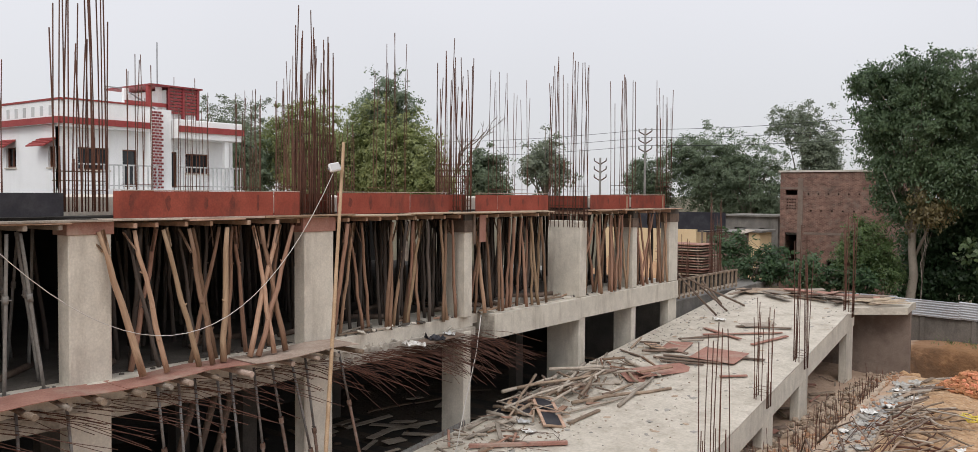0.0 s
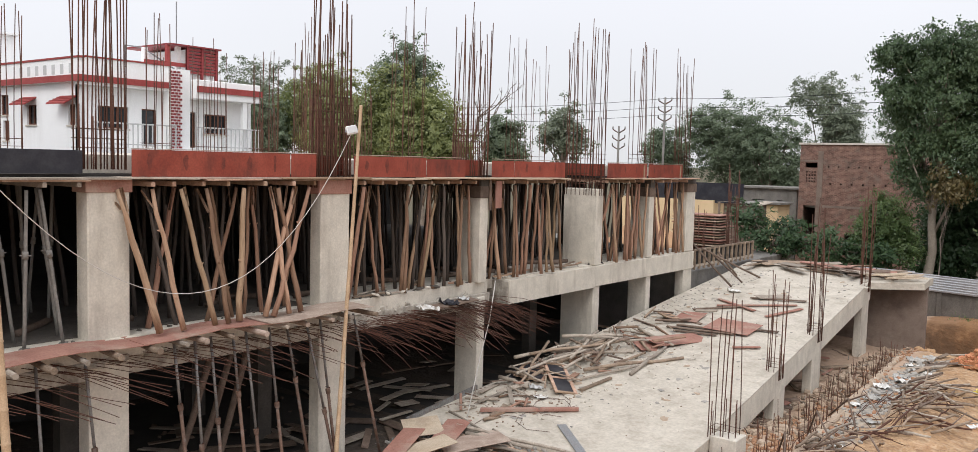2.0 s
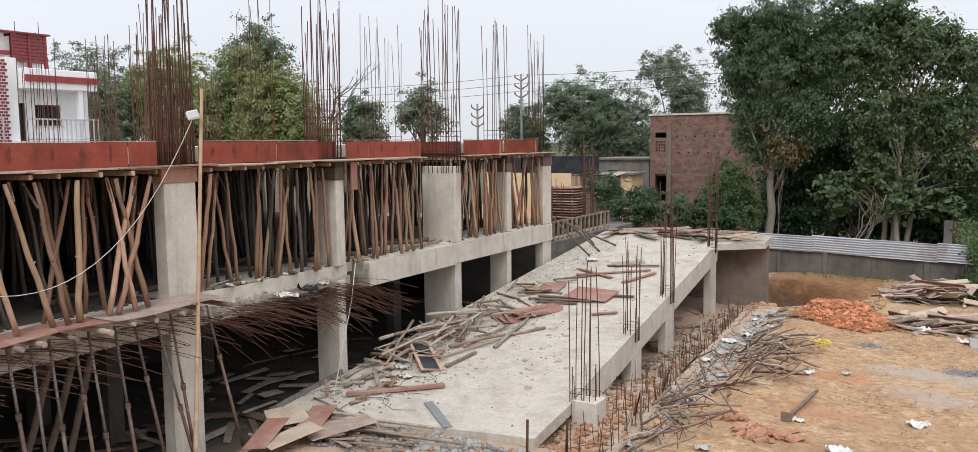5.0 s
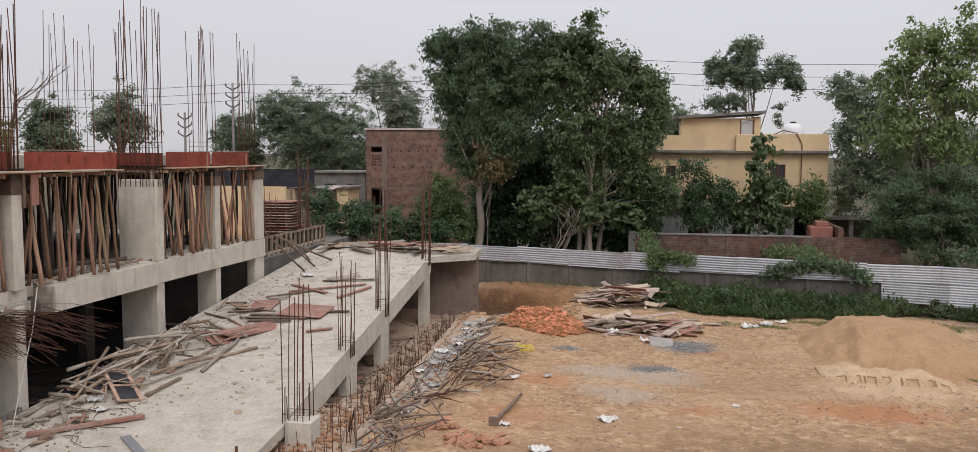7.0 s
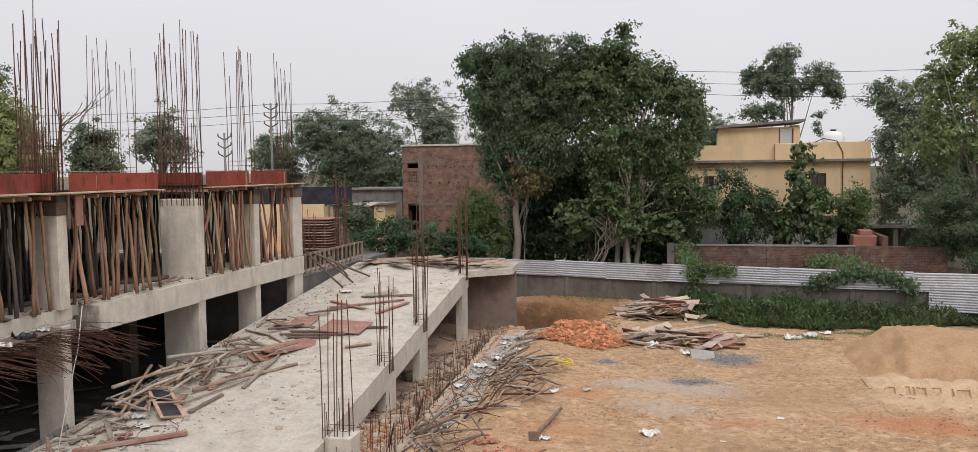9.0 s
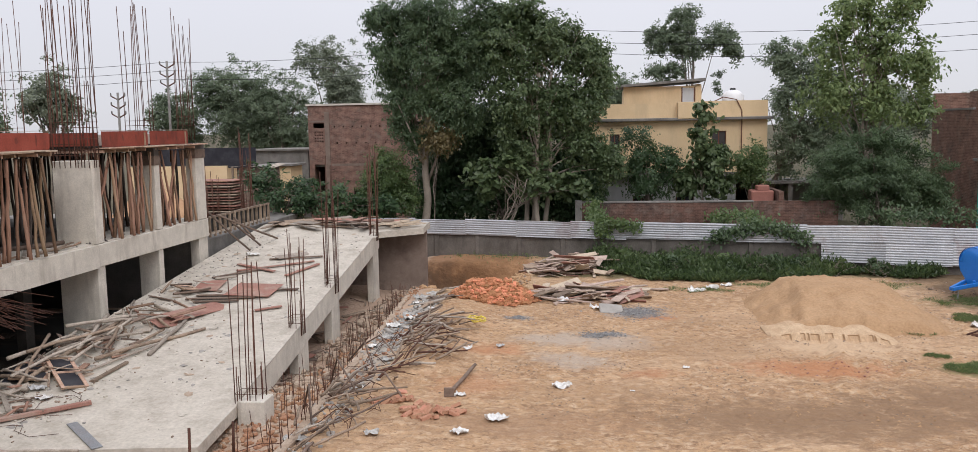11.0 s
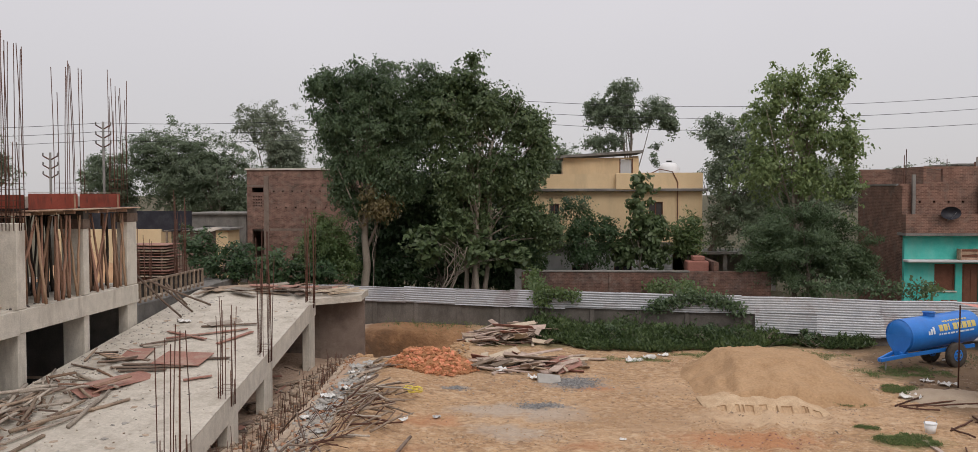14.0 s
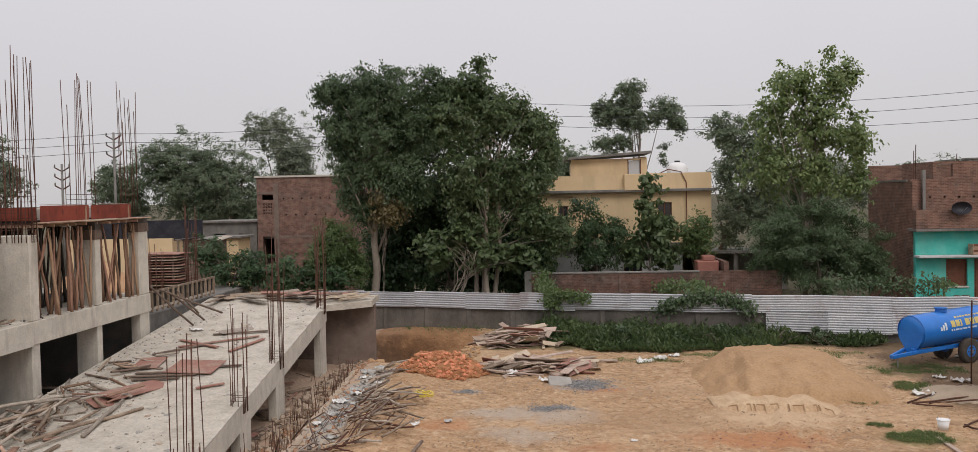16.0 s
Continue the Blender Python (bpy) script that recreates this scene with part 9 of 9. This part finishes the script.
# the big pair behind the tin
tree((-8.5, 44.8, 0), [(-10.5, 45.6, 11.9, 1.15, 1.2, 1.1), (-9.1, 45.4, 11.9, 1.5, 1.6, 1.5), (-7.5, 45.3, 11.8, 1.6, 1.6, 1.6), (-10.0, 45.5, 10.0, 1.6, 1.6, 1.5), (-7.9, 45.0, 9.6, 2.1, 1.8, 2.0), (-5.9, 45.4, 9.7, 1.7, 1.7, 1.7), (-5.5, 45.6, 11.9, 1.3, 1.2, 1.3),
                          (-9.2, 45.1, 8.0, 1.35, 1.3, 1.6), (-7.0, 44.9, 7.4, 1.9, 1.5, 1.7), (-9.6, 45.1, 6.9, 0.75, 0.8, 1.3), (-8.9, 45.0, 6.0, 0.7, 0.8, 1.0)],
     150000, LEAF_DARK, 0.145, "tall dense dark green tree behind the tin fence", 11, 0.2, 0.42, PALEBARK, "yard trees", limbs=30, trunk_top=(-8.3, 45.1, 9.5), per=42, hollow=0.3, droop=0.9, sag=0.75)
tree((-3.0, 45.2, 0), [(-3.4, 45.6, 11.9, 1.2, 1.2, 1.2), (-4.5, 45.6, 11.8, 0.9, 0.9, 0.9), (-2.9, 45.6, 13.2, 0.55, 0.5, 0.5), (-4.4, 45.3, 10.4, 1.7, 1.6, 1.6), (-2.0, 45.4, 10.5, 1.6, 1.5, 1.6), (-0.5, 45.5, 9.9, 1.35, 1.4, 1.4), (0.4, 45.6, 8.8, 1.0, 1.2, 1.2), (-0.9, 45.1, 7.4, 1.8, 1.5, 1.7), (-3.4, 44.9, 7.7, 2.1, 1.6, 2.0),
                          (-3.2, 44.9, 5.5, 1.4, 1.0, 0.9), (-0.1, 44.9, 5.2, 1.3, 1.1, 1.1), (1.0, 45.1, 4.4, 0.7, 0.8, 1.1)],
     105000, LEAF_TEAK, 0.165, "tall broad-leaved green tree beside the dark one", 12, 0.17, 0.45, PALEBARK, "yard trees", 5, limbs=10, aspect=0.6, trunk_top=(-2.2, 45.4, 9.0), per=34, hollow=0.3, droop=0.8, sag=0.55)
tree((-4.6, 44.3, 0), [(-5.3, 44.4, 3.8, 1.1, 0.8, 1.1), (-4.0, 44.2, 4.2, 0.9, 0.7, 0.9), (-2.6, 44.2, 3.6, 1.2, 0.8, 1.0), (-0.9, 44.3, 3.3, 1.2, 0.8, 1.0)],
     4200, LEAF_TEAK, 0.30, "broad-leaved saplings under the tall trees", 13, 0.06, 0.45, PALEBARK, "yard trees", 4, limbs=7, aspect=0.62, hollow=0.2, per=16)
tree((-7.9, 44.0, 0), [(-7.8, 44.0, 5.9, 0.95, 0.6, 0.95)], 3600, LEAF_DRY, 0.18, "hanging bunch of dry yellowing foliage", 14, 0.03, 0.4, BARK, "", limbs=8, droop=1.6, name="dry_branch", category="branch", sag=1.1, hollow=0.2, per=30)
tree((-5.5, 48.2, 0), [(-8.6, 48.4, 3.0, 1.3, 1.0, 3.4), (-7.2, 49, 3.0, 2.2, 1.2, 3.0), (-3, 49, 3.0, 3.2, 1.2, 3.0), (-0.8, 48, 3.4, 1.8, 1.0, 2.8), (-5.0, 48.6, 6.0, 3.6, 1.2, 2.5)], 60000, LEAF_DEEP, 0.26, "dark undergrowth between the tree trunks", 15, 0.08, 0.7, BARK, "", 3, limbs=8, name="undergrowth", category="bush", hollow=0.1, gaps=-0.6)
tree((-10.4, 43.8, 0), [(-10.3, 44.2, 4.2, 1.2, 0.9, 1.25), (-10.9, 44.0, 3.1, 1.0, 0.8, 1.2), (-9.6, 44.0, 3.0, 0.9, 0.7, 1.1)], 26000, LEAF_MID, 0.12, "bright green bush behind the tin fence", 16, 0.05, 0.35, BARK, "bushes behind the fence", 3, limbs=8, name="bush", category="bush", hollow=0.3, per=40, gaps=-0.4)
tree((-15, 42.6, 1.8), [(-16.6, 42.8, 3.5, 1.5, 1.0, 1.3), (-14.6, 42.6, 3.2, 1.7, 1.0, 1.2), (-12.9, 42.6, 2.9, 1.6, 1.0, 1.1), (-11, 42.6, 2.5, 1.6, 0.9, 1.0)], 14000, LEAF_DEEP, 0.20, "cut leafy branches heaped along the back of the ramp", 17, 0.05, 0.5, BARK, "bushes behind the fence", 4, limbs=16, name="brush_heap", category="bush", hollow=0.2, per=40)
# tree and shrub by the teal house
tree((14.0, 46.5, 0), [(13.2, 46.6, 11.7, 1.6, 1.4, 1.5), (15.4, 46.6, 12.0, 1.0, 1.0, 1.3), (15.3, 46.7, 13.5, 0.45, 0.4, 0.45), (16.3, 46.7, 12.3, 0.4, 0.4, 0.5), (12.4, 46.5, 9.9, 1.5, 1.4, 1.5), (14.6, 46.4, 9.7, 1.9, 1.5, 1.9), (16.4, 46.6, 8.8, 0.95, 1.0, 1.8), (12.1, 46.4, 7.6, 1.5, 1.4, 1.6), (14.4, 46.5, 7.4, 1.8, 1.4, 1.4), (16.6, 46.5, 6.6, 0.8, 0.8, 1.2)],
     30000, LEAF_LIGHT, 0.20, "tall pale green broad-leaved tree by the teal house", 21, 0.13, 0.45, PALEBARK, "yard trees", 2, limbs=22, aspect=0.6, trunk_top=(14.3, 46.6, 10.5), per=22, hollow=0.2, droop=0.7, sag=0.5, lumps=0.35, gaps=-0.06)
tree((14.2, 44.6, 0), [(13.6, 44.8, 4.6, 2.2, 1.4, 1.4), (11.9, 44.7, 3.5, 1.4, 1.1, 1.4), (15.4, 44.7, 3.5, 1.7, 1.2, 1.6), (13.6, 44.4, 3.0, 2.6, 1.2, 1.6), (16.4, 44.6, 2.6, 0.9, 0.8, 1.1)], 85000, LEAF_DARK, 0.14, "dense dark feathery shrub behind the tin fence", 22, 0.08, 0.55, BARK, "bushes behind the fence", 3, limbs=12, name="bush", category="bush", hollow=0.35, droop=0.4, per=110, sag=-0.05, aspect=0.36, lumps=0.4, gaps=-0.18)
tree((10.4, 56, 0), [(11.9, 56, 10.2, 1.3, 1.2, 1.5), (13.8, 56, 9.4, 1.7, 1.2, 2.0), (14.2, 56, 7.0, 1.6, 1.2, 2.0), (12.2, 56, 8.0, 1.3, 1.3, 2.2), (12.2, 56, 4.8, 1.2, 1.2, 2.4), (14.5, 56, 4.5, 1.8, 1.2, 2.4)], 52000, LEAF_HAZE, 0.18, "hazy green tree behind the shed yard", 23, 0.14, 0.6, BARK, "yard trees", limbs=14, hollow=0.3)
# before the yellow house
tree((2.9, 47.2, 0), [(2.7, 47.2, 5.2, 1.15, 1.0, 1.1), (2.9, 47.2, 4.0, 1.35, 1.0, 1.2), (4.0, 47.2, 4.3, 0.8, 0.8, 0.9), (3.1, 47.2, 3.0, 1.1, 0.9, 0.8)], 24000, LEAF_DEEP, 0.15, "round dark mango tree before the yellow house", 31, 0.09, 0.4, BARK, "garden trees", limbs=10, hollow=0.4, droop=0.9, sag=0.6, per=40)
tree((5.9, 46.8, 0), [(5.8, 46.8, 6.9, 0.5, 0.5, 0.65), (5.7, 46.8, 5.5, 0.7, 0.6, 0.9), (6.2, 46.8, 4.6, 1.0, 0.8, 0.9), (5.6, 46.8, 3.7, 1.2, 0.8, 0.8), (6.6, 46.8, 3.2, 0.8, 0.7, 0.7), (5.0, 46.8, 3.2, 0.8, 0.6, 0.6)], 6200, LEAF_TEAK, 0.27, "slender broad-leaved tree before the yellow house", 32, 0.06, 0.36, PALEBARK, "garden trees", limbs=10, aspect=0.65, per=16, droop=0.8)
tree((8.4, 47.5, 0), [(8.3, 47.5, 4.5, 1.05, 0.9, 0.85), (8.5, 47.5, 3.7, 0.9, 0.8, 0.8)], 12000, LEAF_MID, 0.14, "small bushy tree by the brick stack", 33, 0.07, 0.35, BARK, "garden trees", limbs=8, per=40)
tree((28.6, 44.5, 0), [(28.4, 44.5, 13.0, 1.5, 1.0, 1.4), (28.6, 44.5, 10.3, 1.1, 1.0, 0.8), (28.7, 44.5, 6.2, 1.9, 1.2, 1.5), (29.2, 44.5, 4.4, 1.8, 1.2, 1.8)], 11000, LEAF_DARK, 0.26, "leafy tree beside the lean-to", 34, 0.12, 0.5, BARK, "garden trees", limbs=8)
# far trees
tree((9.2, 84, 0), [(8.4, 84, 15.7, 2.0, 1.6, 1.8), (6.4, 84, 14.3, 1.7, 1.4, 1.5), (8.6, 84, 13.6, 2.1, 1.6, 1.5), (11.9, 84, 14.0, 1.8, 1.5, 1.5), (13.1, 84, 12.9, 0.8, 0.7, 0.9), (7.0, 84, 11.3, 2.3, 1.4, 0.8), (11.5, 84, 10.0, 0.4, 0.4, 1.4)], 36000, LEAF_HAZE, 0.24, "two-headed dark tree far behind the yellow house", 41, 0.22, 0.6, BARK, "far trees", limbs=9, trunk_top=(9.4, 84, 13.0), hollow=0.2, sag=0.6)
FAR = [(-31.0, 75, 8.6, 4.6, 3.2, 4.2, LEAF_HAZE, 9000), (-26.6, 74, 7.6, 3.2, 2.6, 4.2, LEAF_HAZE, 5000), (-24.2, 80, 12.3, 3.3, 2.4, 3.0, LEAF_GREY, 2400), (-20.4, 72, 9.2, 1.4, 1.5, 2.6, LEAF_GREY, 3000),
       (-36.6, 74, 7.6, 2.4, 2.2, 2.6, LEAF_HAZE, 3500), (-16.0, 78, 9.5, 3.0, 2.0, 3.5, LEAF_HAZE, 4000), (3.0, 78, 8.4, 2.6, 2.0, 2.6, LEAF_HAZE, 3000), (18.5, 62, 6.0, 2.5, 2.0, 2.6, LEAF_HAZE, 3500),
       (27.0, 62, 6.2, 3.2, 2.2, 2.2, LEAF_GREY, 3500), (32, 58, 5.0, 4.0, 2.5, 3.0, LEAF_HAZE, 5000), (23, 70, 7.2, 3.0, 2.2, 2.2, LEAF_GREY, 2500), (38, 60, 6.0, 4.0, 3.0, 3.0, LEAF_GREY, 4000)]
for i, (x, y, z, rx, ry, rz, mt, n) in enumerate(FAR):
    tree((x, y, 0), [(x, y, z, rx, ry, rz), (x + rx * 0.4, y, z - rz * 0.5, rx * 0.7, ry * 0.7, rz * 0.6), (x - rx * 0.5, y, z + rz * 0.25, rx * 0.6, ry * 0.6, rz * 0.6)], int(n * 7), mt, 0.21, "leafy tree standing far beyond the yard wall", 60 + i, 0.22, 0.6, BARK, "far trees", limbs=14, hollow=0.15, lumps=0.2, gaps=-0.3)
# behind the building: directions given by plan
BACK = [(-66, 50, 11.2, 4.4, 3, 4.6, LEAF_GREY, 5500), (-57, 50.5, 10.6, 5.2, 3, 4.1, LEAF_YEL, 9000), (-48.2, 51, 12.0, 2.8, 2.5, 4.6, LEAF_HAZE, 6500), (-46.8, 49, 10.0, 4.2, 3, 3.6, LEAF_YEL, 7500), (-37.4, 50, 7.7, 1.35, 1.4, 2.1, LEAF_HAZE, 3000),
        (-33.7, 52, 8.8, 1.7, 1.6, 2.1, LEAF_GREY, 1300), (-42.5, 47, 8.2, 3.4, 2.5, 3.0, LEAF_YEL, 6500), (-51, 47, 8.2, 4.2, 2.5, 3.0, LEAF_YEL, 6500), (-62, 47, 8.6, 4.2, 2.5, 3.2, LEAF_HAZE, 6000)]
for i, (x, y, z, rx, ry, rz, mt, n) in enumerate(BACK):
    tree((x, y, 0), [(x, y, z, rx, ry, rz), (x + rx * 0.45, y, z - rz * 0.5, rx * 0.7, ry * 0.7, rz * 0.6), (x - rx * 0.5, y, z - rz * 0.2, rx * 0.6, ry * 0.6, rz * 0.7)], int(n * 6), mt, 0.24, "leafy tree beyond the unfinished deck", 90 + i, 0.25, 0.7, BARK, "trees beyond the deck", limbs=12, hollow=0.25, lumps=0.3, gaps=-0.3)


def bare_tree(base, h, seed, label, thick=0.16, spread=0.8, reach=0.5):
    t = thing("bare_tree", base, label, "tree", "bare trees")
    r = random.Random(seed)

    def grow(p, d, L_, rad, depth):
        q = p + d * L_
        s = Shape()
        s.tube([p, p.lerp(q, 0.5) + Vector((r.uniform(-1, 1), r.uniform(-1, 1), 0)) * L_ * 0.08, q], [rad, rad * 0.85, rad * 0.7], 6)
        part("branch", s, BARK, t, smooth=True)
        if depth:
            for k in range(2 + (r.random() < 0.4)):
                nd = (d + Vector((r.uniform(-1, 1), r.uniform(-1, 1), r.uniform(-0.3, 0.5))) * spread).normalized()
                grow(q, nd, L_ * r.uniform(0.35, 0.6) * (0.5 if L_ > h * reach * 0.9 else 1.3), rad * 0.62, depth - 1)
    grow(Vector(base), Vector((0.02, 0, 1)).normalized(), h * reach, thick, 4)


bare_tree((-40.6, 50, 0), 10.5, 3, "leafless crooked tree beyond the deck", 0.12, 0.7, 0.74)
bare_tree((14.4, 80, 0), 10.5, 4, "leafless thin tree far behind the yellow house", 0.06, 0.6)


def creeper(path, n, width, seed, label, mt=LEAF_MID, size=0.16):
    """Leaves along a path of points, hanging over a wall."""
    r = np.random.RandomState(seed)
    pts = []
    p = np.array(path, float)
    k = r.randint(0, len(p) - 1, n)
    u = r.random_sample((n, 1))
    c = p[k] * (1 - u) + p[k + 1] * u
    c += r.normal(0, 1, (n, 3)) * np.array([width, 0.12, width * 0.8])
    nrm = np.tile(np.array([0, -1.0, 0.5]), (n, 1))
    ob = new("creeper", leaf_mesh("creeper", c, nrm, size, mt, seed, 0.6, 0.6))
    tagged(ob, label, "creeper", "creepers on the wall")


creeper([(0.2, 44.2, 2.5), (0.3, 41.2, 2.0), (0.5, 39.8, 1.85), (0.6, 39.72, 1.45)], 900, 0.22, 201, "leafy creeper tumbling over the tin fence")
creeper([(0.5, 39.8, 1.95), (1.4, 39.6, 1.9), (2.2, 39.4, 1.75)], 420, 0.16, 202, "creeper spreading along the tin fence")
creeper([(5.3, 38.85, 1.3), (6.8, 38.6, 1.85), (8.2, 38.35, 1.8), (9.2, 38.15, 1.3)], 1300, 0.20, 203, "thick creeper over the tin fence", LEAF_DARK)
creeper([(6.0, 44.2, 1.6), (7.0, 42.0, 2.0), (7.5, 39.5, 2.0)], 700, 0.25, 204, "creeper climbing behind the tin fence")
creeper([(13.0, 40.0, 2.2), (15.5, 39.6, 2.2), (17.5, 39.0, 2.1)], 800, 0.3, 205, "weeds trailing behind the tin fence", LEAF_DARK)
creeper([(19.5, 35.6, 0.9), (20.0, 33.5, 0.8), (20.5, 31.2, 0.6)], 900, 0.3, 207, "weeds and creepers against the side wall", LEAF_DARK)
ban = thing("banana_plant", (19.35, 43.1, 0.9), "young banana plant with torn green leaves by the teal wall", "plant")
part("stem", Shape().tube([(19.35, 43.1, 0.9), (19.33, 43.1, 1.4), (19.3, 43.1, 1.75)], [0.08, 0.06, 0.03], 8), LEAF_LIGHT, ban, smooth=True)
for k, (an, up, ln) in enumerate(((0.3, 0.5, 0.75), (1.9, 1.3, 0.9), (2.7, 0.6, 0.8), (3.6, 0.4, 0.7), (5.2, 0.5, 0.7), (1.2, 0.9, 0.6))):
    lf = Shape()
    dv = Vector((math.cos(an), -abs(math.sin(an)) * 0.5, up)).normalized()
    sdv = dv.cross(Vector((0, -1, 0.3))).normalized()
    for q_ in range(6):
        u_ = q_ / 5
        c_ = Vector((19.31, 43.08, 1.65)) + dv * ln * u_ + Vector((0, 0, -0.35 * ln * u_ * u_))
        w_ = 0.13 * math.sin(math.pi * (0.12 + 0.85 * u_))
        lf.v += [tuple(c_ - sdv * w_ + Vector((0, 0, 0.03))), tuple(c_), tuple(c_ + sdv * w_ + Vector((0, 0, 0.03)))]
    for q_ in range(5):
        for m_ in (0, 1):
            a_ = q_ * 3 + m_
            lf.f.append((a_, a_ + 1, a_ + 4, a_ + 3))
    part("leaf", lf, LEAF_LIGHT, ban)


def weeds(cx, cy, rx, ry, n, hgt, seed, label, inside=None, mt=None, name="weeds"):
    """Blades and small leaves standing on the ground: nobody could count them."""
    r = random.Random(seed)
    mt = mt or (GRASS if hgt > 0.3 else LAWN)
    n = n if hgt > 0.2 else n * 4
    s = Shape()
    for i in range(n):
        x, y = cx + r.uniform(-1, 1) * rx, cy + r.uniform(-1, 1) * ry
        if inside and not inside(x, y):
            continue
        if not inside and ((x - cx) / rx) ** 2 + ((y - cy) / ry) ** 2 > 0.45 + 0.9 * noise.noise(Vector((x * 1.8, y * 1.8, seed))) + r.uniform(-0.15, 0.15):
            continue
        z = ground_z(x, y)
        hgt_ = hgt if hgt > 0.2 else hgt * 0.55
        fade = min(1.0, 0.22 + 0.55 * inside(x, y)) if inside else 1.0
        h = hgt_ * fade * r.uniform(0.4, 1.3) * (0.45 + 1.3 * abs(noise.noise(Vector((x * 0.8, y * 0.8, 9)))))
        lx, ly = r.uniform(-1, 1) * h * 0.5, r.uniform(-1, 1) * h * 0.5
        for k in range(3 if hgt > 0.3 else 2):
            u = r.uniform(0.25, 1.0)
            c = Vector((x + lx * u, y + ly * u, z + h * u))
            d = Vector((r.uniform(-1, 1), r.uniform(-1, 1), r.uniform(0.3, 1.4) if hgt > 0.3 else 1.2)).normalized() * (0.05 + 0.16 * hgt_ if hgt > 0.2 else 0.05) * r.uniform(0.6, 1.5)
            e = d.cross(Vector((r.uniform(-1, 1), r.uniform(-1, 1), 0.3))).normalized() * d.length * (0.17 if hgt > 0.3 else 0.10)
            b = len(s.v)
            s.v += [tuple(c), tuple(c + d * 0.5 + e), tuple(c + d), tuple(c + d * 0.5 - e)]
            s.f.append((b, b + 1, b + 2, b + 3))
    solo(name, s, mt, label, "weeds", kind="stuff")


def weed_zone(x, y):
    edge = 35.7 + 0.9 * noise.noise(Vector((x * 0.5, 0, 2))) - 0.05 * (x - 5) + (1.4 if x > 9.5 else 0) + max(0, 2.4 - x) * 0.9
    return y - edge if edge < y < wall_y(x) - 0.25 else 0.0


weeds(7.0, 37.8, 7.2, 2.6, 24000, 0.8, 301, "thick green weeds along the foot of the wall", weed_zone)
for i, (bx_, by_, br_) in enumerate(((1.2, 38.9, 0.6), (2.6, 38.6, 0.5), (4.2, 38.3, 0.65), (5.6, 38.0, 0.55), (7.3, 37.6, 0.7), (8.6, 37.3, 0.6), (9.9, 37.0, 0.75), (11.6, 36.9, 0.55), (3.4, 37.3, 0.45), (6.4, 36.9, 0.45))):
    tree((bx_, by_, ground_z(bx_, by_)), [(bx_, by_, 0.35 + br_ * 0.3, br_, br_ * 0.8, br_ * 0.55), (bx_ + 0.4, by_ + 0.1, 0.4, br_ * 0.8, br_ * 0.7, 0.3)], 1000, LEAF_MID if i % 3 == 0 else LEAF_DARK, 0.13, "leafy weed bush among the weeds by the wall", 400 + i, 0.015, 0.25, BARK, "weed bushes", 3, limbs=4, name="bush", category="bush", hollow=0.2)
weeds(9.0, 34.8, 4.5, 1.2, 2500, 0.16, 302, "short grass beyond the sand heap")
weeds(13.3, 31.6, 2.2, 1.2, 2600, 0.16, 303, "short grass before the trailer")
weeds(12.0, 28.9, 0.9, 0.7, 1500, 0.17, 304, "grass tuft on the sand")
weeds(9.95, 23.1, 1.1, 0.7, 2200, 0.15, 305, "grass round the bucket")
weeds(9.5, 26.85, 0.9, 0.3, 600, 0.13, 306, "sparse grass by the loose bars")
weeds(-4.2, 40.0, 3.2, 0.7, 900, 0.3, 307, "weeds along the back wall above the trench")
weeds(14.6, 23.3, 1.3, 0.9, 1500, 0.16, 308, "grass by the shelter")
weeds(9.5, 36.8, 0.5, 0.4, 260, 0.7, 309, "tall weed standing before the tin", mt=LEAF_MID)
weeds(18.3, 31.5, 1.3, 2.6, 900, 0.3, 310, "dry weeds by the side wall", mt=LEAF_DRY)
weeds(17.4, 33.6, 1.7, 1.7, 900, 0.3, 312, "scruffy weeds behind the trailer", mt=LEAF_DARK)
weeds(9.35, 24.2, 0.6, 0.3, 400, 0.12, 313, "sparse grass on the yard")
weeds(4.3, 33.6, 1.6, 0.7, 800, 0.12, 311, "short grass by the white sacks")
